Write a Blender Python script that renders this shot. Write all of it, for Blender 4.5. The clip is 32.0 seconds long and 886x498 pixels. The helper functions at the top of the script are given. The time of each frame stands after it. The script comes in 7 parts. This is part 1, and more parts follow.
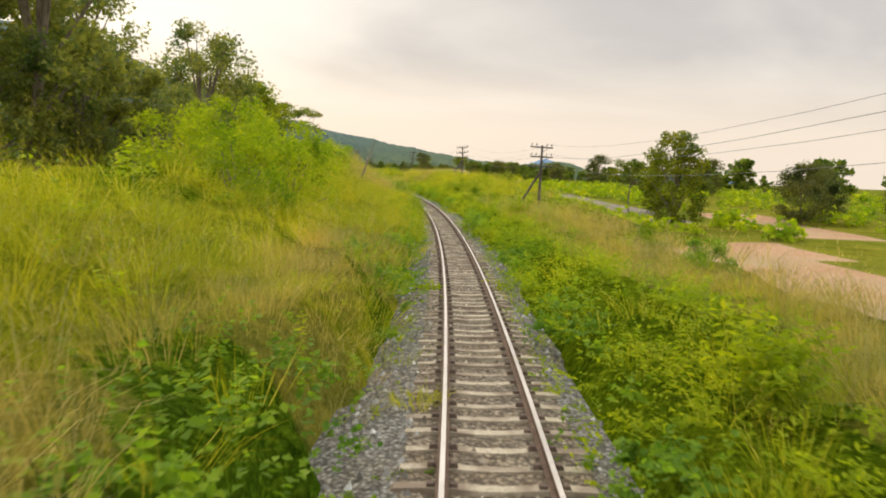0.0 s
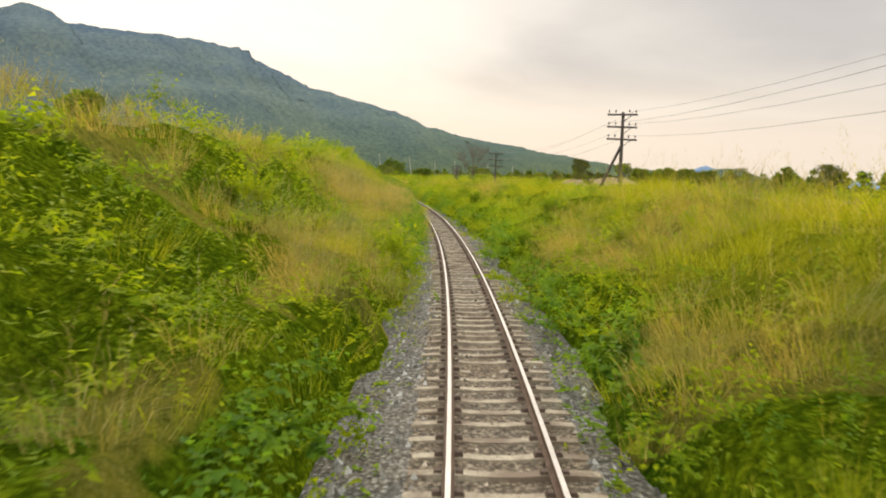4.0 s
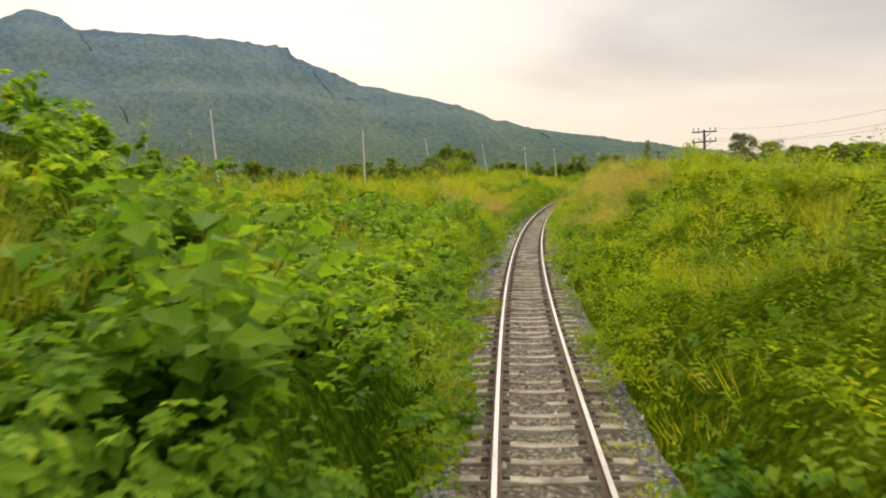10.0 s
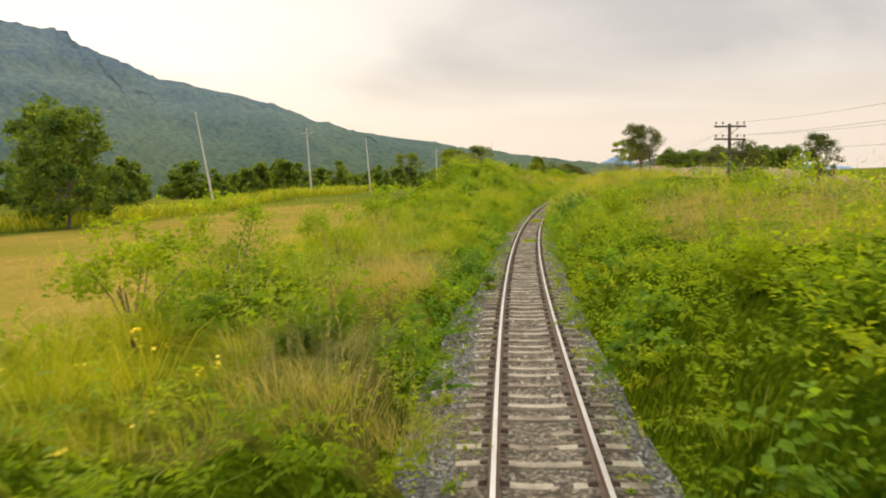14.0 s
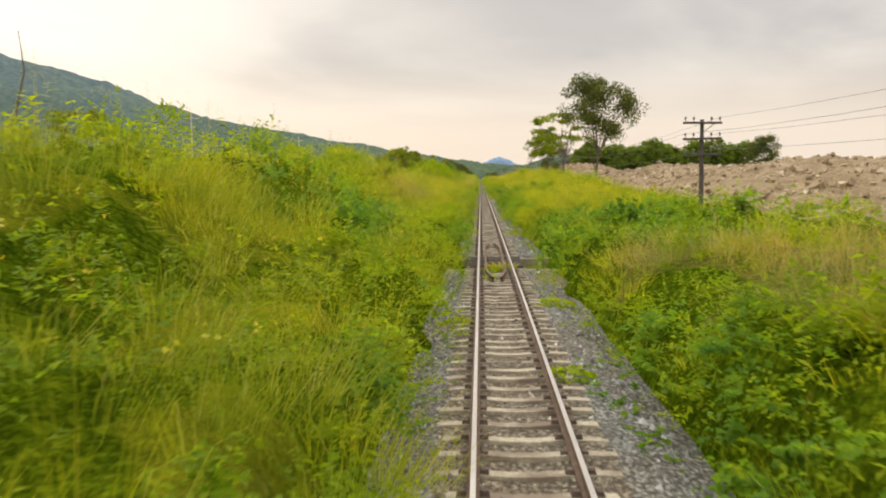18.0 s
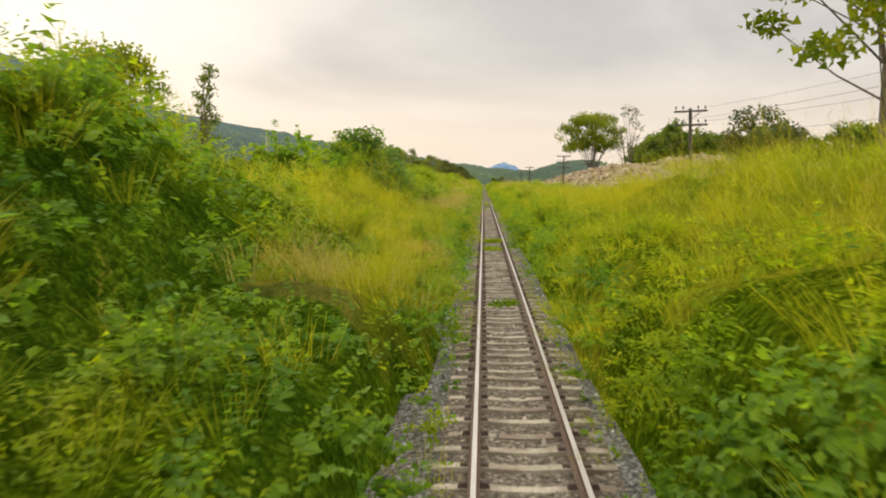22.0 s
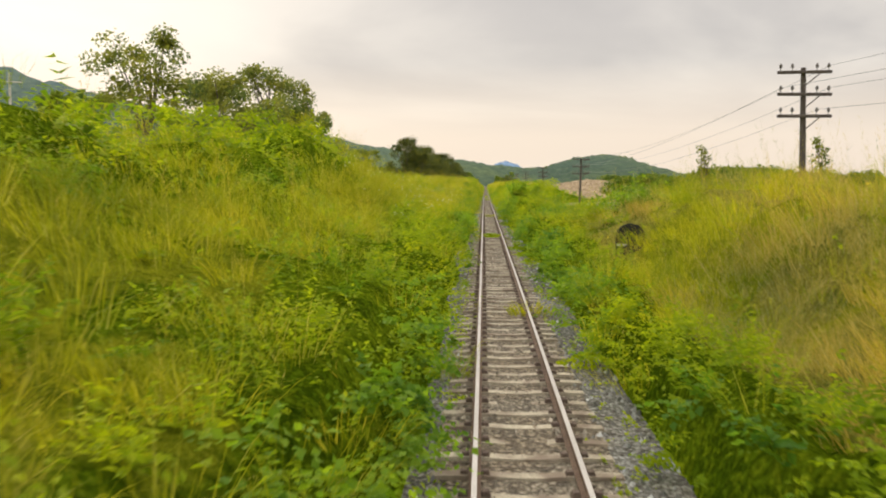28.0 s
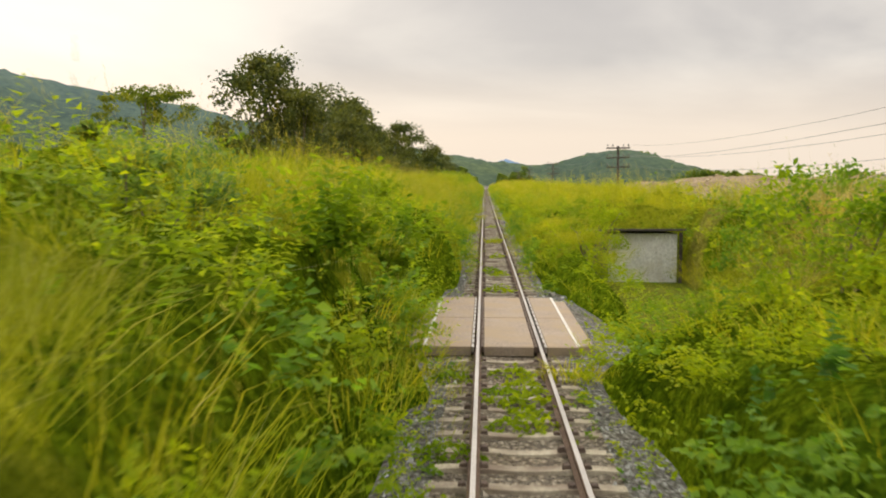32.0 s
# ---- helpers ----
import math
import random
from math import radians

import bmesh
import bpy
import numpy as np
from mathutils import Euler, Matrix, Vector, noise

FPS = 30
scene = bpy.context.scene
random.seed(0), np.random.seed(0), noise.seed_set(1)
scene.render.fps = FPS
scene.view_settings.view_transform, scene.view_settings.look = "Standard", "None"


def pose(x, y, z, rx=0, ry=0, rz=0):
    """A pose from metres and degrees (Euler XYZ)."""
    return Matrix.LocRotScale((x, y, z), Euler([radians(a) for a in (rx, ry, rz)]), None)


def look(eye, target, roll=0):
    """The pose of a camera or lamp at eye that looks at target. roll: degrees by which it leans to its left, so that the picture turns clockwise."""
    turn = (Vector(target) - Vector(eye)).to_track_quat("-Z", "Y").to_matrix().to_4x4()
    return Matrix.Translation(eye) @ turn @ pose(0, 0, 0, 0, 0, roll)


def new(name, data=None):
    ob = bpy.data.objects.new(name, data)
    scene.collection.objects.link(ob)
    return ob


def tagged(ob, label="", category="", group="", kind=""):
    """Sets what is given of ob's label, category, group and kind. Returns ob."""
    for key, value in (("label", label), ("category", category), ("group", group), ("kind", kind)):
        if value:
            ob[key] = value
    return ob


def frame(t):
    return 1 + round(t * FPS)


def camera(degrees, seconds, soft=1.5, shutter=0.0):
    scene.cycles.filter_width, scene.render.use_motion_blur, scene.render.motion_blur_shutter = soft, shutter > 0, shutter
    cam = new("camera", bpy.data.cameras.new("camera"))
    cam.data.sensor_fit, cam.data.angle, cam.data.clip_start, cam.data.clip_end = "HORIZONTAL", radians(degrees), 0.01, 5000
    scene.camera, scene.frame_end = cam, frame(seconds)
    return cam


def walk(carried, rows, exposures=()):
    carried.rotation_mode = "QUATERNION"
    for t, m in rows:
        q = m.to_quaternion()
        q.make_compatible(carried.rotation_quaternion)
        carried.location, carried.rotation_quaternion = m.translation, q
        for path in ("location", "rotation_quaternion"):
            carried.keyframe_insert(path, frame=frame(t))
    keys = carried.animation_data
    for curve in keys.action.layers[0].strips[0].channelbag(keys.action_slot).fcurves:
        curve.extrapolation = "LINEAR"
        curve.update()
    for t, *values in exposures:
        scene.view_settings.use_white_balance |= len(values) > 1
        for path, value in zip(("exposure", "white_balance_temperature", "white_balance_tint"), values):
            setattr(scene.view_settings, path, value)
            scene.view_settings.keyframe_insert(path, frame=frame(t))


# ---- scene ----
cam = camera(52.78, 32.0, soft=1.95, shutter=0.05)
walk(cam, [
    (0.0, pose(-0.49, -0.05, 2.795, 85.08, -2.20, 6.87)),
    (0.5, pose(-2.25, 16.25, 2.795, 85.22, -2.14, 8.00)),
    (1.0, pose(-4.34, 32.55, 2.795, 85.37, -2.08, 9.12)),
    (1.5, pose(-6.75, 48.83, 2.795, 85.48, -2.10, 10.25)),
    (2.0, pose(-9.49, 65.09, 2.795, 85.58, -2.13, 11.40)),
    (2.5, pose(-12.57, 81.33, 2.795, 85.54, -2.09, 12.67)),
    (3.0, pose(-16.00, 97.53, 2.795, 85.50, -2.07, 13.97)),
    (3.5, pose(-19.77, 113.68, 2.794, 85.48, -1.75, 15.18)),
    (4.0, pose(-23.90, 129.78, 2.794, 85.45, -1.42, 16.41)),
    (4.5, pose(-28.40, 145.82, 2.794, 85.43, -1.08, 17.67)),
    (5.0, pose(-33.25, 161.78, 2.795, 85.43, -1.42, 18.89)),
    (5.5, pose(-38.43, 177.66, 2.796, 85.43, -1.64, 20.09)),
    (6.0, pose(-43.93, 193.48, 2.797, 85.42, -1.86, 21.16)),
    (6.5, pose(-49.66, 209.24, 2.799, 85.47, -1.59, 22.26)),
    (7.0, pose(-55.58, 224.97, 2.801, 85.51, -1.29, 23.11)),
    (7.5, pose(-61.59, 240.69, 2.803, 85.50, -0.54, 23.48)),
    (8.0, pose(-67.62, 256.44, 2.805, 85.48, 0.20, 23.55)),
    (8.5, pose(-73.58, 272.25, 2.807, 85.50, 0.48, 23.26)),
    (9.0, pose(-79.40, 288.17, 2.808, 85.51, 0.75, 22.68)),
    (9.5, pose(-85.00, 304.22, 2.810, 85.56, 1.59, 21.84)),
    (10.0, pose(-90.29, 320.42, 2.811, 85.61, 2.33, 20.71)),
    (10.5, pose(-95.23, 336.78, 2.811, 85.62, 2.39, 19.37)),
    (11.0, pose(-99.78, 353.30, 2.811, 85.62, 2.42, 17.93)),
    (11.5, pose(-103.93, 369.98, 2.811, 85.59, 2.21, 16.51)),
    (12.0, pose(-107.68, 386.79, 2.811, 85.56, 2.00, 15.12)),
    (12.5, pose(-111.03, 403.72, 2.811, 85.55, 2.10, 13.82)),
    (13.0, pose(-113.99, 420.72, 2.811, 85.54, 2.20, 12.55)),
    (13.5, pose(-116.57, 437.80, 2.810, 85.63, 2.12, 11.22)),
    (14.0, pose(-118.76, 454.93, 2.810, 85.71, 2.05, 9.92)),
    (14.5, pose(-120.58, 472.12, 2.810, 85.73, 1.98, 8.68)),
    (15.0, pose(-122.04, 489.35, 2.810, 85.74, 1.93, 7.47)),
    (15.5, pose(-123.13, 506.61, 2.810, 85.68, 1.66, 6.41)),
    (16.0, pose(-123.89, 523.89, 2.809, 85.63, 1.26, 5.39)),
    (16.5, pose(-124.35, 541.20, 2.808, 85.57, 1.29, 4.24)),
    (17.0, pose(-124.58, 558.55, 2.806, 85.50, 1.27, 3.28)),
    (17.5, pose(-124.65, 575.91, 2.804, 85.44, 1.22, 2.57)),
    (18.0, pose(-124.66, 593.31, 2.803, 85.42, 0.62, 2.33)),
    (18.5, pose(-124.64, 610.73, 2.803, 85.39, 0.14, 2.30)),
    (19.0, pose(-124.61, 628.17, 2.803, 85.36, -0.33, 2.31)),
    (19.5, pose(-124.59, 645.65, 2.803, 85.65, 0.01, 2.37)),
    (20.0, pose(-124.56, 663.15, 2.803, 85.78, -0.42, 2.49)),
    (20.5, pose(-124.54, 680.68, 2.803, 85.78, -0.32, 2.51)),
    (21.0, pose(-124.52, 698.25, 2.803, 85.77, -0.22, 2.53)),
    (21.5, pose(-124.50, 715.85, 2.803, 85.77, -0.11, 2.55)),
    (22.0, pose(-124.49, 733.50, 2.803, 85.77, -0.01, 2.57)),
    (22.5, pose(-124.48, 751.18, 2.803, 85.76, -0.01, 2.57)),
    (23.0, pose(-124.47, 768.89, 2.803, 85.76, -0.00, 2.57)),
    (23.5, pose(-124.46, 786.64, 2.803, 85.75, 0.00, 2.58)),
    (24.0, pose(-124.45, 804.43, 2.803, 85.75, 0.01, 2.58)),
    (24.5, pose(-124.45, 822.24, 2.803, 85.74, 0.01, 2.58)),
    (25.0, pose(-124.45, 840.05, 2.803, 85.73, 0.02, 2.58)),
    (25.5, pose(-124.44, 857.88, 2.803, 85.74, 0.03, 2.59)),
    (26.0, pose(-124.44, 875.70, 2.803, 85.74, 0.04, 2.59)),
    (26.5, pose(-124.44, 893.53, 2.803, 85.75, 0.06, 2.60)),
    (27.0, pose(-124.44, 911.37, 2.803, 85.75, 0.07, 2.61)),
    (27.5, pose(-124.44, 929.21, 2.803, 85.76, 0.08, 2.62)),
    (28.0, pose(-124.45, 947.06, 2.803, 85.76, 0.09, 2.62)),
    (28.5, pose(-124.45, 964.92, 2.803, 85.75, 0.06, 2.62)),
    (29.0, pose(-124.45, 982.77, 2.803, 85.75, 0.03, 2.62)),
    (29.5, pose(-124.45, 1000.62, 2.803, 85.74, 0.00, 2.62)),
    (30.0, pose(-124.45, 1018.47, 2.803, 85.73, -0.03, 2.62)),
    (30.5, pose(-124.45, 1036.32, 2.803, 85.72, -0.06, 2.62)),
    (31.0, pose(-124.45, 1054.18, 2.803, 85.71, -0.09, 2.62)),
    (31.5, pose(-124.45, 1072.03, 2.803, 85.70, -0.12, 2.61)),
    (32.0, pose(-124.45, 1089.88, 2.803, 85.69, -0.15, 2.61)),
], exposures=[(0.0, 0.0), (32.0, 0.0)])

# ---- world and sun ----
SUN_AZ, SUN_EL = radians(-33), radians(27)
SUN_DIR = Vector((math.sin(SUN_AZ) * math.cos(SUN_EL), math.cos(SUN_AZ) * math.cos(SUN_EL), math.sin(SUN_EL)))
world = bpy.data.worlds.new("overcast_evening")
scene.world = world
world.use_nodes = True
wn = world.node_tree
wn.nodes.clear()


def wnode(kind, **sets):
    n = wn.nodes.new(kind)
    for k, v in sets.items():
        n.inputs[k].default_value = v
    return n


def wmath(op, a, b=None, clamp=False):
    n = wn.nodes.new("ShaderNodeMath")
    n.operation, n.use_clamp = op, clamp
    for i, v in enumerate((a, b)):
        if v is None:
            continue
        if isinstance(v, (int, float)):
            n.inputs[i].default_value = v
        else:
            wn.links.new(v, n.inputs[i])
    return n.outputs[0]


def ramp_of(tree, fac, stops):
    r = tree.nodes.new("ShaderNodeValToRGB")
    while len(r.color_ramp.elements) < len(stops):
        r.color_ramp.elements.new(0.5)
    for e, (p, c) in zip(r.color_ramp.elements, stops):
        e.position, e.color = p, (*c, 1)
    if fac is not None:
        tree.links.new(fac, r.inputs[0])
    return r.outputs[0]


def mix_of(tree, kind, fac, a, b):
    n = tree.nodes.new("ShaderNodeMix")
    n.data_type, n.blend_type = "RGBA", kind
    for sock, v in ((n.inputs[0], fac), (n.inputs[6], a), (n.inputs[7], b)):
        if isinstance(v, (int, float)):
            sock.default_value = v
        elif isinstance(v, tuple):
            sock.default_value = (*v, 1)
        else:
            tree.links.new(v, sock)
    return n.outputs[2]


sky = wn.nodes.new("ShaderNodeTexSky")
sky.sky_type, sky.sun_disc = "NISHITA", False
sky.sun_elevation, sky.sun_rotation = SUN_EL, SUN_AZ
sky.dust_density, sky.air_density = 3.0, 1.2
coord = wn.nodes.new("ShaderNodeTexCoord").outputs["Generated"]
sep = wn.nodes.new("ShaderNodeSeparateXYZ")
wn.links.new(coord, sep.inputs[0])
up = wmath("MAXIMUM", sep.outputs[2], 0.0)
lift = wmath("ADD", up, 0.16)
flat = wn.nodes.new("ShaderNodeCombineXYZ")
wn.links.new(wmath("DIVIDE", sep.outputs[0], lift), flat.inputs[0])
wn.links.new(wmath("DIVIDE", sep.outputs[1], lift), flat.inputs[1])
cloud = wnode("ShaderNodeTexNoise", Scale=0.55, Detail=6.0, Roughness=0.5, Distortion=0.4)
wn.links.new(flat.outputs[0], cloud.inputs["Vector"])
dot = wn.nodes.new("ShaderNodeVectorMath")
dot.operation = "DOT_PRODUCT"
wn.links.new(coord, dot.inputs[0])
dot.inputs[1].default_value = SUN_DIR
glow = wmath("POWER", wmath("MAXIMUM", dot.outputs["Value"], 0.0), 7.0)
# thin bright cloud towards the sun, grey banks away from it
thick = wmath("SUBTRACT", wmath("ADD", cloud.outputs[0], 0.03), wmath("MULTIPLY", glow, 0.36))
bank = ramp_of(wn, thick, [(0.16, (1.08, 1.01, 0.91)), (0.36, (0.90, 0.835, 0.76)), (0.50, (0.65, 0.608, 0.578)), (0.66, (0.49, 0.463, 0.456))])
low = ramp_of(wn, up, [(0.0, (1, 1, 1)), (0.05, (0.9, 0.9, 0.9)), (0.13, (0.0, 0.0, 0.0)), (1.0, (0, 0, 0))])
warm = mix_of(wn, "MIX", low, bank, (1.02, 0.87, 0.72))
# an overcast sky grows brighter from the horizon up to the zenith
zenith = ramp_of(wn, up, [(0.0, (1, 1, 1)), (0.28, (1.0, 1.0, 1.0)), (0.5, (2.65, 2.63, 2.57)), (1.0, (4.3, 4.2, 4.0))])
cover = mix_of(wn, "MULTIPLY", 1.0, warm, zenith)
bg_sky, bg_cloud = wnode("ShaderNodeBackground", Strength=0.10), wnode("ShaderNodeBackground", Strength=1.0)
wn.links.new(sky.outputs[0], bg_sky.inputs[0])
wn.links.new(cover, bg_cloud.inputs[0])
blend = wn.nodes.new("ShaderNodeMixShader")
blend.inputs[0].default_value = 0.9
wn.links.new(bg_sky.outputs[0], blend.inputs[1])
wn.links.new(bg_cloud.outputs[0], blend.inputs[2])
wout = wn.nodes.new("ShaderNodeOutputWorld")
wn.links.new(blend.outputs[0], wout.inputs[0])

lamp = bpy.data.lights.new("sun", "SUN")
lamp.energy, lamp.angle, lamp.color = 0.6, radians(50), (1.0, 0.90, 0.74)
sun = new("sun", lamp)
sun.matrix_world = look(SUN_DIR * 300, (0, 0, 0))


# ---- materials ----
def material(name, rough=0.8, metal=0.0, spec=0.4):
    m = bpy.data.materials.new(name)
    m.use_nodes = True
    b = m.node_tree.nodes["Principled BSDF"]
    b.inputs["Roughness"].default_value = rough
    b.inputs["Metallic"].default_value = metal
    b.inputs["Specular IOR Level"].default_value = spec
    return m, m.node_tree, b


def noise_of(tree, scale, detail=4.0, rough=0.55, kind="ShaderNodeTexNoise", stretch=None):
    g = tree.nodes.new("ShaderNodeNewGeometry")
    n = tree.nodes.new(kind)
    n.inputs["Scale"].default_value = scale
    if kind == "ShaderNodeTexNoise":
        n.inputs["Detail"].default_value, n.inputs["Roughness"].default_value = detail, rough
    src = g.outputs["Position"]
    if stretch:
        mp = tree.nodes.new("ShaderNodeMapping")
        mp.inputs["Scale"].default_value = stretch
        tree.links.new(src, mp.inputs[0])
        src = mp.outputs[0]
    tree.links.new(src, n.inputs["Vector"])
    return n


def bump_of(tree, height, strength, dist, bsdf):
    n = tree.nodes.new("ShaderNodeBump")
    n.inputs["Strength"].default_value, n.inputs["Distance"].default_value = strength, dist
    tree.links.new(height, n.inputs["Height"])
    tree.links.new(n.outputs[0], bsdf.inputs["Normal"])


def surface(name, stops, scale, fine, rough=0.85, metal=0.0, bump=0.4, dist=0.03, big=None, spec=0.3, stretch=None):
    """Noise-mottled surface: stops over broad noise, multiplied by fine grain, with relief; big = a second, wide variation."""
    m, t, b = material(name, rough, metal, spec)
    col = ramp_of(t, noise_of(t, scale, 5, 0.6, stretch=stretch).outputs[0], stops)
    grain = noise_of(t, fine, 6, 0.7)
    col = mix_of(t, "MULTIPLY", 0.8, col, ramp_of(t, grain.outputs[0], [(0.3, (0.55, 0.55, 0.55)), (0.62, (1.25, 1.25, 1.25))]))
    if big:
        col = mix_of(t, "MIX", ramp_of(t, noise_of(t, big[0], 3).outputs[0], [(0.42, (0, 0, 0)), (0.62, (1, 1, 1))]), col, big[1])
    t.links.new(col, b.inputs["Base Color"])
    bump_of(t, grain.outputs[0], bump, dist, b)
    return m


def foliage(name, stops, through_light=0.35, rough=0.5, patch=0.12, tint=(0.5, 0.46, 0.06), spec=0.25):
    """Leaves: each blade or leaf takes its own shade, wide patches drift towards a second tint."""
    m, t, b = material(name, rough, 0.0, spec)
    g = t.nodes.new("ShaderNodeNewGeometry")
    col = ramp_of(t, g.outputs["Random Per Island"], stops)
    drift = ramp_of(t, noise_of(t, patch, 3).outputs[0], [(0.45, (0, 0, 0)), (0.68, (0.75, 0.75, 0.75))])
    col = mix_of(t, "MIX", drift, col, mix_of(t, "MULTIPLY", 1.0, col, tuple(2.6 * c for c in tint)))
    plant_ = ramp_of(t, noise_of(t, 0.55, 2).outputs[0], [(0.34, (0.45, 0.62, 0.9)), (0.5, (0.95, 0.97, 1.0)), (0.66, (1.26, 1.15, 0.82))])
    col = mix_of(t, "MULTIPLY", 0.9, col, plant_)
    t.links.new(col, b.inputs["Base Color"])
    tr = t.nodes.new("ShaderNodeBsdfTranslucent")
    t.links.new(mix_of(t, "MULTIPLY", 1.0, col, (1.5, 1.45, 0.7)), tr.inputs[0])
    mx = t.nodes.new("ShaderNodeMixShader")
    mx.inputs[0].default_value = through_light
    t.links.new(b.outputs[0], mx.inputs[1])
    t.links.new(tr.outputs[0], mx.inputs[2])
    t.links.new(mx.outputs[0], t.nodes["Material Output"].inputs[0])
    return m


M_GRASS = foliage("yellow_green_grass", [(0.0, (0.21, 0.245, 0.009)), (0.4, (0.32, 0.34, 0.013)), (0.8, (0.405, 0.405, 0.027)), (1.0, (0.50, 0.46, 0.10))], 0.5, patch=0.2, tint=(0.385, 0.38, 0.30), spec=0.04)
M_DRY = foliage("dry_straw_grass", [(0.0, (0.27, 0.225, 0.04)), (0.5, (0.40, 0.32, 0.10)), (1.0, (0.52, 0.43, 0.19))], 0.38, patch=0.3, tint=(0.35, 0.39, 0.22), spec=0.04)
M_SEED = foliage("pale_seed_heads", [(0.0, (0.36, 0.32, 0.04)), (0.6, (0.46, 0.40, 0.07)), (1.0, (0.56, 0.48, 0.15))], 0.5, patch=0.2, tint=(0.385, 0.39, 0.30), spec=0.04)
M_STRAW = foliage("straw_seed_heads", [(0.0, (0.40, 0.32, 0.12)), (0.6, (0.52, 0.42, 0.19)), (1.0, (0.60, 0.50, 0.27))], 0.42, patch=0.2, tint=(0.385, 0.385, 0.36), spec=0.04)
M_BUSH = foliage("bush_leaf_green", [(0.0, (0.175, 0.26, 0.010)), (0.5, (0.225, 0.315, 0.012)), (0.92, (0.285, 0.37, 0.015)), (1.0, (0.36, 0.41, 0.02))], 0.55, patch=0.16, tint=(0.46, 0.41, 0.33), spec=0.05)
M_DARK = foliage("broad_leaf_dark_green", [(0.0, (0.115, 0.22, 0.019)), (0.6, (0.165, 0.285, 0.024)), (1.0, (0.225, 0.345, 0.03))], 0.55, patch=0.16, tint=(0.44, 0.41, 0.32), spec=0.08)
M_PALM = foliage("lobed_leaf_green", [(0.0, (0.165, 0.29, 0.02)), (0.6, (0.24, 0.37, 0.028)), (1.0, (0.33, 0.45, 0.04))], 0.5, patch=0.16, tint=(0.42, 0.40, 0.34), spec=0.08)
M_BROAD = foliage("grey_green_broad_leaf", [(0.0, (0.09, 0.165, 0.04)), (0.6, (0.145, 0.235, 0.055)), (1.0, (0.21, 0.30, 0.07))], 0.5, patch=0.2, tint=(0.42, 0.40, 0.36), spec=0.1)
M_TREE = foliage("tree_leaf_green", [(0.0, (0.085, 0.115, 0.014)), (0.6, (0.16, 0.205, 0.018)), (1.0, (0.25, 0.28, 0.024))], 0.38, patch=0.3, tint=(0.46, 0.40, 0.34), spec=0.05)
M_MID = foliage("mixed_crown_green", [(0.0, (0.11, 0.155, 0.012)), (0.6, (0.195, 0.25, 0.016)), (1.0, (0.30, 0.33, 0.024))], 0.46, patch=0.25, tint=(0.46, 0.41, 0.33), spec=0.05)
M_DUSK = foliage("dull_grey_green_leaf", [(0.0, (0.07, 0.085, 0.028)), (0.6, (0.11, 0.13, 0.04)), (1.0, (0.17, 0.185, 0.05))], 0.36, patch=0.3, tint=(0.42, 0.39, 0.37), spec=0.04)
M_LACE = foliage("hazy_grey_green_leaf", [(0.0, (0.12, 0.15, 0.045)), (0.6, (0.185, 0.215, 0.062)), (1.0, (0.26, 0.28, 0.08))], 0.54, patch=0.3, tint=(0.42, 0.39, 0.36), spec=0.04)
M_FAR = foliage("far_wood_green", [(0.0, (0.09, 0.14, 0.026)), (0.6, (0.145, 0.205, 0.036)), (1.0, (0.205, 0.25, 0.042))], 0.45, patch=0.05, tint=(0.42, 0.40, 0.34), spec=0.02)
M_BARK = surface("grey_brown_bark", [(0.3, (0.10, 0.08, 0.06)), (0.7, (0.22, 0.18, 0.14))], 3, 30, 0.9)


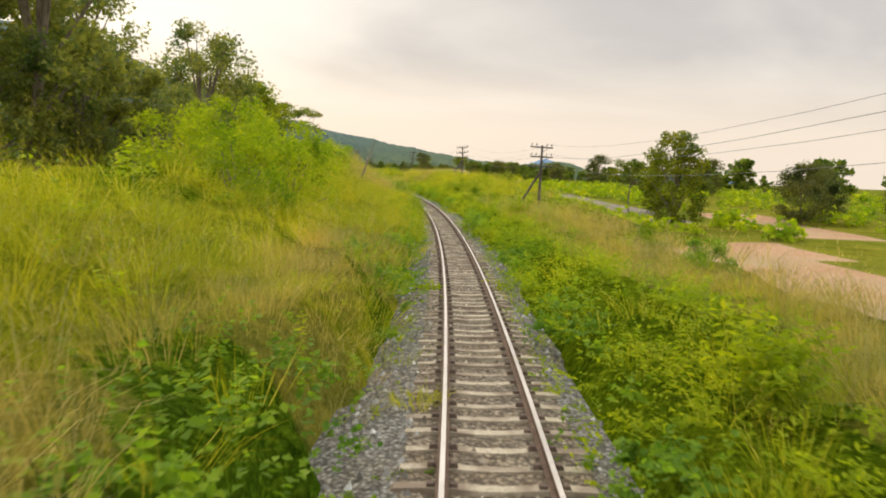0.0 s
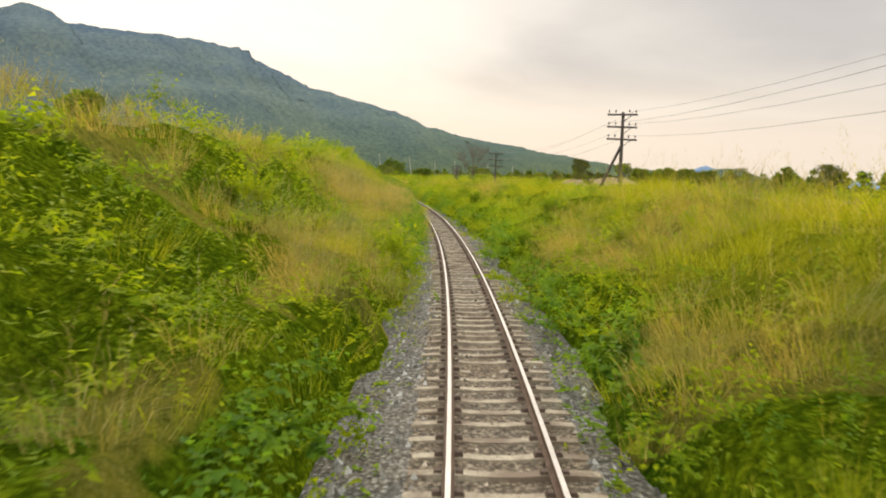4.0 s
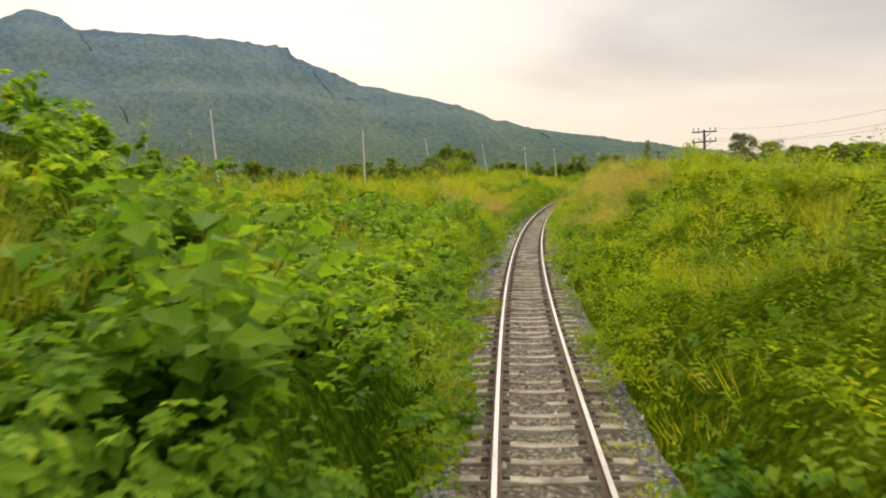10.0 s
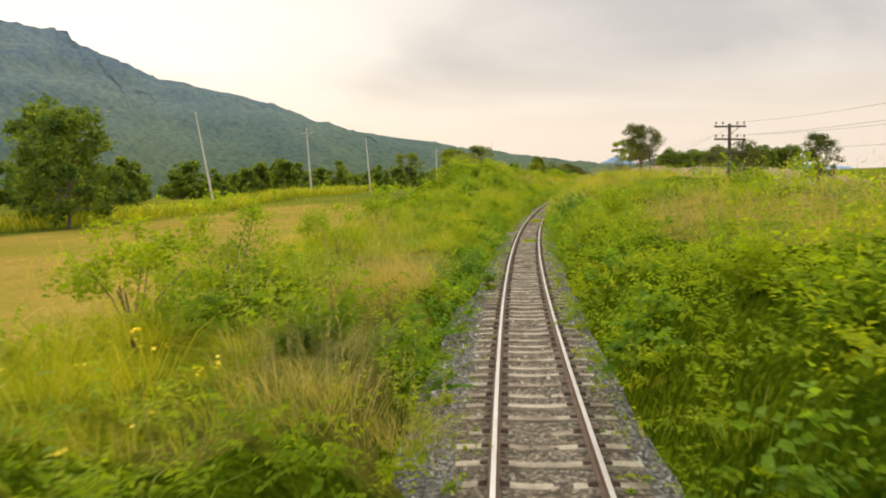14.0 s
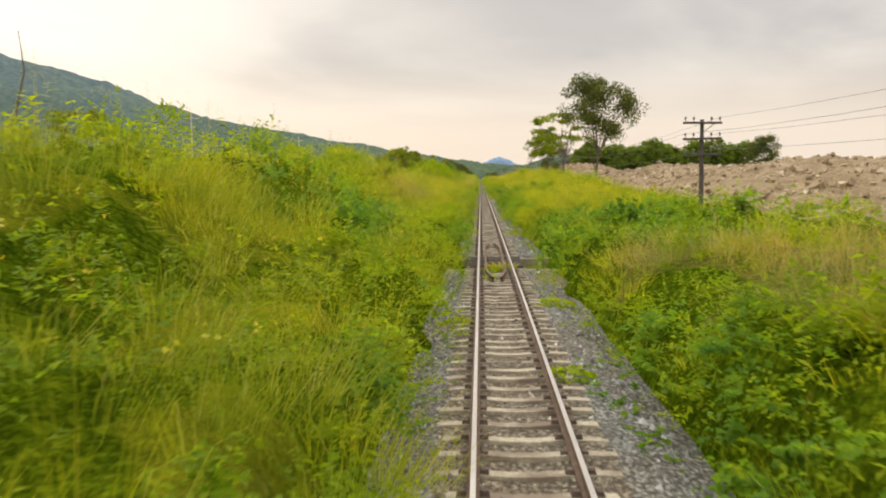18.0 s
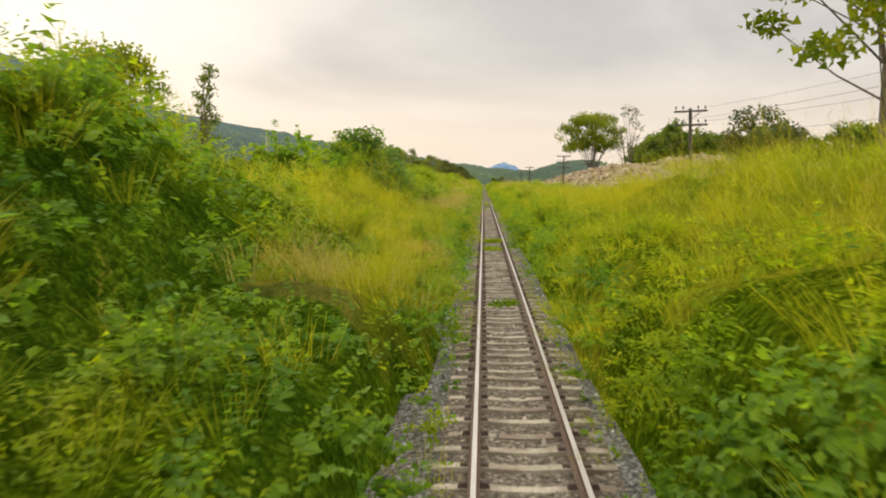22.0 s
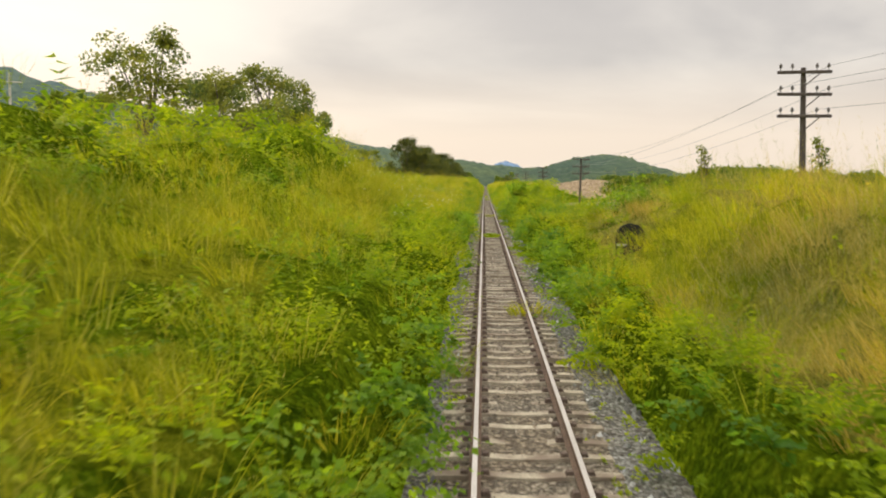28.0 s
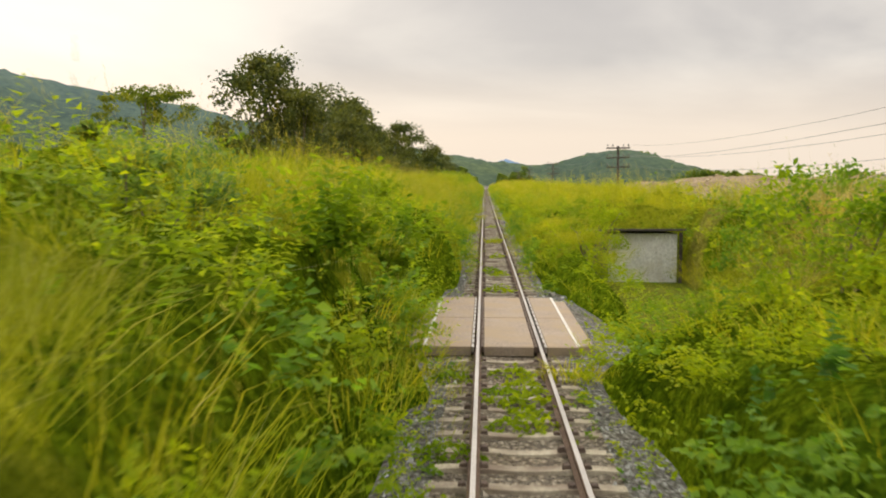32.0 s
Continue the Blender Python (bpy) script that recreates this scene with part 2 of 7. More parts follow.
def hull_material():
    """Mass seen between the modelled plants, its shade put into the colour: upright stalks or small leaves, by the kind
    of growth.
    """
    m, t, b = material("undergrowth_mass", 1.0, 0.0, 0.0)
    kind = t.nodes.new("ShaderNodeAttribute")
    kind.attribute_name = "growth_kind"
    sep = t.nodes.new("ShaderNodeSeparateColor")
    t.links.new(kind.outputs["Color"], sep.inputs[0])
    stalk = noise_of(t, 1.0, 6, 0.75, stretch=(42, 42, 5.0))
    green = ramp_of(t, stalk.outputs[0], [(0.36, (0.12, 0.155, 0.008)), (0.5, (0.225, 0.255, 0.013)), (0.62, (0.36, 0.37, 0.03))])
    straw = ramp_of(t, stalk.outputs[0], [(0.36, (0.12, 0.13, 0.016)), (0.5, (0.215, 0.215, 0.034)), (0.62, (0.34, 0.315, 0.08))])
    v = noise_of(t, 12.0, kind="ShaderNodeTexVoronoi")
    mp = t.nodes.new("ShaderNodeVectorMath")
    mp.operation = "MULTIPLY_ADD"
    mp.inputs[1].default_value = (0.35, 0.35, 0.35)
    t.links.new(noise_of(t, 5.0, 3).outputs["Color"], mp.inputs[0])
    t.links.new(v.inputs["Vector"].links[0].from_socket, mp.inputs[2])
    t.links.new(mp.outputs[0], v.inputs["Vector"])
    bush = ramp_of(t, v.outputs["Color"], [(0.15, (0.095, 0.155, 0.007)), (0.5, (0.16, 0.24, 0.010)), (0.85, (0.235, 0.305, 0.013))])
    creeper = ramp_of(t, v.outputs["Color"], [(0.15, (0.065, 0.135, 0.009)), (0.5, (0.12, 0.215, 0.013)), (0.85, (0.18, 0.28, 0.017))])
    # shade between the leaves, painted as darkening towards the cell borders
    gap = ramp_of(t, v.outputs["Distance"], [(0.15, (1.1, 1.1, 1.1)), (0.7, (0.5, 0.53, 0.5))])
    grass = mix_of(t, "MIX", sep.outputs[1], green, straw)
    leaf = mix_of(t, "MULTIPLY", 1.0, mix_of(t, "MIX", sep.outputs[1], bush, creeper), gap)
    # ragged border between grass and leaves
    rag = t.nodes.new("ShaderNodeMath")
    rag.operation = "ADD"
    t.links.new(sep.outputs[0], rag.inputs[0])
    t.links.new(noise_of(t, 3.0, 5, 0.7).outputs[0], rag.inputs[1])
    col = mix_of(t, "MIX", ramp_of(t, rag.outputs[0], [(0.75, (0, 0, 0)), (1.0, (1, 1, 1))]), grass, leaf)
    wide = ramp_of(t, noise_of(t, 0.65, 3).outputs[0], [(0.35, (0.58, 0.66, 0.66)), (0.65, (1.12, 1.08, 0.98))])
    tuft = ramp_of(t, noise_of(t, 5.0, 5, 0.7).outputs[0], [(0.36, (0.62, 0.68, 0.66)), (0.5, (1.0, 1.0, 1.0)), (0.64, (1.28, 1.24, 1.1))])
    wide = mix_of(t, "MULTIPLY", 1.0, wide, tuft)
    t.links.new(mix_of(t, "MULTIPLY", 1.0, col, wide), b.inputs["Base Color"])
    bump_of(t, stalk.outputs[0], 1.0, 0.10, b)
    return m


M_HULL = hull_material()
M_SOIL = surface("weedy_soil", [(0.3, (0.10, 0.11, 0.012)), (0.55, (0.16, 0.16, 0.02)), (0.75, (0.22, 0.19, 0.04))], 0.25, 3.0, 0.95, big=(0.03, (0.09, 0.12, 0.016)), bump=0.8, dist=0.1, spec=0.0)
M_FIELD = surface("mown_straw_field", [(0.3, (0.21, 0.155, 0.03)), (0.7, (0.28, 0.21, 0.05))], 0.3, 4.0, 1.0, big=(0.12, (0.18, 0.165, 0.024)), spec=0.0)
M_SAND = surface("bare_reddish_sand", [(0.3, (0.30, 0.19, 0.115)), (0.7, (0.40, 0.27, 0.175))], 0.2, 2.5, 0.95, big=(0.1, (0.31, 0.235, 0.15)), spec=0.0)
M_ROAD = surface("grey_dirt_road", [(0.3, (0.125, 0.11, 0.085)), (0.7, (0.19, 0.165, 0.135))], 0.5, 4.0, 0.95)
M_ROCK = surface("quarried_spoil", [(0.3, (0.18, 0.135, 0.082)), (0.55, (0.29, 0.225, 0.142)), (0.75, (0.37, 0.295, 0.195))], 0.8, 7, 0.95, bump=0.9, dist=0.1, spec=0.1)


def block_material():
    """Broken stone: every block its own tone, with dusty faces."""
    m, t, b = material("quarried_pink_block", 0.95, 0.0, 0.1)
    g, o = t.nodes.new("ShaderNodeNewGeometry"), t.nodes.new("ShaderNodeObjectInfo")
    add = t.nodes.new("ShaderNodeMath")
    add.operation = "ADD"
    t.links.new(g.outputs["Random Per Island"], add.inputs[0])
    t.links.new(o.outputs["Random"], add.inputs[1])
    fr = t.nodes.new("ShaderNodeMath")
    fr.operation = "FRACT"
    t.links.new(add.outputs[0], fr.inputs[0])
    col = ramp_of(t, fr.outputs[0], [(0.0, (0.21, 0.16, 0.10)), (0.4, (0.33, 0.258, 0.165)), (0.8, (0.44, 0.355, 0.24)), (1.0, (0.52, 0.46, 0.35))])
    grain = noise_of(t, 5.0, 6, 0.7)
    col = mix_of(t, "MULTIPLY", 0.8, col, ramp_of(t, grain.outputs[0], [(0.3, (0.62, 0.6, 0.58)), (0.62, (1.15, 1.15, 1.15))]))
    t.links.new(col, b.inputs["Base Color"])
    bump_of(t, grain.outputs[0], 0.6, 0.05, b)
    return m


M_BLOCK = block_material()
M_PETAL = foliage("white_petals", [(0.0, (0.75, 0.75, 0.66)), (1.0, (0.85, 0.84, 0.78))], 0.3, tint=(0.385, 0.385, 0.385))
M_YELLOW = foliage("yellow_blossom", [(0.0, (0.62, 0.50, 0.02)), (1.0, (0.80, 0.64, 0.04))], 0.3, tint=(0.385, 0.385, 0.385))
M_SLEEPER = surface("weathered_concrete", [(0.3, (0.28, 0.25, 0.185)), (0.7, (0.40, 0.365, 0.28))], 1.3, 22, 0.9, bump=0.3, dist=0.01, big=(2.2, (0.17, 0.135, 0.10)))
M_SLAB = surface("crossing_concrete", [(0.3, (0.25, 0.20, 0.155)), (0.7, (0.32, 0.265, 0.21))], 0.9, 18, 0.9, bump=0.25, dist=0.01, big=(1.3, (0.30, 0.235, 0.16)))
M_TIMBER = surface("dark_tarred_timber", [(0.3, (0.04, 0.035, 0.03)), (0.7, (0.10, 0.085, 0.07))], 4, 25, 0.85)
M_POLE = surface("weathered_pole_wood", [(0.3, (0.07, 0.06, 0.055)), (0.7, (0.15, 0.13, 0.115))], 3, 22, 0.9, stretch=(4, 4, 0.5))
M_CPOLE = surface("pale_concrete_pole", [(0.3, (0.50, 0.48, 0.44)), (0.7, (0.62, 0.60, 0.56))], 1, 14, 0.85)
M_PORC = surface("grey_porcelain", [(0.3, (0.12, 0.11, 0.10)), (0.7, (0.2, 0.19, 0.18))], 8, 40, 0.35)
M_WIRE = surface("dull_wire", [(0.3, (0.10, 0.10, 0.10)), (0.7, (0.16, 0.16, 0.16))], 3, 30, 0.5, metal=0.6)
M_RUST = surface("rusty_rail_web", [(0.3, (0.10, 0.065, 0.045)), (0.7, (0.17, 0.115, 0.08))], 4, 40, 0.8, metal=0.2)
M_HEAD = surface("polished_rail_head", [(0.3, (0.36, 0.345, 0.325)), (0.7, (0.50, 0.475, 0.45))], 0.6, 50, 0.42, metal=0.8, bump=0.05, dist=0.002)
M_CLIP = surface("rusted_clip", [(0.3, (0.07, 0.05, 0.04)), (0.7, (0.13, 0.095, 0.07))], 6, 40, 0.8)
M_BLACK = surface("black_board_paint", [(0.3, (0.012, 0.012, 0.012)), (0.7, (0.03, 0.028, 0.026))], 5, 40, 0.6)
M_ZINC = surface("dull_zinc_sheet", [(0.3, (0.70, 0.71, 0.69)), (0.7, (0.80, 0.80, 0.77))], 1.2, 12, 0.6, big=(0.8, (0.60, 0.57, 0.50)))
# the haze of distance is put into this base colour
M_BLUE = surface("haze_tinted_far_hill", [(0.3, (0.14, 0.23, 0.36)), (0.7, (0.18, 0.28, 0.42))], 0.01, 0.05, 1.0, bump=0.1)


def forest_material():
    """Wooded slope: crowns a few metres wide with shade painted into their gaps, broad drifts of tone, blue haze in the
    colour.
    """
    m, t, b = material("haze_tinted_forest", 1.0, 0.0, 0.0)
    v = noise_of(t, 0.16, 7, 0.72)
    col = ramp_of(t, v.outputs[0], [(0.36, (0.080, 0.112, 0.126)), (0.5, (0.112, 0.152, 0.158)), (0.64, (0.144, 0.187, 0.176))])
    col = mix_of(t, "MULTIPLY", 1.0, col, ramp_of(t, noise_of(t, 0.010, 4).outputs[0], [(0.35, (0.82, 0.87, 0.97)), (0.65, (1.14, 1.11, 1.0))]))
    # lower slopes carry yellower scrub; haze blue is tinted into the upper forest
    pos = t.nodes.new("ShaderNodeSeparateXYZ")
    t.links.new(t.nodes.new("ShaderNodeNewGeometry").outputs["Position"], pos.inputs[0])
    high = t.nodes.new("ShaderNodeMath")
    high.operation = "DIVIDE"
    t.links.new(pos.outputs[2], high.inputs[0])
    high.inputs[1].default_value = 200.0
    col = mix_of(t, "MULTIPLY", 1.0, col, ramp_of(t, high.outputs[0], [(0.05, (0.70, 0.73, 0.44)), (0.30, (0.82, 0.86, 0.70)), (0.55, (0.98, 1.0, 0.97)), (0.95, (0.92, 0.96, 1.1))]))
    t.links.new(col, b.inputs["Base Color"])
    bump_of(t, v.outputs[0], 0.6, 3.0, b)
    return m


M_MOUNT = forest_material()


def ballast_material(name, tone):
    m, t, b = material(name, 0.9)
    v = noise_of(t, 17, kind="ShaderNodeTexVoronoi")
    col = ramp_of(t, v.outputs["Color"], [(0.1, (0.11, 0.106, 0.098)), (0.5, (0.225, 0.218, 0.205)), (0.9, (0.40, 0.395, 0.38))])
    gap = ramp_of(t, v.outputs["Distance"], [(0.25, (1, 1, 1)), (0.65, (0.35, 0.32, 0.28))])
    col = mix_of(t, "MULTIPLY", 1.0, col, gap)
    rust = ramp_of(t, noise_of(t, 0.45, 3).outputs[0], [(0.42, (0, 0, 0)), (0.6, (0.7, 0.7, 0.7))])
    col = mix_of(t, "MIX", rust, col, mix_of(t, "MULTIPLY", 1.0, col, (0.97, 0.87, 0.75)))
    col = mix_of(t, "MULTIPLY", 1.0, col, tone)
    t.links.new(col, b.inputs["Base Color"])
    bump_of(t, v.outputs["Distance"], 1.0, 0.05, b)
    return m


def stone_material(name, tone):
    m, t, b = material(name, 0.85)
    g = t.nodes.new("ShaderNodeNewGeometry")
    col = ramp_of(t, g.outputs["Random Per Island"], [(0.0, (0.10, 0.095, 0.085)), (0.5, (0.215, 0.205, 0.195)), (0.8, (0.36, 0.355, 0.35)), (1.0, (0.62, 0.61, 0.60))])
    col = mix_of(t, "MULTIPLY", 1.0, col, tone)
    t.links.new(col, b.inputs["Base Color"])
    return m


M_BALLAST, M_STONE = ballast_material("grey_crushed_ballast", (0.90, 0.955, 0.95)), stone_material("loose_ballast_stone", (0.91, 0.965, 0.955))
# rust and oil have stained the stone between and beside the rails
M_BALLAST_IN, M_STONE_IN = ballast_material("rust_stained_ballast", (0.88, 0.80, 0.64)), stone_material("rust_stained_stone", (0.98, 0.90, 0.74))


# ---- line of the track: distance s along it, u to its right, w above it ----
CURVE = [(-20, 125.62), (0, 118.85), (40, 120.21), (80, 125.01), (120, 131.70), (160, 132.10), (200, 92.22), (240, 19.10), (280, -54.23), (320, -124.47), (360, -148.55), (400, -139.37), (440, -130.29), (480, -124.60), (520, -121.15), (560, -77.33), (600, -9.20), (640, 1.20), (680, 0.36), (700, 0.91), (1400, -1.39)]
CANT = 13.9
_s = np.arange(-60.0, 2400.0, 2.0)
_k = np.interp(_s, [a for a, b in CURVE], [b * 1e-5 for a, b in CURVE])
_h = np.concatenate([[0], np.cumsum((_k[1:] + _k[:-1]))])
_h -= np.interp(900, _s, _h)
_x = np.concatenate([[0], np.cumsum(-np.sin(_h[1:]) - np.sin(_h[:-1]))])
_y = np.concatenate([[0], np.cumsum(np.cos(_h[1:]) + np.cos(_h[:-1]))])
_x -= np.interp(0, _s, _x)
_y -= np.interp(0, _s, _y)


def at(s, u, w=0.0, canted=False):
    """World places (n, 3) of track coordinates."""
    s, u, w = np.broadcast_arrays(np.asarray(s, float), np.asarray(u, float), np.asarray(w, float))
    h = np.interp(s, _s, _h)
    if canted:
        c = CANT * np.interp(s, _s, _k)
        u, w = u * np.cos(c) - w * np.sin(c), u * np.sin(c) + w * np.cos(c)
    return np.stack([np.interp(s, _s, _x) + np.cos(h) * u, np.interp(s, _s, _y) + np.sin(h) * u, w], -1)


def heading(s):
    return math.degrees(float(np.interp(s, _s, _h)))


def spot(s, u, z=0.0, turn=0.0, lean=0.0, lean_y=0.0):
    p = at(s, u)
    return pose(float(p[0]), float(p[1]), z, lean, lean_y, heading(s) + turn)


# ---- mesh helpers ----
def quick_mesh(name, verts, faces, mats, index=None, smooth=False):
    """A mesh from arrays: verts (n, 3), faces (m, 3) or (m, 4)."""
    me = bpy.data.meshes.new(name)
    verts, faces = np.asarray(verts, np.float32), np.asarray(faces, np.int32)
    n, k = faces.shape
    me.vertices.add(len(verts))
    me.vertices.foreach_set("co", verts.ravel())
    me.loops.add(n * k)
    me.loops.foreach_set("vertex_index", faces.ravel())
    me.polygons.add(n)
    me.polygons.foreach_set("loop_start", np.arange(0, n * k, k, dtype=np.int32))
    for m in mats:
        me.materials.append(m)
    if index is not None:
        me.polygons.foreach_set("material_index", np.asarray(index, np.int32))
    me.polygons.foreach_set("use_smooth", np.full(n, smooth))
    me.update(calc_edges=True)
    return me


def part(name, bm, mat, parent=None, label=""):
    me = bpy.data.meshes.new(name)
    bm.to_mesh(me)
    bm.free()
    me.materials.append(mat)
    ob = new(name, me)
    ob.parent = parent
    return tagged(ob, label)


def mesh_part(name, me, parent=None, label=""):
    ob = new(name, me)
    ob.parent = parent
    return tagged(ob, label)


def thing(name, m, label, category, group="", kind=""):
    e = new(name)
    e.empty_display_size = 0.3
    e.matrix_basis = m
    return tagged(e, label, category, group, kind)


def box(bm, x0, x1, y0, y1, z0, z1, bevel=0.0):
    r = bmesh.ops.create_cube(bm, size=1.0)
    for v in r["verts"]:
        v.co = Vector(((x0 + x1) / 2 + v.co.x * (x1 - x0), (y0 + y1) / 2 + v.co.y * (y1 - y0), (z0 + z1) / 2 + v.co.z * (z1 - z0)))
    if bevel:
        es = list({e for v in r["verts"] for e in v.link_edges})
        bmesh.ops.bevel(bm, geom=es, offset=bevel, segments=1, affect="EDGES")
    return bm


def tube(bm, pts, radii, sides=7):
    """A tapered bent tube through pts."""
    rings = []
    for i, p in enumerate(pts):
        p = Vector(p)
        d = Vector(pts[min(i + 1, len(pts) - 1)]) - Vector(pts[max(i - 1, 0)])
        q = d.to_track_quat("Z", "Y") if d.length > 1e-6 else Vector((0, 0, 1)).to_track_quat("Z", "Y")
        rings.append([bm.verts.new(p + q @ Vector((math.cos(a) * radii[i], math.sin(a) * radii[i], 0))) for a in [2 * math.pi * j / sides for j in range(sides)]])
    for a, b in zip(rings, rings[1:]):
        for j in range(sides):
            bm.faces.new((a[j], a[(j + 1) % sides], b[(j + 1) % sides], b[j]))
    bm.faces.new(rings[0][::-1])
    bm.faces.new(rings[-1])
    return bm


_lattice = np.random.RandomState(7).rand(256, 256)


def vnoise(a, b, seed=0):
    """Smooth noise 0..1 over two coordinates."""
    a, b = np.asarray(a, float) + 31.7 * seed, np.asarray(b, float) + 17.3 * seed
    i, j = np.floor(a).astype(int), np.floor(b).astype(int)
    f, g = a - i, b - j
    f, g = f * f * (3 - 2 * f), g * g * (3 - 2 * g)
    q = lambda x, y: _lattice[x % 256, y % 256]
    return (q(i, j) * (1 - f) + q(i + 1, j) * f) * (1 - g) + (q(i, j + 1) * (1 - f) + q(i + 1, j + 1) * f) * g


def domes(a, b, seed=0):
    """Rounded bush tops, 0..1, packed side by side with creases between, about one per unit cell."""
    a, b = np.broadcast_arrays(np.asarray(a, float), np.asarray(b, float))
    i, j = np.floor(a).astype(int), np.floor(b).astype(int)
    best = np.zeros(a.shape)
    for di in (-1, 0, 1):
        for dj in (-1, 0, 1):
            p, q = (i + di) * 3 + 7 * seed, (j + dj) * 5 + 3 * seed
            x = i + di + _lattice[p % 256, q % 256]
            y = j + dj + _lattice[(p + 1) % 256, q % 256]
            h = 0.4 + 0.6 * _lattice[(p + 2) % 256, q % 256]
            d = ((a - x) ** 2 + (b - y) ** 2) / (0.45 + 0.45 * h) ** 2
            best = np.maximum(best, h * np.sqrt(np.clip(1 - d, 0, 1)))
    return best


rng = np.random.RandomState(11)


def leaf_axes(n, up, nrm, axis):
    """Unit normal, length and breadth ways of n leaves: scattered round nrm and axis where these are given."""
    nr = rng.normal(size=(n, 3))
    if nrm is None:
        nr[:, 2] = np.abs(nr[:, 2]) + up
    else:
        nr = nr * 0.38 + nrm
    nr /= np.linalg.norm(nr, axis=1)[:, None] + 1e-9
    a = rng.normal(size=(n, 3)) * (1.0 if axis is None else 0.22)
    if axis is not None:
        a = a + axis
    a -= nr * (a * nr).sum(1)[:, None]
    a /= np.linalg.norm(a, axis=1)[:, None] + 1e-9
    return nr, a, np.cross(nr, a)


def leaf_quads(p, size, up=0.45, aspect=0.55, nrm=None, axis=None):
    """Pointed leaves round the places p (n, 3): verts, faces."""
    nr, a, b = leaf_axes(len(p), up, nrm, axis)
    L, W = (size / 2)[:, None], (size * aspect / 2)[:, None]
    droop = nr * (size * 0.12)[:, None]
    v = np.stack([p - a * L - droop, p + b * W - a * L * 0.15, p + a * L - droop, p - b * W - a * L * 0.15], 1).reshape(-1, 3)
    return v, np.arange(4 * len(p)).reshape(-1, 4)


def leaf_tris(p, size, up=0.45, aspect=0.55, nrm=None, axis=None):
    """Small leaves as single pointed faces."""
    nr, a, b = leaf_axes(len(p), up, nrm, axis)
    L, W = (size * 0.6)[:, None], (size * aspect * 0.6)[:, None]
    v = np.stack([p + a * L, p - a * L * 0.7 + b * W, p - a * L * 0.7 - b * W], 1).reshape(-1, 3)
    return v, np.arange(3 * len(p)).reshape(-1, 3)


def palm_leaves(p, size, nrm):
    """Broad leaves of five lobes, four corners a lobe."""
    nr, a, b = leaf_axes(len(p), 1.0, nrm, None)
    vs = []
    for ang, ln in ((0.0, 1.0), (1.05, 0.9), (-1.05, 0.9), (2.0, 0.6), (-2.0, 0.6)):
        d, e = a * math.cos(ang) + b * math.sin(ang), b * math.cos(ang) - a * math.sin(ang)
        L = (size * 0.55 * ln)[:, None]
        vs += [p, p + d * L * 0.55 + e * L * 0.36, p + d * L - nr * L * 0.25, p + d * L * 0.55 - e * L * 0.36]
    return np.stack(vs, 1).reshape(-1, 3), np.arange(20 * len(p)).reshape(-1, 4)


def blade_strips(p, length, width, bend, az, tilt):
    """Bent pointed grass blades from p."""
    n = len(p)
    d = np.stack([np.cos(az), np.sin(az), np.zeros(n)], -1)
    side = np.stack([-np.sin(az + 0.9), np.cos(az + 0.9), np.zeros(n)], -1) * (width / 2)[:, None]
    z = np.array([0, 0, 1.0])
    mid = p + d * (length * tilt)[:, None] + z * (length * 0.55)[:, None]
    tip = p + d * (length * (tilt * 1.6 + bend))[:, None] + z * (length * (1.0 - bend * 0.55))[:, None]
    v = np.stack([p, mid - side, mid + side, tip], 1).reshape(-1, 3)
    o = 4 * np.arange(n)[:, None]
    f = np.concatenate([o + [0, 2, 1], o + [1, 2, 3]], 0)
    return v, f


def blade_tris(p, length, width, az, tilt):
    """Straight thin blades from p, one face each."""
    n = len(p)
    side = np.stack([-np.sin(az + 0.9), np.cos(az + 0.9), np.zeros(n)], -1) * (width / 2)[:, None]
    tip = p + np.stack([np.cos(az) * length * tilt, np.sin(az) * length * tilt, length], -1)
    return np.stack([p - side, p + side, tip], 1).reshape(-1, 3), np.arange(3 * n).reshape(n, 3)


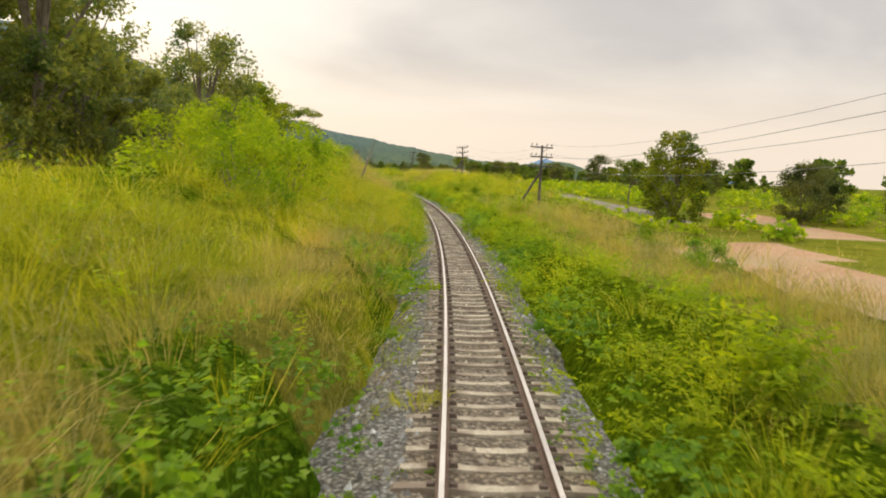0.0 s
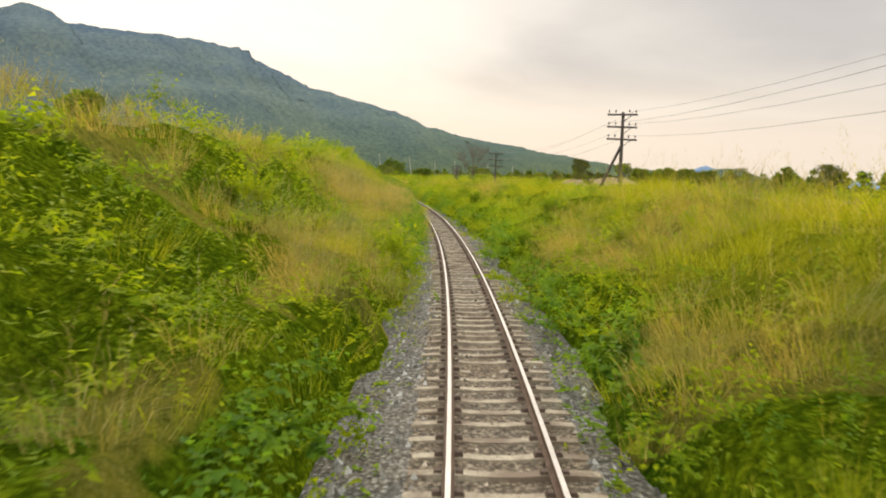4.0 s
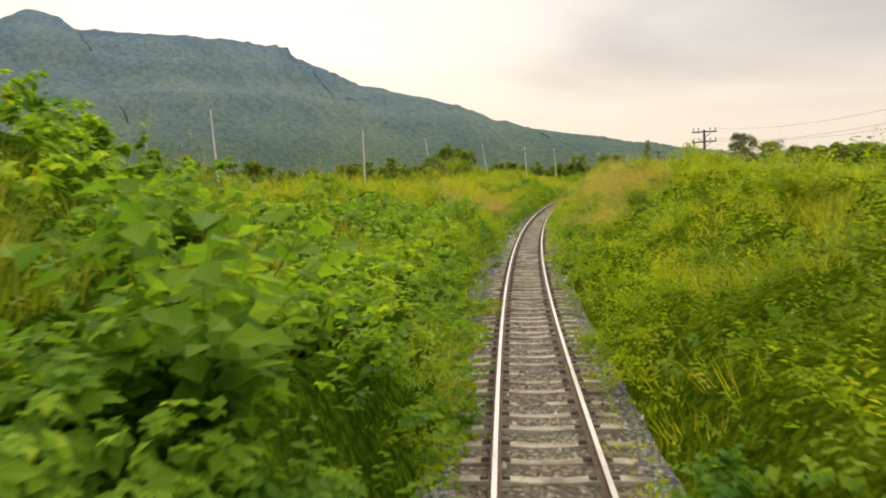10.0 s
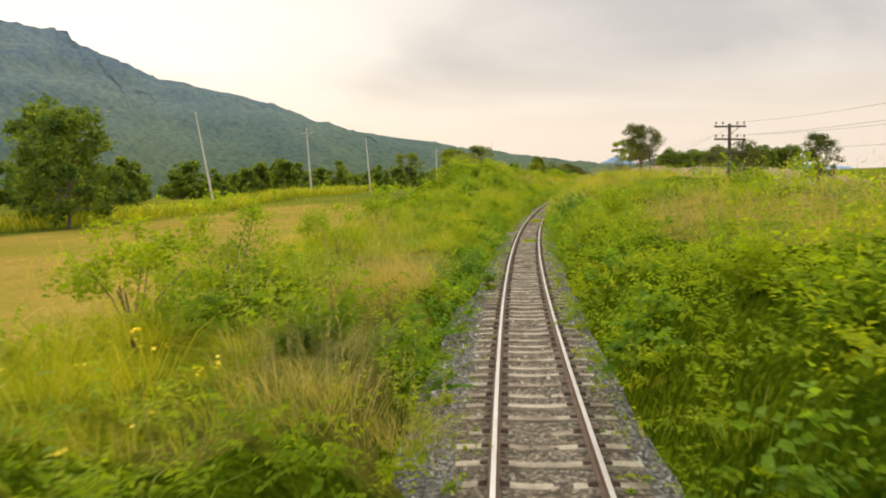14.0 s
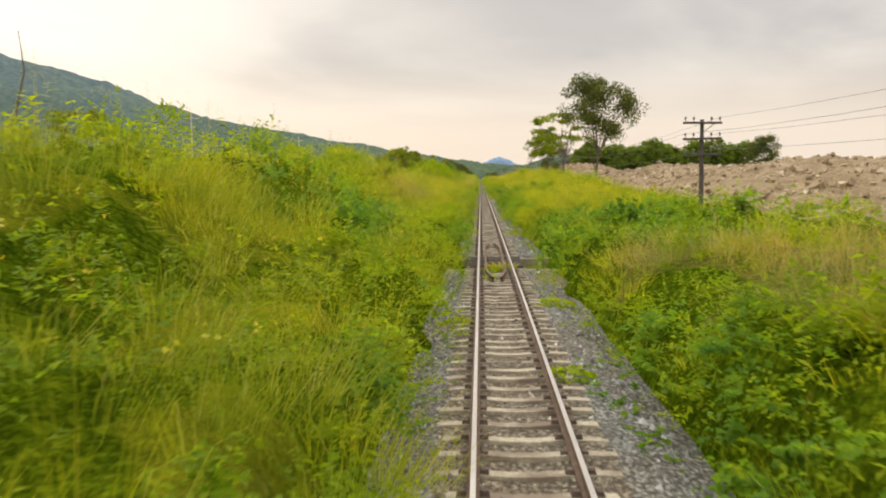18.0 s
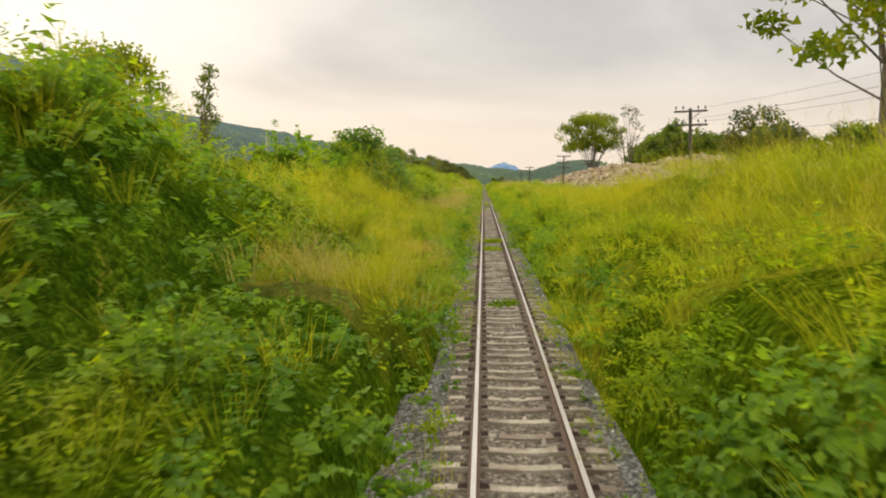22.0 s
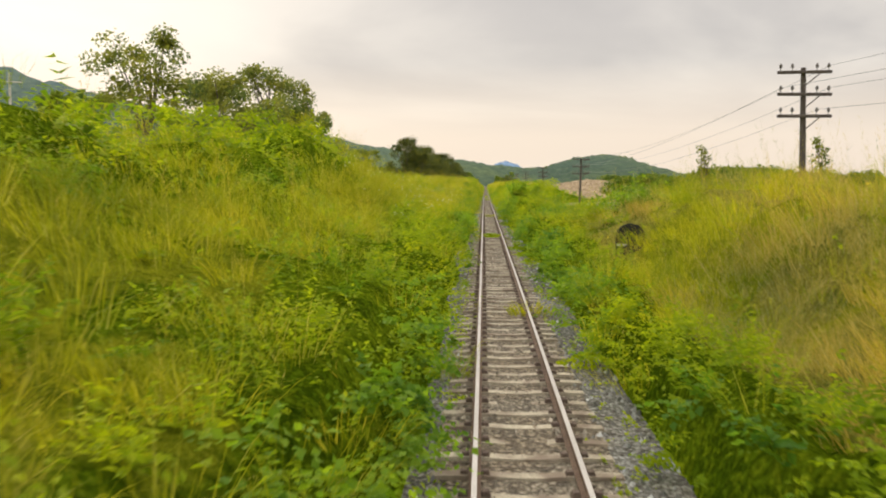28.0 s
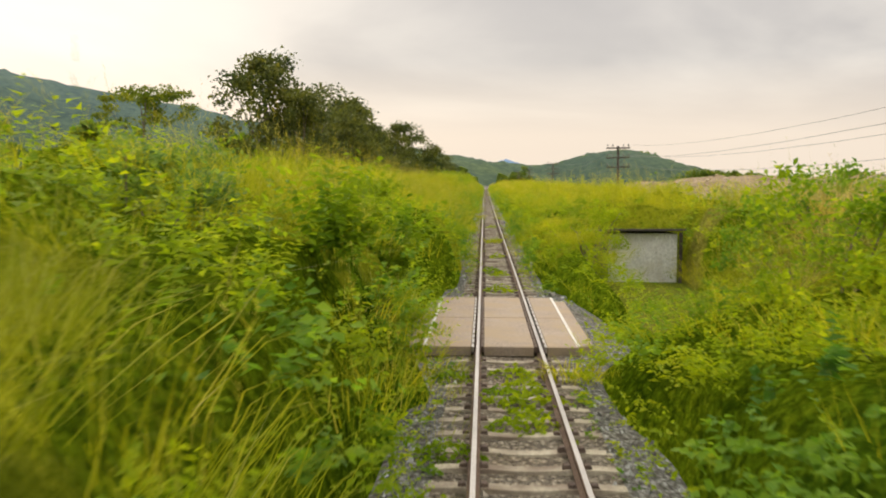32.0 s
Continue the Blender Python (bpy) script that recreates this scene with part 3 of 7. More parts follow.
# ---- planting plan along the line: distance, kinds of growth, height ----
# bands: near, beside the ballast; far, past six metres; mid, between them (kinds alone)
# g green-yellow tall grass, t dry straw grass, b bushes, d dark broad-leaved creepers
NEAR_LEFT = """
7 dt 1.2, 17 tg 1.2, 27 g 1.3, 40 gb 1.4, 50 g 1.4, 73 bt 1.2, 83 tb 1.2, 93 tg 1.2, 106 tb 1.2, 116 b 1.2,
127 bt 1.2, 160 tg 1.3, 189 t 1.4, 199 t 1.4, 206 t 1.5, 216 t 1.5, 230 gt 1.4, 239 gb 1.3, 249 t 1.2,
273 bt 1.2, 283 bt 1.2, 294 db 1.2, 307 bt 1.2, 317 b 1.3, 328 d 1.5, 341 d 1.7, 351 db 1.6, 362 d 1.5,
375 bd 1.3, 385 t 1.2, 397 gb 1.3, 410 db 1.5, 420 b 1.6, 431 d 1.5, 444 bd 1.5, 454 bg 1.4, 479 bt 1.1,
489 tb 1.1, 500 bg 1, 513 bg 1.1, 523 b 1.2, 535 gb 1.3, 569 b 1.3, 600 b 1.3, 610 b 1.3, 617 bg 1.4, 627 b 1.4,
635 bd 1.4, 645 b 1.3, 652 bg 1.2, 662 g 1.3, 674 g 1.4, 687 g 1.6, 697 gb 1.6, 709 gb 1.5, 722 gb 1.6,
732 g 1.6, 744 gb 1.5, 757 db 1.3, 767 tg 1.4, 779 g 1.5, 793 gb 1.4, 803 t 1.4, 815 tg 1.4, 828 tb 1.4,
838 tg 1.4, 864 db 1.3, 874 bg 1.3, 904 bg 1.3, 939 tg 1.4, 953 gt 1.5, 963 gb 1.5, 971 bg 1.5, 981 b 1.5,
993 b 1.5, 1007 gb 1.4, 1017 g 1.4, 1029 gb 1.5, 1042 b 1.5, 1052 gb 1.5, 1078 gb 1.6, 1088 g 1.6, 1100 bd 1.8,
1114 bg 2.2, 1124 bg 2.3, 1143 g 1.6, 1250 gb 1.5, 1571 b 1.6"""
NEAR_RIGHT = """
7 b 0.9, 17 b 0.9, 27 b 0.8, 40 b 0.9, 50 b 0.9, 73 b 1, 83 bg 1, 106 b 1, 116 b 1, 143 bt 1, 177 b 1.2,
189 b 1.2, 199 b 1.3, 206 b 1.3, 216 b 1.3, 230 b 1.3, 239 b 1.2, 249 bg 1.2, 273 b 1.1, 283 b 1.2, 307 b 1.4,
317 b 1.4, 328 bd 1.3, 341 b 1.3, 351 b 1.2, 366 bt 1.1, 375 b 1.1, 385 bt 1.2, 397 tb 1.3, 410 bt 1.4,
420 b 1.7, 431 bt 2, 444 b 2, 454 tb 1.9, 465 b 1.8, 479 b 1.6, 489 b 1.5, 513 bd 1.3, 523 t 1.3, 535 bt 1.4,
569 b 1.4, 600 b 1.4, 610 bt 1.4, 617 b 1.3, 627 tb 1.2, 635 db 1.1, 645 d 1.2, 652 g 1.4, 662 b 1.4,
674 gb 1.3, 687 db 1.5, 697 b 1.5, 709 bt 1.4, 722 gb 1.7, 732 bg 1.8, 757 bg 1.8, 767 gb 1.7, 779 b 1.5,
793 b 1.6, 803 bg 1.6, 828 b 1.4, 838 b 1.4, 864 b 1.5, 874 b 1.5, 904 b 1.5, 939 g 1.4, 953 b 1.4, 963 gb 1.3,
971 b 1.3, 981 gb 1.3, 993 gb 1.3, 1007 db 1.4, 1017 b 1.6, 1032 d 2.2, 1042 db 1.7, 1052 b 1.5, 1078 b 1.4,
1088 b 1.5, 1100 b 1.6, 1114 bd 1.4, 1124 b 0.5, 1143 gb 1.5, 1250 g 1.5, 1571 b 1.6"""
MID_LEFT = """
8 gt 0, 17 g 0, 41 g 0, 50 g 0, 74 t 0, 83 tg 0, 107 tg 0, 116 t 0, 129 b 0, 145 b 0, 152 bt 0, 190 t 0,
199 tb 0, 207 gt 0, 216 gb 0, 240 bg 0, 249 b 0, 274 bt 0, 283 b 0, 308 bt 0, 317 bg 0, 330 b 0, 342 d 0, 351 d 0,
376 b 0, 385 gt 0, 398 gb 0, 411 b 0, 420 bg 0, 433 bg 0, 445 b 0, 454 g 0, 480 bg 0, 489 b 0, 502 g 0,
514 bg 0, 523 b 0, 539 b 0, 540 bd 0, 549 b 0, 569 b 0, 601 bt 0, 610 bt 0, 618 b 0, 627 bg 0, 636 d 0, 645 b 0,
653 gb 0, 662 tg 0, 675 g 0, 688 g 0, 697 g 0, 710 gb 0, 723 g 0, 732 gb 0, 741 b 0, 749 b 0, 758 d 0, 767 db 0, 780 g 0,
794 bg 0, 803 db 0, 829 bd 0, 838 b 0, 865 b 0, 874 bg 0, 893 g 0, 913 b 0, 954 t 0, 963 gb 0, 972 g 0,
981 gb 0, 1008 gb 0, 1017 g 0, 1030 gb 0, 1043 b 0, 1052 g 0, 1065 gb 0, 1079 gb 0, 1088 g 0, 1101 gb 0,
1115 bg 0, 1124 gb 0, 1137 g 0, 1194 g 0, 1250 b 0, 1393 b 0"""
MID_RIGHT = """
8 t 0, 17 tb 0, 29 t 0, 41 tb 0, 50 bt 0, 62 bt 0, 74 gb 0, 83 bg 0, 107 bg 0, 116 g 0, 139 gt 0, 190 bg 0,
199 bt 0, 207 tb 0, 216 tg 0, 240 bg 0, 249 gt 0, 263 gt 0, 274 bg 0, 283 tb 0, 308 b 0, 317 b 0, 342 b 0,
351 b 0, 364 b 0, 376 t 0, 385 t 0, 411 tb 0, 420 tb 0, 433 bt 0, 445 b 0, 454 b 0, 467 bt 0, 480 bt 0,
489 t 0, 514 b 0, 523 tb 0, 545 g 0, 546 tg 0, 564 tb 0, 601 b 0, 610 b 0, 618 t 0, 627 tb 0, 636 d 0, 645 d 0,
653 g 0, 662 g 0, 688 bg 0, 697 g 0, 723 g 0, 732 g 0, 745 g 0, 758 g 0, 767 g 0, 780 g 0, 794 g 0, 803 g 0,
829 bg 0, 838 gt 0, 865 gb 0, 874 gb 0, 892 b 0, 913 b 0, 954 tg 0, 963 t 0, 972 tg 0, 981 gt 0, 1008 d 0,
1017 d 0, 1043 b 0, 1052 db 0, 1065 b 0, 1079 b 0, 1088 b 0, 1101 d 0, 1115 b 0, 1124 bg 0, 1147 g 0, 1194 g 0,
1250 g 0, 1571 b 0"""
FAR_LEFT = """
16 g 2.5, 26 bg 2.8, 46 b 3.4, 49 g 3.5, 54 g 3.4, 68 gb 3.4, 80 b 4.2, 87 b 4.2, 100 b 4.2, 112 bg 3.7,
119 b 4.4, 129 b 4.8, 145 b 3.8, 152 bt 4.2, 186 b 4.2, 212 bg 4.4, 215 bd 4.6, 220 bd 4.8, 232 b 5, 249 b 5.2, 254 b 5,
259 b 3.8, 266 b 4.5, 282 b 4.5, 287 b 5.2, 299 b 5.2, 316 b 3.9, 321 d 4.4, 330 b 5, 337 d 5.2, 344 d 4,
350 d 2.9, 358 bg 2.8, 384 g 2.7, 398 gb 2.6, 419 gb 2.7, 433 bg 2.8, 451 bd 3.3, 458 gb 2.7, 470 g 2.4,
482 bg 1.2, 502 g 1, 518 bg 1.4, 539 b 2.7, 540 bd 3.3, 549 b 3.5, 569 b 4.6, 607 bg 4, 613 b 4.2, 621 bg 3.7,
626 b 3.4, 631 b 3.4, 643 b 3.8, 659 bg 4.1, 665 gb 3.9, 675 g 3, 696 g 3.1, 710 gb 3, 726 bt 3.6, 735 gb 3.3,
745 b 4.6, 764 b 4.8, 770 b 4, 780 g 3, 792 b 3.6, 796 d 4.6, 800 d 4.6, 806 d 4, 812 b 3.3, 826 bd 3.3,
837 bd 3.3, 845 b 4, 857 b 4.2, 873 b 3.3, 881 b 4, 893 g 3.1, 913 b 4, 948 g 3.6, 972 bg 3.7, 984 b 3.9, 990 b 4,
1000 b 4.6, 1014 bg 3.2, 1030 gb 3.1, 1051 bg 3.3, 1065 gb 3.1, 1087 g 3.2, 1101 g 3.2, 1123 gb 3.2,
1137 g 3.2, 1194 g 3, 1250 b 3.6, 1393 b 4.5"""
FAR_RIGHT = """
10 tb 0.8, 29 t 0.6, 44 t 0.9, 62 bt 0.9, 84 g 2.1, 96 g 2.4, 119 gt 2.7, 139 gt 2.7, 186 g 2.5, 220 gb 2.3,
239 gb 2.5, 254 g 1.6, 263 gt 1.9, 283 g 2.3, 287 g 1.7, 306 bg 2.4, 321 bg 2.3, 340 bg 2.6, 355 b 2.4,
364 b 2.7, 389 b 3.1, 393 t 2.7, 413 gb 3.3, 424 bt 3.6, 433 bt 3.3, 458 b 3.3, 467 bt 3.2, 493 bt 1.8,
517 b 2.6, 527 tg 2.7, 545 g 2.8, 546 tg 2.9, 564 tb 2.7, 614 b 2, 631 tg 1.5, 633 b 1.8, 649 d 1.4,
650 b 1.7, 666 g 1.6, 685 g 2.2, 701 b 2.6, 720 gb 2.9, 733 g 3.5, 745 g 3.3, 768 g 3.5, 780 g 3.2,
807 g 1.6, 826 gb 2.1, 841 gb 1.9, 861 b 2.2, 877 bg 2.1, 892 b 1.9, 913 b 2, 948 g 2.4, 985 gt 2.7,
999 g 2.7, 1016 bd 0.4, 1040 bd 0.5, 1051 d 0.5, 1065 b 0.8, 1087 d 1.3, 1101 d 1.4, 1119 b 2.4, 1128 tb 2.5,
1147 g 2.4, 1194 g 2.4, 1250 g 2.5, 1571 b 3"""


def read_plan(text):
    rows = [r.split() for r in text.replace("\n", " ").split(",")]
    return np.array([float(r[0]) for r in rows]), [r[1] for r in rows], np.array([float(r[2]) for r in rows])


PLANS = {(-1, 0): read_plan(NEAR_LEFT), (-1, 1): read_plan(FAR_LEFT), (1, 0): read_plan(NEAR_RIGHT), (1, 1): read_plan(FAR_RIGHT), (-1, 2): read_plan(MID_LEFT), (1, 2): read_plan(MID_RIGHT)}
KINDS = "gtbd"


def plan_height(side, band, s):
    a, _, h = PLANS[side, band]
    return np.interp(s, a, h)


def plan_kind(side, band, s, chance):
    a, k, _ = PLANS[side, band]
    mid = (a[1:] + a[:-1]) / 2
    i = np.searchsorted(mid, s)
    table = np.array([[KINDS.index(q[0]), KINDS.index(q[-1])] for q in k])
    return np.where(chance < 0.62, table[i, 0], table[i, 1])


def banded_kind(side, s, u, chance):
    """Kind of growth at a place: near, mid or far band, with ragged borders."""
    a = np.abs(u) + 1.6 * (vnoise(s / 4, u, 10) - 0.5)
    return np.where(a < 3.5, plan_kind(side, 0, s, chance), np.where(a < 6.2, plan_kind(side, 2, s, chance), plan_kind(side, 1, s, chance)))


def gap_at(s, u):
    """How open the ground is: 1 on the crossing's road, at the culvert and the shed's yard."""
    cross = np.clip(1.6 - np.abs(s - 1125.2) / 2.6, 0, 1) * np.clip((2.3 - np.abs(u)) / 0.6, 0, 1)
    yard = np.clip((u - 2.9) / 0.6, 0, 1) * np.clip((6.6 - u) / 0.8, 0, 1) * np.clip((s - 1122) / 2, 0, 1) * np.clip((1140.5 - s) / 1.5, 0, 1)
    pit = np.clip((u - 7.6 - 1.5 * (vnoise(s / 5, 1.0, 19) - 0.5)) / 1.5, 0, 1) * np.clip((s - 1012) / 4, 0, 1) * np.clip((1118 - s) / 4, 0, 1)
    sand = np.clip((u - 8.5 - 2.0 * (vnoise(s / 5, 2.0, 21) - 0.5)) / 2.0, 0, 1) * np.clip((s - 16) / 5, 0, 1) * np.clip((62 - s) / 5, 0, 1)
    return np.maximum(np.maximum(cross, yard), np.maximum(pit, sand))


# where the growth begins beside the track: distance, left, right
VERGE = [[float(q) for q in r.split()] for r in """
8 1.52 0.87, 41 1.42 1.30, 74 1.29 1.50, 107 1.15 1.52, 123 1.76 1.20, 190 1.20 1.37, 207 1.38 0.67, 240 1.17 1.01, 274 1.45 1.40,
308 1.32 0.74, 342 1.07 0.89, 376 1.37 1.02, 411 0.92 1.24, 445 1.22 1.07, 480 1.22 1.08, 514 0.72 0.81, 531 1.02 0.72, 601 1.02 1.17,
618 1.35 1.72, 653 1.20 1.65, 688 1.29 1.22, 723 1.52 1.92, 758 1.05 0.82, 794 1.32 0.97, 829 1.00 1.12, 865 1.02 0.97, 883 1.14 0.92,
954 1.12 0.77, 972 1.04 1.24, 1008 1.16 1.17, 1043 1.52 1.06, 1079 1.29 1.00, 1115 1.09 1.09""".split(",")]


def land(s, u):
    """Bare ground level beside the line."""
    s, u = np.broadcast_arrays(np.asarray(s, float), np.asarray(u, float))
    a = np.abs(u)
    left = np.interp(s, [-60, 300, 400, 455, 480, 570, 600, 800, 1000, 1200, 2000], [1.6, 1.8, 1.4, 0.8, 0.3, 0.3, 1.4, 1.4, 1.6, 1.6, 1.0])
    right = np.interp(s, [-60, 60, 95, 130, 560, 700, 720, 790, 800, 1000, 1020, 1200, 2000], [-1.6, -1.5, -0.3, 0.4, 0.3, 0.3, 1.2, 1.2, 0.2, 0.2, -0.4, -0.5, 0.0])
    far = np.where(u < 0, left, right)
    z = -0.38 + np.clip((a - 2.6) / 7, 0, 1) ** 1.2 * (far + 0.38)
    z = z + 0.25 * (vnoise(s / 9, u / 9, 3) - 0.5) * np.clip((a - 4) / 4, 0, 1)
    return np.where(a > 90, z + (-2.2 - z) * np.clip((a - 90) / 68, 0, 1), z)


def verge_edge(s, side):
    """How far from the track's middle the growth begins."""
    q = np.array(VERGE)
    edge = np.where(side < 0, np.interp(s, q[:, 0], q[:, 1]), np.interp(s, q[:, 0], q[:, 2]))
    edge = edge - 0.12 + 0.5 * (vnoise(s / 4.0, side * 3.0, 1) - 0.5) + 0.4 * (vnoise(s / 1.3, side * 5.0, 2) - 0.5) + 0.3 * (vnoise(s / 0.5, side * 7.0, 24) - 0.5)
    return np.maximum(edge, 0.92)


def bushiness(s, u):
    """1 where bushes or creepers stand, 0 in grass, blending between."""
    ch = np.clip((vnoise(s / 3.1, u / 2.0, 9) - 0.5) * 1.6 + 0.5, 0, 1)
    w = np.clip((0.62 - ch) / 0.3 + 0.5, 0, 1)
    near, far = np.clip((3.8 - np.abs(u)) / 0.8, 0, 1), np.clip((np.abs(u) - 5.6) / 1.2, 0, 1)
    share = {0: near, 1: far, 2: (1 - near) * (1 - far)}
    out = 0.0
    for (side, band), (a, k, _) in PLANS.items():
        first, last = np.array([q[0] in "bd" for q in k], float), np.array([q[-1] in "bd" for q in k], float)
        here = np.where((u < 0) == (side < 0), share[band], 0.0)
        out = out + here * (w * np.interp(s, a, first) + (1 - w) * np.interp(s, a, last))
    return out


def growth(s, u):
    """Top of the undergrowth."""
    s, u = np.broadcast_arrays(np.asarray(s, float), np.asarray(u, float))
    a, side = np.abs(u), np.where(u < 0, -1, 1)
    hn = np.where(side < 0, plan_height(-1, 0, s), plan_height(1, 0, s))
    hf = np.where(side < 0, plan_height(-1, 1, s), plan_height(1, 1, s))
    edge = verge_edge(s, side)
    hn = 1.18 * hn
    rise = np.clip((a - edge) / 0.85, 0, 1) ** 0.5 * hn
    start = np.where(side < 0, np.interp(s, [250, 400, 640, 1060, 1100], [3.4, 2.7, 3.1, 3.1, 2.3]), 2.4)
    width = np.where(side < 0, np.interp(s, [250, 400, 640, 1060, 1100], [4.8, 4.2, 4.6, 4.6, 3.7]), 3.9)
    slope = np.clip((a - start) / width, 0, 1)
    top = rise + slope * slope * (3 - 2 * slope) * (hf - hn)
    out = np.clip((a - 11.5) / 7.0, 0, 1)
    beyond = land(s, u) + 0.55
    top = top * (1 - out) + np.minimum(beyond, hf) * out
    B = bushiness(s, u)
    bush = 1.0 * (domes(s / 2.9, u / 2.3, 5) - 0.42) + 0.40 * (domes(s / 1.15, u / 1.0, 33) - 0.45)
    tuft = 0.55 * (vnoise(s / 4.3, u / 2.6, 4) - 0.5) + 0.55 * (domes(s / 1.5, u / 1.2, 34) - 0.5)
    lump = B * bush + (1 - B) * tuft + 0.22 * (np.abs(2 * vnoise(s / 0.9, u / 0.7, 6) - 1) - 0.4)
    amp = np.clip((a - edge) / 2.2, 0, 1) * (0.60 + 0.28 * top) * (1 - 0.5 * out)
    z = top + lump * amp - 0.30 * (a < edge)
    z = z - 1.15 * np.exp(-((s - 981) / 9) ** 2 - ((u - 3.4) / 1.0) ** 2)
    open_ = gap_at(s, u)
    wob = 3 * (vnoise(s / 6, u / 4, 14) - 0.5)
    field = np.clip((-6.6 + wob * 0.5 - u) / 1.5, 0, 1) * np.clip((s - 478 + wob) / 4, 0, 1) * np.clip((562 - u * 0.4 + wob - s) / 4, 0, 1)
    open_ = np.maximum(open_, field)
    return z * (1 - open_) + (land(s, u) - 0.45) * open_ - 0.3 * (1 - field)


# ---- ground ----
def grid_faces(ns, nu):
    i = (np.arange(ns - 1)[:, None] * nu + np.arange(nu - 1)[None, :]).ravel()
    return np.stack([i, i + 1, i + nu + 1, i + nu], -1)


def build_ground():
    s = np.arange(-60, 1800, 4.0)
    u = np.concatenate([-np.geomspace(160, 12, 22), np.linspace(-10, -3.2, 6), [-2.6, -2.2, 2.2, 2.6], np.linspace(3.2, 10, 6), np.geomspace(12, 160, 22)])
    S, U = np.meshgrid(s, u, indexing="ij")
    Z = land(S, U) - 0.12
    v = at(S.ravel(), U.ravel(), Z.ravel())
    f = grid_faces(len(s), len(u))
    sm, um = (S[:-1, :-1] + 2).ravel(), ((U[:-1, :-1] + U[:-1, 1:]) / 2).ravel()
    wob = 4 * (vnoise(sm / 14, um / 8, 8) - 0.5)
    idx = np.zeros(len(f), int)
    idx[(um < -8.5 - wob * 0.4) & (um > -37 + wob) & (sm > 478 + wob) & (sm < 566 - um * 0.4 + wob)] = 1
    sandy = ((um > 11 + wob) & (um < 24 + wob) & (sm > 22) & (sm < 62 + wob)) | ((um > 29 + wob) & (um < 37 + wob) & (sm > 66) & (sm < 92 + wob)) | ((um > 13 + wob) & (um < 75) & (sm > 1010) & (sm < 1330)) | ((um > 42 + 3 * wob) & (um < 112 + 5 * wob) & (sm > 250 + 9 * wob) & (sm < 412 + 9 * wob))
    idx[sandy] = 2
    idx[(np.abs(um - 21.5) < 2.6) & (sm > 78) & (sm < 190)] = 3
    n = 24
    fx, fy = np.meshgrid(np.linspace(-4800, 4800, n), np.linspace(-1500, 4900, n), indexing="ij")
    fv = np.stack([fx.ravel(), fy.ravel(), np.full(n * n, -2.25)], -1)
    ff = grid_faces(n, n)[:, ::-1] + len(v)
    me = quick_mesh("ground", np.concatenate([v, fv]), np.concatenate([f[:, ::-1], ff]), [M_SOIL, M_FIELD, M_SAND, M_ROAD], np.concatenate([idx, np.zeros(len(ff), int)]), True)
    return tagged(new("ground", me), "weedy soil with straw field, sand and dirt track", "ground", kind="structure")


build_ground()


# ---- undergrowth mass and its leaves ----
def edge_kind(s, u, kind, mixed=True):
    """Low leafy weeds line the foot of the verge, whatever grows behind."""
    strip = np.abs(u) < verge_edge(s, np.sign(u)) + 0.75 + 1.5 * (vnoise(s / 3.3, np.sign(u) * 9.0, 15) - 0.4) + 0.9 * (vnoise(s / 0.7, u / 0.5, 27) - 0.5)
    weed = np.where(vnoise(s / 7.0, np.sign(u) * 4.0, 16) < 0.58, 3, 2)
    patch = 0.6 * vnoise(s / 2.0, u / 1.3, 23) + 0.4 * vnoise(s / 0.8, u / 0.6, 28)
    patch = patch if mixed else 0.5
    kind = np.where((patch > 0.68) & (kind < 2), 2, np.where((patch < 0.24) & (kind >= 2), 0, kind))
    return np.where(strip & (kind < 2) & (vnoise(s / 2.1, u, 17) < 0.72), weed, kind)


def build_undergrowth():
    s = np.concatenate([np.arange(-14, 1160, 0.72), np.arange(1160, 1420, 2.0)])
    for side, word in ((-1, "west"), (1, "east")):
        a = np.concatenate([np.arange(0.72, 8.0, 0.40), np.arange(8.0, 20.5, 1.0)])
        S, U = np.meshgrid(s, a * side, indexing="ij")
        Z = growth(S, U)
        Z = np.where(np.abs(U) > 20, Z - 1.2, Z)
        # the mass lies inside the leaves: the lowest top of the places round about
        wide = np.pad(Z, 1, mode="edge")
        n, m = Z.shape
        low = np.min([wide[i:i + n, j:j + m] for i in (0, 1, 2) for j in (0, 1, 2)], axis=0)
        Z = 0.25 * Z + 0.75 * low - np.clip((np.abs(U) - 0.7) / 0.5, 0, 1) * (0.07 + 0.10 * bushiness(S, U))
        v = at(S.ravel(), U.ravel(), Z.ravel())
        f = grid_faces(len(s), len(a))
        if side > 0:
            f = f[:, ::-1]
        sm, um = S.ravel(), U.ravel()
        base = banded_kind(side, sm, um, np.clip((vnoise(sm / 3.1, um / 2.0, 9) - 0.5) * 1.6 + 0.5, 0, 1))
        idx = edge_kind(sm, um, base, False)
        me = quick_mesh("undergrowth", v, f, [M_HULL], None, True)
        tint = np.stack([idx >= 2, idx % 2 == 1, idx * 0, idx * 0 + 1], -1).astype(np.float32)
        me.attributes.new("growth_kind", "FLOAT_COLOR", "POINT").data.foreach_set("color", tint.ravel())
        tagged(new("undergrowth", me), "dense mass of weeds and scrub beside the railway", "undergrowth", kind="stuff")


def kinds_at(s, u):
    out = np.zeros(len(s), int)
    for side in (-1, 1):
        q = (u < 0) == (side < 0)
        sm, um = s[q], u[q]
        ch = np.clip((vnoise(sm / 3.1, um / 2.0, 9) - 0.5) * 1.6 + 0.5 + rng.normal(0, 0.12, len(sm)), 0, 1)
        out[q] = edge_kind(sm, um, banded_kind(side, sm, um, ch))
    return out


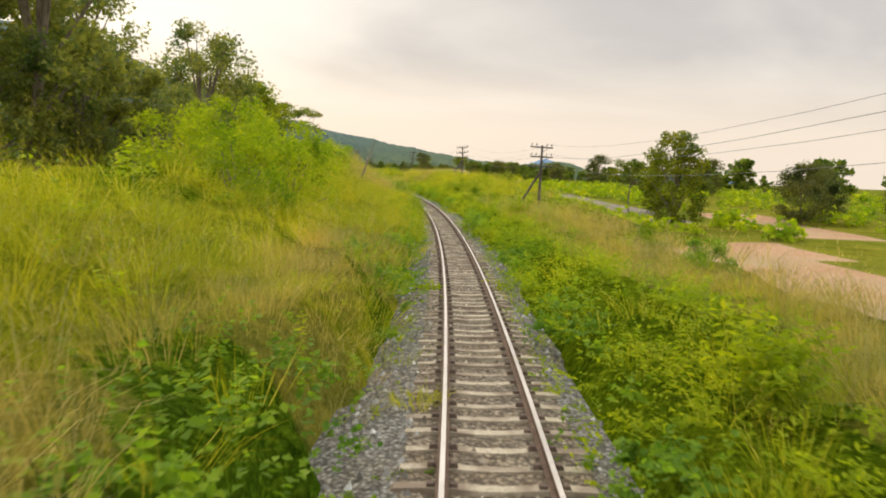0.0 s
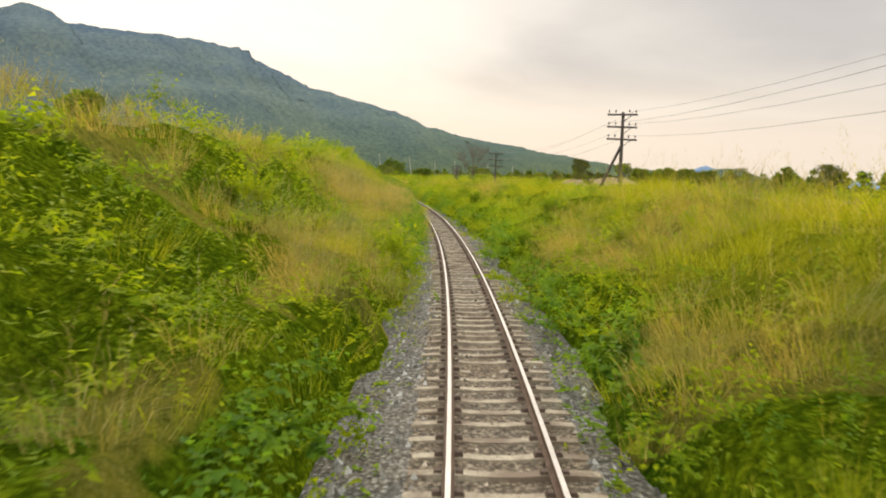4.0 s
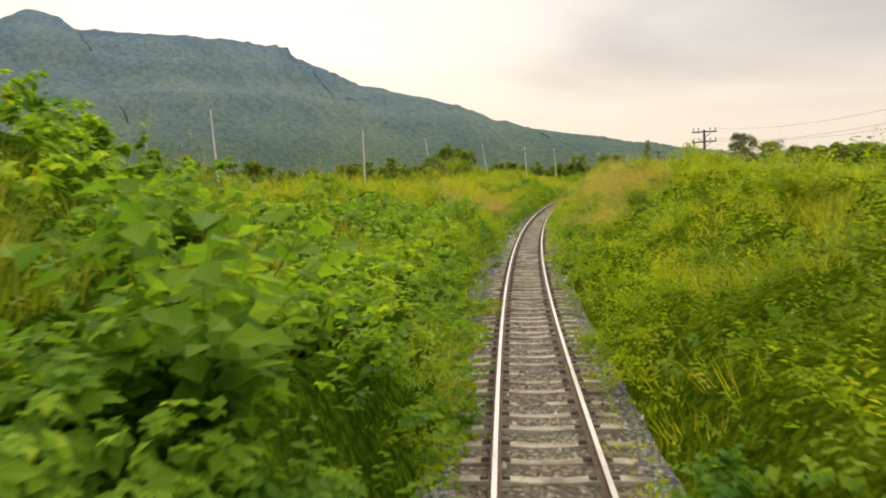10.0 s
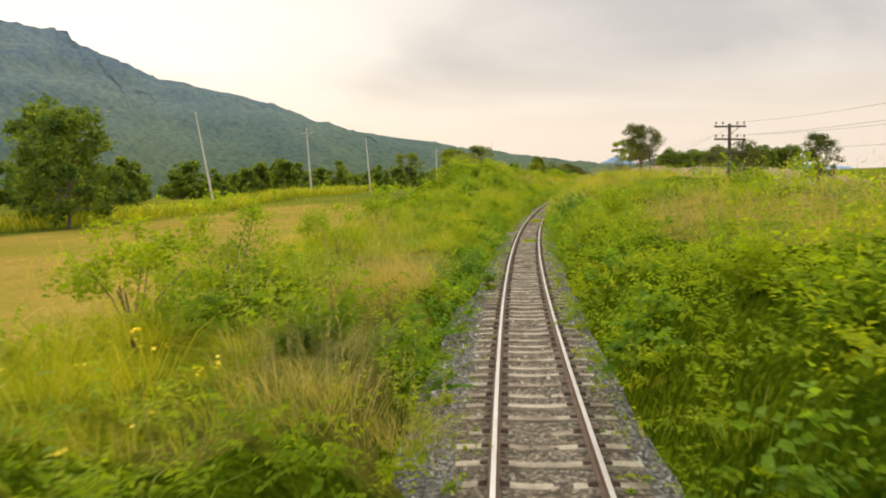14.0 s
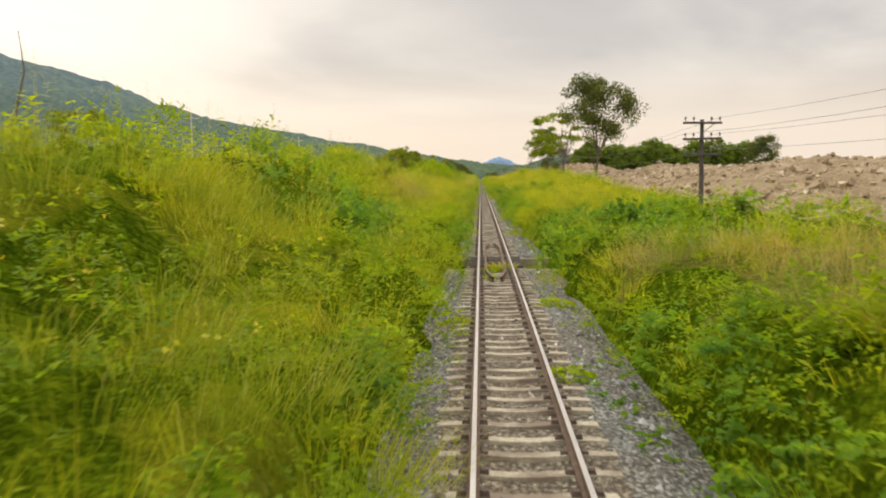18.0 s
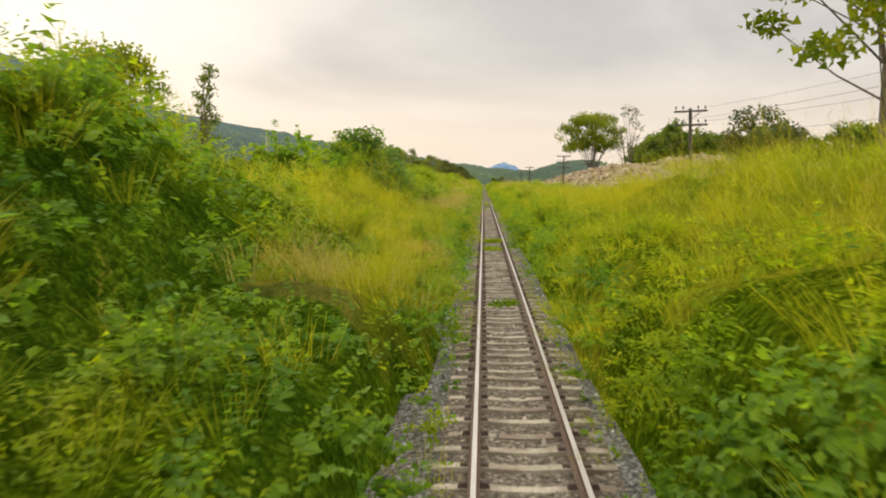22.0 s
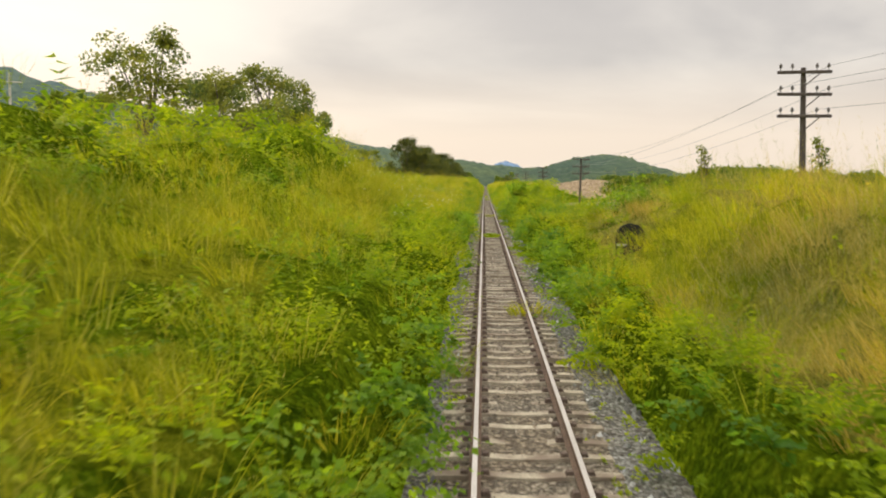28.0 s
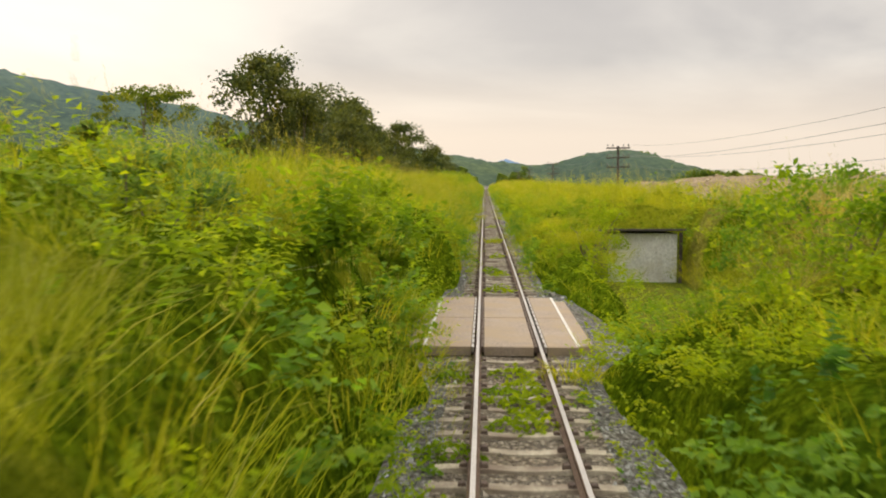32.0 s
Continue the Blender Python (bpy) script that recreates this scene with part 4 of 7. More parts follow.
def on_slope(s, u):
    """Height, and the slopes along and across, of the undergrowth's top."""
    z = growth(s, u)
    return z, (growth(s + 0.25, u) - z) / 0.25, (growth(s, u + 0.25 * np.sign(u)) - z) / 0.25 * np.sign(u)


def scatter(s0, s1, u0, u1, n):
    return rng.uniform(s0, s1, n), rng.uniform(u0, u1, n) * rng.choice([-1, 1], n)


def to_world(s, d):
    """Directions (right, along, up) of the line, in the world."""
    h = np.interp(s, _s, _h)
    return np.stack([np.cos(h) * d[:, 0] - np.sin(h) * d[:, 1], np.sin(h) * d[:, 0] + np.cos(h) * d[:, 1], d[:, 2]], -1)


def build_leaves():
    """Tussocks, plumes, bush crowns and loose leaves over the undergrowth, densest where the line passes nearest."""
    blades = {0: [], 1: []}
    leaves = {2: [], 3: []}
    plumes = {0: [], 1: []}

    def sprigs(k, s, u, z, d, ln, size, per):
        """Leafy stems from a place along d (right, along, up), leaves set left and right of them."""
        n = len(s)
        if not n:
            return
        d = d / (np.linalg.norm(d, axis=1)[:, None] + 1e-9)
        side = np.stack([d[:, 1], -d[:, 0], np.zeros(n)], -1) + 0.3 * rng.normal(size=(n, 3))
        side /= np.linalg.norm(side, axis=1)[:, None] + 1e-9
        q = np.linspace(0.25, 1.0, per)[None, :, None]
        hand = np.where(np.arange(per) % 2, 1.0, -1.0)[None, :, None]
        hand = hand * (q < 1)
        pos = d[:, None] * q * ln[:, None, None] + np.array([0, 0, -0.22]) * q ** 2 * ln[:, None, None] + side[:, None] * hand * 0.07 * size
        axis = d[:, None] * 0.55 + side[:, None] * hand * 0.9 - np.array([0, 0, 0.15])
        nrm = np.broadcast_to(d[:, None] * 0.45 + np.array([0, 0, 0.75]), pos.shape)
        sz = np.broadcast_to(size * (1.1 - 0.35 * q[..., 0]), pos.shape[:2])
        row = np.concatenate([s[:, None, None] + pos[..., 1:2], u[:, None, None] + pos[..., 0:1], z[:, None, None] + pos[..., 2:], sz[..., None], nrm, axis], -1)
        for i in (2, 3):
            leaves[i].append(row[k == i].reshape(-1, 10))

    def bushes(s, u, z, k, r, stems, per, size):
        """Bushes as fans of sprigs from their hearts."""
        n = len(s)
        d = rng.normal(size=(n, stems, 3))
        d[..., 2] = np.abs(d[..., 2]) * 0.9 + rng.uniform(-0.35, 0.45, (n, stems))
        ln = np.repeat(r, stems) * rng.uniform(0.65, 1.35, n * stems)
        sprigs(np.repeat(k, stems), np.repeat(s, stems), np.repeat(u, stems), np.repeat(z, stems), d.reshape(-1, 3), ln, size, per)

    # tussocks: band, tussocks per square metre, blades each, blade width
    for s0, s1, thin, big in [(-8, 1160, 1.0, 1.0), (1160, 1420, 0.3, 1.8)]:
        for u0, u1, dens, per, wide in [(0.9, 3.6, 11.0, 44, 0.0066), (3.6, 6.8, 6.4, 38, 0.0090), (6.8, 11.5, 2.2, 26, 0.017), (11.5, 20.0, 0.16, 18, 0.05)]:
            s, u = scatter(s0, s1, u0, u1, int((s1 - s0) * (u1 - u0) * 2 * dens * thin))
            k = kinds_at(s, u)
            q = (k < 2) | (rng.rand(len(s)) < 0.07)
            s, u, k = s[q], u[q], np.minimum(k[q], 1) * (k[q] < 2)
            z, gs, gu = on_slope(s, u)
            ok = (z > land(s, u) - 0.1) & (z > -0.33) & ((z > 1.7) | (u0 < 6) | (rng.rand(len(s)) < 0.6))
            ok &= rng.rand(len(s)) < np.sqrt(1 + gs * gs + gu * gu) / 2.0
            s, u, z, k = s[ok], u[ok], z[ok], k[ok]
            n = len(s)
            gs, gu = np.clip(gs[ok], -1.3, 1.3), np.clip(gu[ok], -1.3, 1.3)
            s, u = s - 0.13 * gs, u - 0.13 * gu
            tall = rng.uniform(0.28, 0.66, n) * (1.0 + 0.35 * (u0 > 3)) * (0.7 + 0.7 * vnoise(s / 5, u / 4, 41))
            tall = tall * np.clip((np.abs(u) - 0.3) / 1.1, 0.5, 1.0)
            lean_az, lean = 6.28 * vnoise(s / 3, u / 3, 42), rng.uniform(0.0, 0.28, n)
            rep = lambda c: np.repeat(c, per)
            m = n * per
            az = rng.uniform(0, 6.28, m)
            r = 0.34 * np.sqrt(rng.rand(m)) * big
            fan = rng.uniform(0.04, 0.6, m)
            dx, dy = fan * np.cos(az) + rep(lean * np.cos(lean_az) - 0.08 * gu), fan * np.sin(az) + rep(lean * np.sin(lean_az) - 0.08 * gs)
            row = np.stack([rep(s) + r * np.sin(az), rep(u) + r * np.cos(az), rep(z) - 0.10, rep(tall) * rng.uniform(0.45, 1.1, m), rng.uniform(0.6, 1.3, m) * wide * big, np.arctan2(dy, dx), np.hypot(dx, dy)], -1)
            for i in (0, 1):
                blades[i].append(row[rep(k == i)])
            # feathery heads stand above the tufts
            q = rng.rand(n) < (1.0 if u0 < 3 else 1.3 if u0 < 6 else 0.45) * np.where(k == 1, 1.2, 1.0) * (u1 < 12)
            for i in (0, 1):
                j = q & (k == i)
                plumes[i].append(np.stack([s[j], u[j], z[j], tall[j] * (1.15 if u0 < 6 else 0.8) + 0.12, np.full(j.sum(), wide * big)], -1))
    # bushes packed over the mass: band, bushes per square metre, stems, leaves a stem, radius, leaf size
    for s0, s1, thin, big in [(-8, 1160, 1.0, 1.0), (1160, 1420, 0.35, 1.6)]:
        for u0, u1, dens, stems, per, rad, size in [(0.8, 3.6, 0.95, 11, 9, 0.50, 0.56), (3.6, 6.8, 0.50, 11, 8, 0.70, 0.78), (6.8, 11.5, 0.20, 9, 7, 1.0, 1.35), (11.5, 20.0, 0.03, 9, 6, 1.5, 2.3)]:
            s, u = scatter(s0, s1, u0, u1, int((s1 - s0) * (u1 - u0) * 2 * dens * thin))
            z, k = growth(s, u), kinds_at(s, u)
            keep = (z > land(s, u) - 0.1) & (z > -0.33) & ((k >= 2) | (rng.rand(len(s)) < 0.10))
            s, u, z, k = s[keep], u[keep], z[keep], np.where(k[keep] == 3, 3, 2)
            r = rad * rng.uniform(0.5, 1.4, len(s)) * big ** 0.5
            bushes(s, u, z - 0.35 * r, k, r, stems, per, size * big)
    # shrubs that stand out of the mass: band, shrubs per square metre, stems, leaves a stem, radius, leaf size
    for u0, u1, dens, stems, per, rad, size in [(4.5, 8.0, 0.035, 24, 9, 0.95, 0.85), (8.0, 13.0, 0.03, 20, 8, 1.3, 1.6)]:
        s, u = scatter(-8, 1165, u0, u1, int(1173 * (u1 - u0) * 2 * dens))
        z, k = growth(s, u), kinds_at(s, u)
        keep = (z > land(s, u) + 0.2) & (z > 0.2) & ((k >= 2) | (rng.rand(len(s)) < 0.22))
        s, u, z, k = s[keep], u[keep], z[keep], np.where(k[keep] == 3, 3, 2)
        r = rad * rng.uniform(0.6, 1.3, len(s))
        bushes(s, u, z - 0.1 * r, k, r, stems, per, size)
    # small shrubs leaning out over the ballast's edge
    s = rng.uniform(-8, 1165, 5400)
    side = rng.choice([-1, 1], len(s))
    r = rng.uniform(0.2, 0.62, len(s))
    u = side * (verge_edge(s, side) + rng.uniform(-0.02, 0.55, len(s)) + 0.4 * (r - 0.35).clip(0))
    ok = ((s < 1120) | (s > 1130)) & ((s < 638) | (s > 645)) & (vnoise(s / 4.0, side * 3.0, 36) > 0.34)
    s, u, r, side = s[ok], u[ok], r[ok], side[ok]
    bushes(s, u, np.maximum(growth(s, u), -0.28), np.where(vnoise(s / 5.0, side * 2.0, 37) < 0.36, 2, 3), r, 11, 8, 0.5)
    # upright shoots
    s, u = scatter(-8, 1165, 1.2, 7.0, 15000)
    z, k = growth(s, u), kinds_at(s, u)
    keep = (z > land(s, u)) & (z > 0.0) & ((k >= 2) | (rng.rand(len(s)) < 0.12))
    s, u, z, k = s[keep], u[keep], z[keep], np.where(k[keep] == 3, 3, 2)
    sprigs(k, s, u, z - 0.1, rng.normal(0, 0.35, (len(s), 3)) * [1, 1, 0] + [0, 0, 1.0], rng.uniform(0.35, 0.85, len(s)), 0.6, 11)
    # sprigs all over the mass, growing out and up from it: band, sprigs per square metre, length, leaf size
    for s0, s1, thin, big in [(-8, 1160, 1.0, 1.0), (1160, 1420, 0.3, 1.7)]:
        for u0, u1, dens, ln, size in [(0.7, 3.6, 21.0, 0.36, 0.50), (3.6, 6.8, 8.6, 0.48, 0.74), (6.8, 11.5, 2.6, 0.8, 1.35)]:
            s, u = scatter(s0, s1, u0, u1, int((s1 - s0) * (u1 - u0) * 2 * dens * thin))
            k = kinds_at(s, u)
            q = (k >= 2) | (rng.rand(len(s)) < 0.05)
            s, u, k = s[q], u[q], np.where(k[q] == 3, 3, 2)
            z, gs, gu = on_slope(s, u)
            ok = (z > land(s, u) - 0.1) & (z > -0.36) & ((z > 1.7) | (u0 < 6) | (rng.rand(len(s)) < 0.5))
            ok &= rng.rand(len(s)) < np.sqrt(1 + gs * gs + gu * gu) / 2.8
            gs, gu = np.clip(gs, -1.6, 1.6), np.clip(gu, -1.6, 1.6)
            d = np.stack([-gu, -gs, np.ones(len(s))], -1) / np.sqrt(1 + gs * gs + gu * gu)[:, None]
            d = d + 0.45 * rng.normal(size=d.shape) + [0, 0, 0.45]
            m = ok.sum()
            sprigs(k[ok], s[ok], u[ok], z[ok] - 0.15, d[ok], ln * big * rng.uniform(0.6, 1.4, m), size * big, 9)
    # low weeds creeping out over the ballast
    s, u = scatter(-8, 1165, 0.66, 2.3, 46000)
    side = np.sign(u)
    a, e = np.abs(u), verge_edge(s, side)
    keep = (a < e + 0.1) & (a > e - np.where(side > 0, 1.2, 1.0) * vnoise(s / 1.4, side * 11.0, 25)) & (vnoise(s / 0.45, u / 0.3, 26) > 0.44) & ((s < 1121) | (s > 1129.5)) & ((s < 639) | (s > 644))
    s, u, a = s[keep], u[keep], a[keep]
    z = -0.20 - 0.15 * np.clip(a - 1.4, 0, 1) + u * CANT * np.interp(s, _s, _k)
    sprigs(np.where(vnoise(s / 3.0, u, 38) < 0.5, 2, 3), s, u, z, rng.normal(size=(len(s), 3)) * [1, 1, 0.3] + [0, 0, 0.55], rng.uniform(0.10, 0.26, len(s)), 0.42, 8)
    # grass and its heads
    for i, name, label, mat in ((0, "tall_grass", "tall yellow-green grass in tussocks beside the railway", M_GRASS), (1, "dry_grass", "dry straw-coloured grass in tussocks beside the railway", M_DRY)):
        s, u, z, ln, w, az, tilt = np.concatenate(blades[i]).T
        n = len(s)
        q = rng.rand(n) < 0.5
        p, az = at(s, u, z), az + np.interp(s, _s, _h)
        v, f = blade_strips(p[q], ln[q], w[q], rng.uniform(0.1, 0.9, q.sum()), az[q], tilt[q])
        v2, f2 = blade_tris(p[~q], ln[~q] * 0.9, w[~q] * 1.15, az[~q], 1.3 * tilt[~q])
        me = quick_mesh(name, np.concatenate([v, v2]), np.concatenate([f, f2 + len(v)]), [mat])
        tagged(new(name, me), label, "grass", kind="stuff")
    for i, name, label, mat in ((0, "grass_plumes", "hazy yellow-green seed heads above the grass", M_SEED), (1, "dry_plumes", "feathery straw-coloured seed heads above dry grass", M_STRAW)):
        s, u, z, ln, w = np.concatenate(plumes[i]).T
        n = len(s)
        az, tilt = 2.4 + rng.normal(0, 0.9, n), rng.uniform(0.05, 0.38, n)
        d = np.stack([np.cos(az) * tilt, np.sin(az) * tilt, np.ones(n)], -1)
        p = at(s, u, z - 0.1)
        v, f = blade_tris(p, ln * 1.25, w * 0.55, az, tilt)
        vs, fs = [v], [f]
        o = len(v)
        for j in range(7):
            q = p + d * (ln * (0.80 + 0.07 * j))[:, None] + rng.normal(0, 0.022, (n, 3)) * (w / 0.017)[:, None]
            v, f = blade_tris(q, rng.uniform(0.05, 0.13, n) * (1 + (w - 0.013) * 20), w * rng.uniform(0.6, 1.1, n), rng.uniform(0, 6.28, n), rng.uniform(0.2, 1.3, n))
            vs.append(v)
            fs.append(f + o)
            o += len(v)
        tagged(new(name, quick_mesh(name, np.concatenate(vs), np.concatenate(fs), [mat])), label, "grass", kind="stuff")
    # leaves: small pointed ones, broad ones, and five-lobed ones on the stretch of large creepers
    for i, name, label, mat, thin in ((2, "scrub_leaves", "bright green scrub leaves on the verge", M_BUSH, 0.88), (3, "creeper_leaves", "dark green broad creeper leaves on the verge", M_DARK, 0.8)):
        rows = np.concatenate(leaves[i])
        rows = rows[rng.rand(len(rows)) < thin]
        s, u, z, size = rows[:, :4].T
        d, axis = to_world(s, rows[:, 4:7]), to_world(s, rows[:, 7:])
        n = len(s)
        ls = (rng.uniform(0.10, 0.19, n) if i == 2 else rng.uniform(0.13, 0.25, n)) * size * 1.17
        p = at(s, u, z)
        if i == 2:
            q = np.abs(u) < 2.6
            v, f = leaf_tris(p[~q], ls[~q], 1.0, 0.45, d[~q], axis[~q])
            tagged(new(name, quick_mesh(name, v, f, [mat])), label, "leaves", kind="stuff")
            v, f = leaf_quads(p[q], ls[q] * 1.05, 1.0, 0.5, d[q], axis[q])
            tagged(new(name, quick_mesh(name, v, f, [mat])), label, "leaves", kind="stuff")
        else:
            q = (s > 318) & (s < 366) & (u < -1.6) & (u > -8) & (rng.rand(n) < 0.5)
            v, f = leaf_quads(p[~q], ls[~q], 1.0, 0.75, d[~q], axis[~q])
            tagged(new(name, quick_mesh(name, v, f, [mat])), label, "leaves", kind="stuff")
            v, f = palm_leaves(p[q], ls[q] * 2.1, d[q])
            tagged(new(name, quick_mesh(name, v, f, [M_PALM])), "large five-lobed green creeper leaves on the verge", "leaves", kind="stuff")
    # small blossoms on the verge: stretch, side, band, number, white or yellow
    for mat, word, rows in ((M_PETAL, "white", [(995, 1075, -8, -2.4, 260), (860, 900, 3, 7, 40)]), (M_YELLOW, "yellow", [(612, 650, -6, -2.2, 160), (225, 255, -6, -2.5, 60), (955, 1010, 3, 8, 60), (100, 130, -5, -2, 70), (455, 480, -5, -2, 70)])):
        s = np.concatenate([rng.uniform(a, b, n) for a, b, c, d, n in rows])
        u = np.concatenate([rng.uniform(c, d, n) for a, b, c, d, n in rows])
        p = at(s, u, growth(s, u) + rng.uniform(0.1, 0.4, len(s)))
        p = np.repeat(p, 4, 0) + rng.normal(0, 0.03, (4 * len(p), 3))
        v, f = leaf_quads(p, rng.uniform(0.035, 0.07, len(p)), 1.0, 0.8)
        tagged(new("blossoms", quick_mesh("blossoms", v, f, [mat])), "small %s wild flowers among the verge weeds" % word, "flowers", kind="stuff")


build_undergrowth()
build_leaves()


# ---- shrubs standing singly out of the verge ----
def shrub_meshes(seed, stems, per, leaf, aspect, mat):
    """Arching stems from one foot, and the leaves set along them; about one metre high."""
    g = np.random.RandomState(seed)
    bm, P, N, A, Z = bmesh.new(), [], [], [], []
    for k in range(stems):
        az, out = g.uniform(0, 6.28), g.uniform(0.15, 0.75)
        ln, base = g.uniform(0.6, 1.15), np.array([g.normal(0, 0.08), g.normal(0, 0.08), -0.1])
        q = np.linspace(0, 1, 4)[:, None]
        d = np.array([math.cos(az), math.sin(az), 0.0])
        path = lambda q: base + d * out * ln * q ** 1.4 + np.array([0, 0, 1.0]) * ln * (q - 0.38 * out * q * q)
        tube(bm, [tuple(p) for p in path(q)], [0.005, 0.004, 0.003, 0.002], 3)
        side = np.array([-math.sin(az), math.cos(az), 0.0])
        for j, q in enumerate(np.linspace(0.28, 1.0, per)):
            hand = 0.0 if j == per - 1 else (1.0 if j % 2 else -1.0)
            a = d * (0.4 + out) * 0.6 + side * hand * 0.9 + g.normal(0, 0.2, 3)
            a /= np.linalg.norm(a)
            P.append(path(q) + a * leaf * 0.55)
            A.append(a)
            N.append(np.array([0, 0, 0.9]) + d * 0.35)
            Z.append(leaf * g.uniform(0.75, 1.25) * (1.1 - 0.3 * q))
    st = bpy.data.meshes.new("stem")
    bm.to_mesh(st)
    bm.free()
    st.materials.append(mat)
    v, f = leaf_quads(np.array(P), np.array(Z), 1.0, aspect, np.array(N), np.array(A))
    return st, quick_mesh("leaves", v, f, [mat])


SHRUBS = {2: [shrub_meshes(200 + q, 32, 20, 0.12, 0.52, M_BUSH) for q in range(4)], 3: [shrub_meshes(210 + q, 28, 14, 0.16, 0.8, M_DARK) for q in range(4)]}
g = np.random.RandomState(14)
s, u = g.uniform(2, 1165, 900), g.choice([-1, 1], 900) * (1.9 + 4.6 * g.rand(900) ** 1.3)
z, k = growth(s, u), kinds_at(s, u)
keep = (z > land(s, u) + 0.2) & (z > 0.1) & ((k >= 2) | (g.rand(900) < 0.30)) & ~((s > 1108) & (u > 0)) & ~((s > 962) & (s < 992) & (u > 0))
count = {2: 0, 3: 0}
for a, b, c, q in zip(s[keep], u[keep], z[keep], k[keep]):
    q = 3 if q == 3 else 2
    if count[q] >= 220:
        continue
    count[q] += 1
    e = thing("shrub", spot(float(a), float(b), float(c) - 0.35, g.uniform(0, 360)) @ Matrix.Scale(g.uniform(0.75, 1.45), 4), "bright green leafy shrub standing out of verge scrub" if q == 2 else "dark green broad-leaved shrub among creepers on verge", "shrub", "bright verge shrubs" if q == 2 else "dark verge shrubs")
    st, lv = SHRUBS[q][count[q] % 4]
    mesh_part("stem", st, e)
    tagged(mesh_part("leaves", lv, e), kind="stuff")


# ---- railway ----
S0, S1 = -30.0, 1900.0


def swept(profile, s, mats, index=None, u=0.0, closed=True):
    """A profile of (u, w) swept along the line."""
    pr = np.array(profile)
    n, k = len(s), len(pr)
    S = np.repeat(s, k)
    v = at(S, np.tile(pr[:, 0] + u, n), np.tile(pr[:, 1], n), canted=True)
    j = np.arange(k if closed else k - 1)
    i = np.arange(n - 1)[:, None] * k
    f = np.stack([i + j, i + (j + 1) % k, i + k + (j + 1) % k, i + k + j], -1).reshape(-1, 4)
    return v, f, np.tile(np.zeros(k, int) if index is None else np.array(index), n - 1)


track_s = np.concatenate([np.arange(S0, 720, 1.5), np.arange(720, S1, 6.0)])
railway = thing("railway_track", pose(0, 0, 0), "single metre-gauge railway track on concrete sleepers", "railway track", kind="structure")
RAIL = [(-0.062, -0.14), (0.062, -0.14), (0.062, -0.128), (0.012, -0.112), (0.012, -0.045), (0.033, -0.034), (0.033, -0.006), (0.026, 0.0), (-0.026, 0.0), (-0.033, -0.006), (-0.033, -0.034), (-0.012, -0.045), (-0.012, -0.112), (-0.062, -0.128)]
RAIL_MAT = [0] * 6 + [0, 1, 0] + [0] * 5
for u in (-0.5325, 0.5325):
    v, f, ix = swept(RAIL, track_s, None, RAIL_MAT, u)
    mesh_part("rail", quick_mesh("rail", v, f[:, ::-1], [M_RUST, M_HEAD], ix), railway, "steel rail with polished head and rusty web")

CULVERT = (639.6, 643.4)

# ballast bed: crowned shoulders, hollowed between the sleepers' ends
bed_u = np.array([-3.4, -2.5, -1.9, -1.5, -1.2, -0.95, -0.62, -0.44, -0.2, 0.0, 0.2, 0.44, 0.62, 0.95, 1.2, 1.5, 1.9, 2.5, 3.4])
bed_w = np.array([-0.75, -0.46, -0.27, -0.21, -0.175, -0.160, -0.176, -0.176, -0.182, -0.185, -0.182, -0.176, -0.176, -0.160, -0.175, -0.21, -0.27, -0.46, -0.75])
bs = np.concatenate([np.arange(S0, 1200, 0.8), np.arange(1200, S1, 8.0)])
BS, BU = np.meshgrid(bs, bed_u, indexing="ij")
BW = np.tile(bed_w, (len(bs), 1)) + 0.05 * (vnoise(BS / 1.1, BU / 0.5, 12) - 0.5) + 0.03 * (vnoise(BS / 6, BU, 13) - 0.5)
BW = BW + 0.062 * ((BS > 103) & (BS < 126 + 6 * vnoise(BS, BU, 22)) & (np.abs(BU) < 0.4))
pit = (BS > CULVERT[0]) & (BS < CULVERT[1]) & (np.abs(BU) < 2.2)
BW = np.where(pit, -1.5, BW)
bv = at(BS.ravel(), BU.ravel(), BW.ravel(), canted=True)
ballast = tagged(new("ballast", quick_mesh("ballast", bv, grid_faces(len(bs), len(bed_u))[:, ::-1], [M_BALLAST, M_BALLAST_IN], ((np.abs((BU[:-1, :-1] + BU[:-1, 1:]) / 2) < 0.8) & ~((BS[:-1, :-1] > 103) & (BS[:-1, :-1] < 128))).ravel().astype(int), smooth=True)), "grey crushed-stone ballast bed under the track", "ballast", kind="structure")

n = int(1180 * 4.6 * 10.5)
ss, uu = rng.uniform(-6, 1174, n), rng.choice([-1, 1], n) * rng.uniform(0, 2.1, n) ** 0.8
keep = (np.abs(uu) < 2.6) & (np.abs(np.abs(uu) - 0.5325) > 0.07)
keep &= (ss < CULVERT[0] - 0.8) | (ss > CULVERT[1] + 0.8)
keep &= (ss < 1121.5) | (ss > 1128.9)
ss, uu = ss[keep], uu[keep]
ww = np.interp(uu, bed_u, bed_w) + 0.062 * ((ss > 103) & (ss < 128) & (np.abs(uu) < 0.45)) + 0.05 * (vnoise(ss / 1.1, uu / 0.5, 12) - 0.5) + 0.03 * (vnoise(ss / 6, uu, 13) - 0.5)
n = len(ss)
r = rng.uniform(0.028, 0.062, n) * (1 + 0.5 * np.clip(np.abs(uu) - 0.8, 0, 0.8))
base = at(ss, uu, ww, canted=True)
ang = rng.uniform(0, 6.28, n)
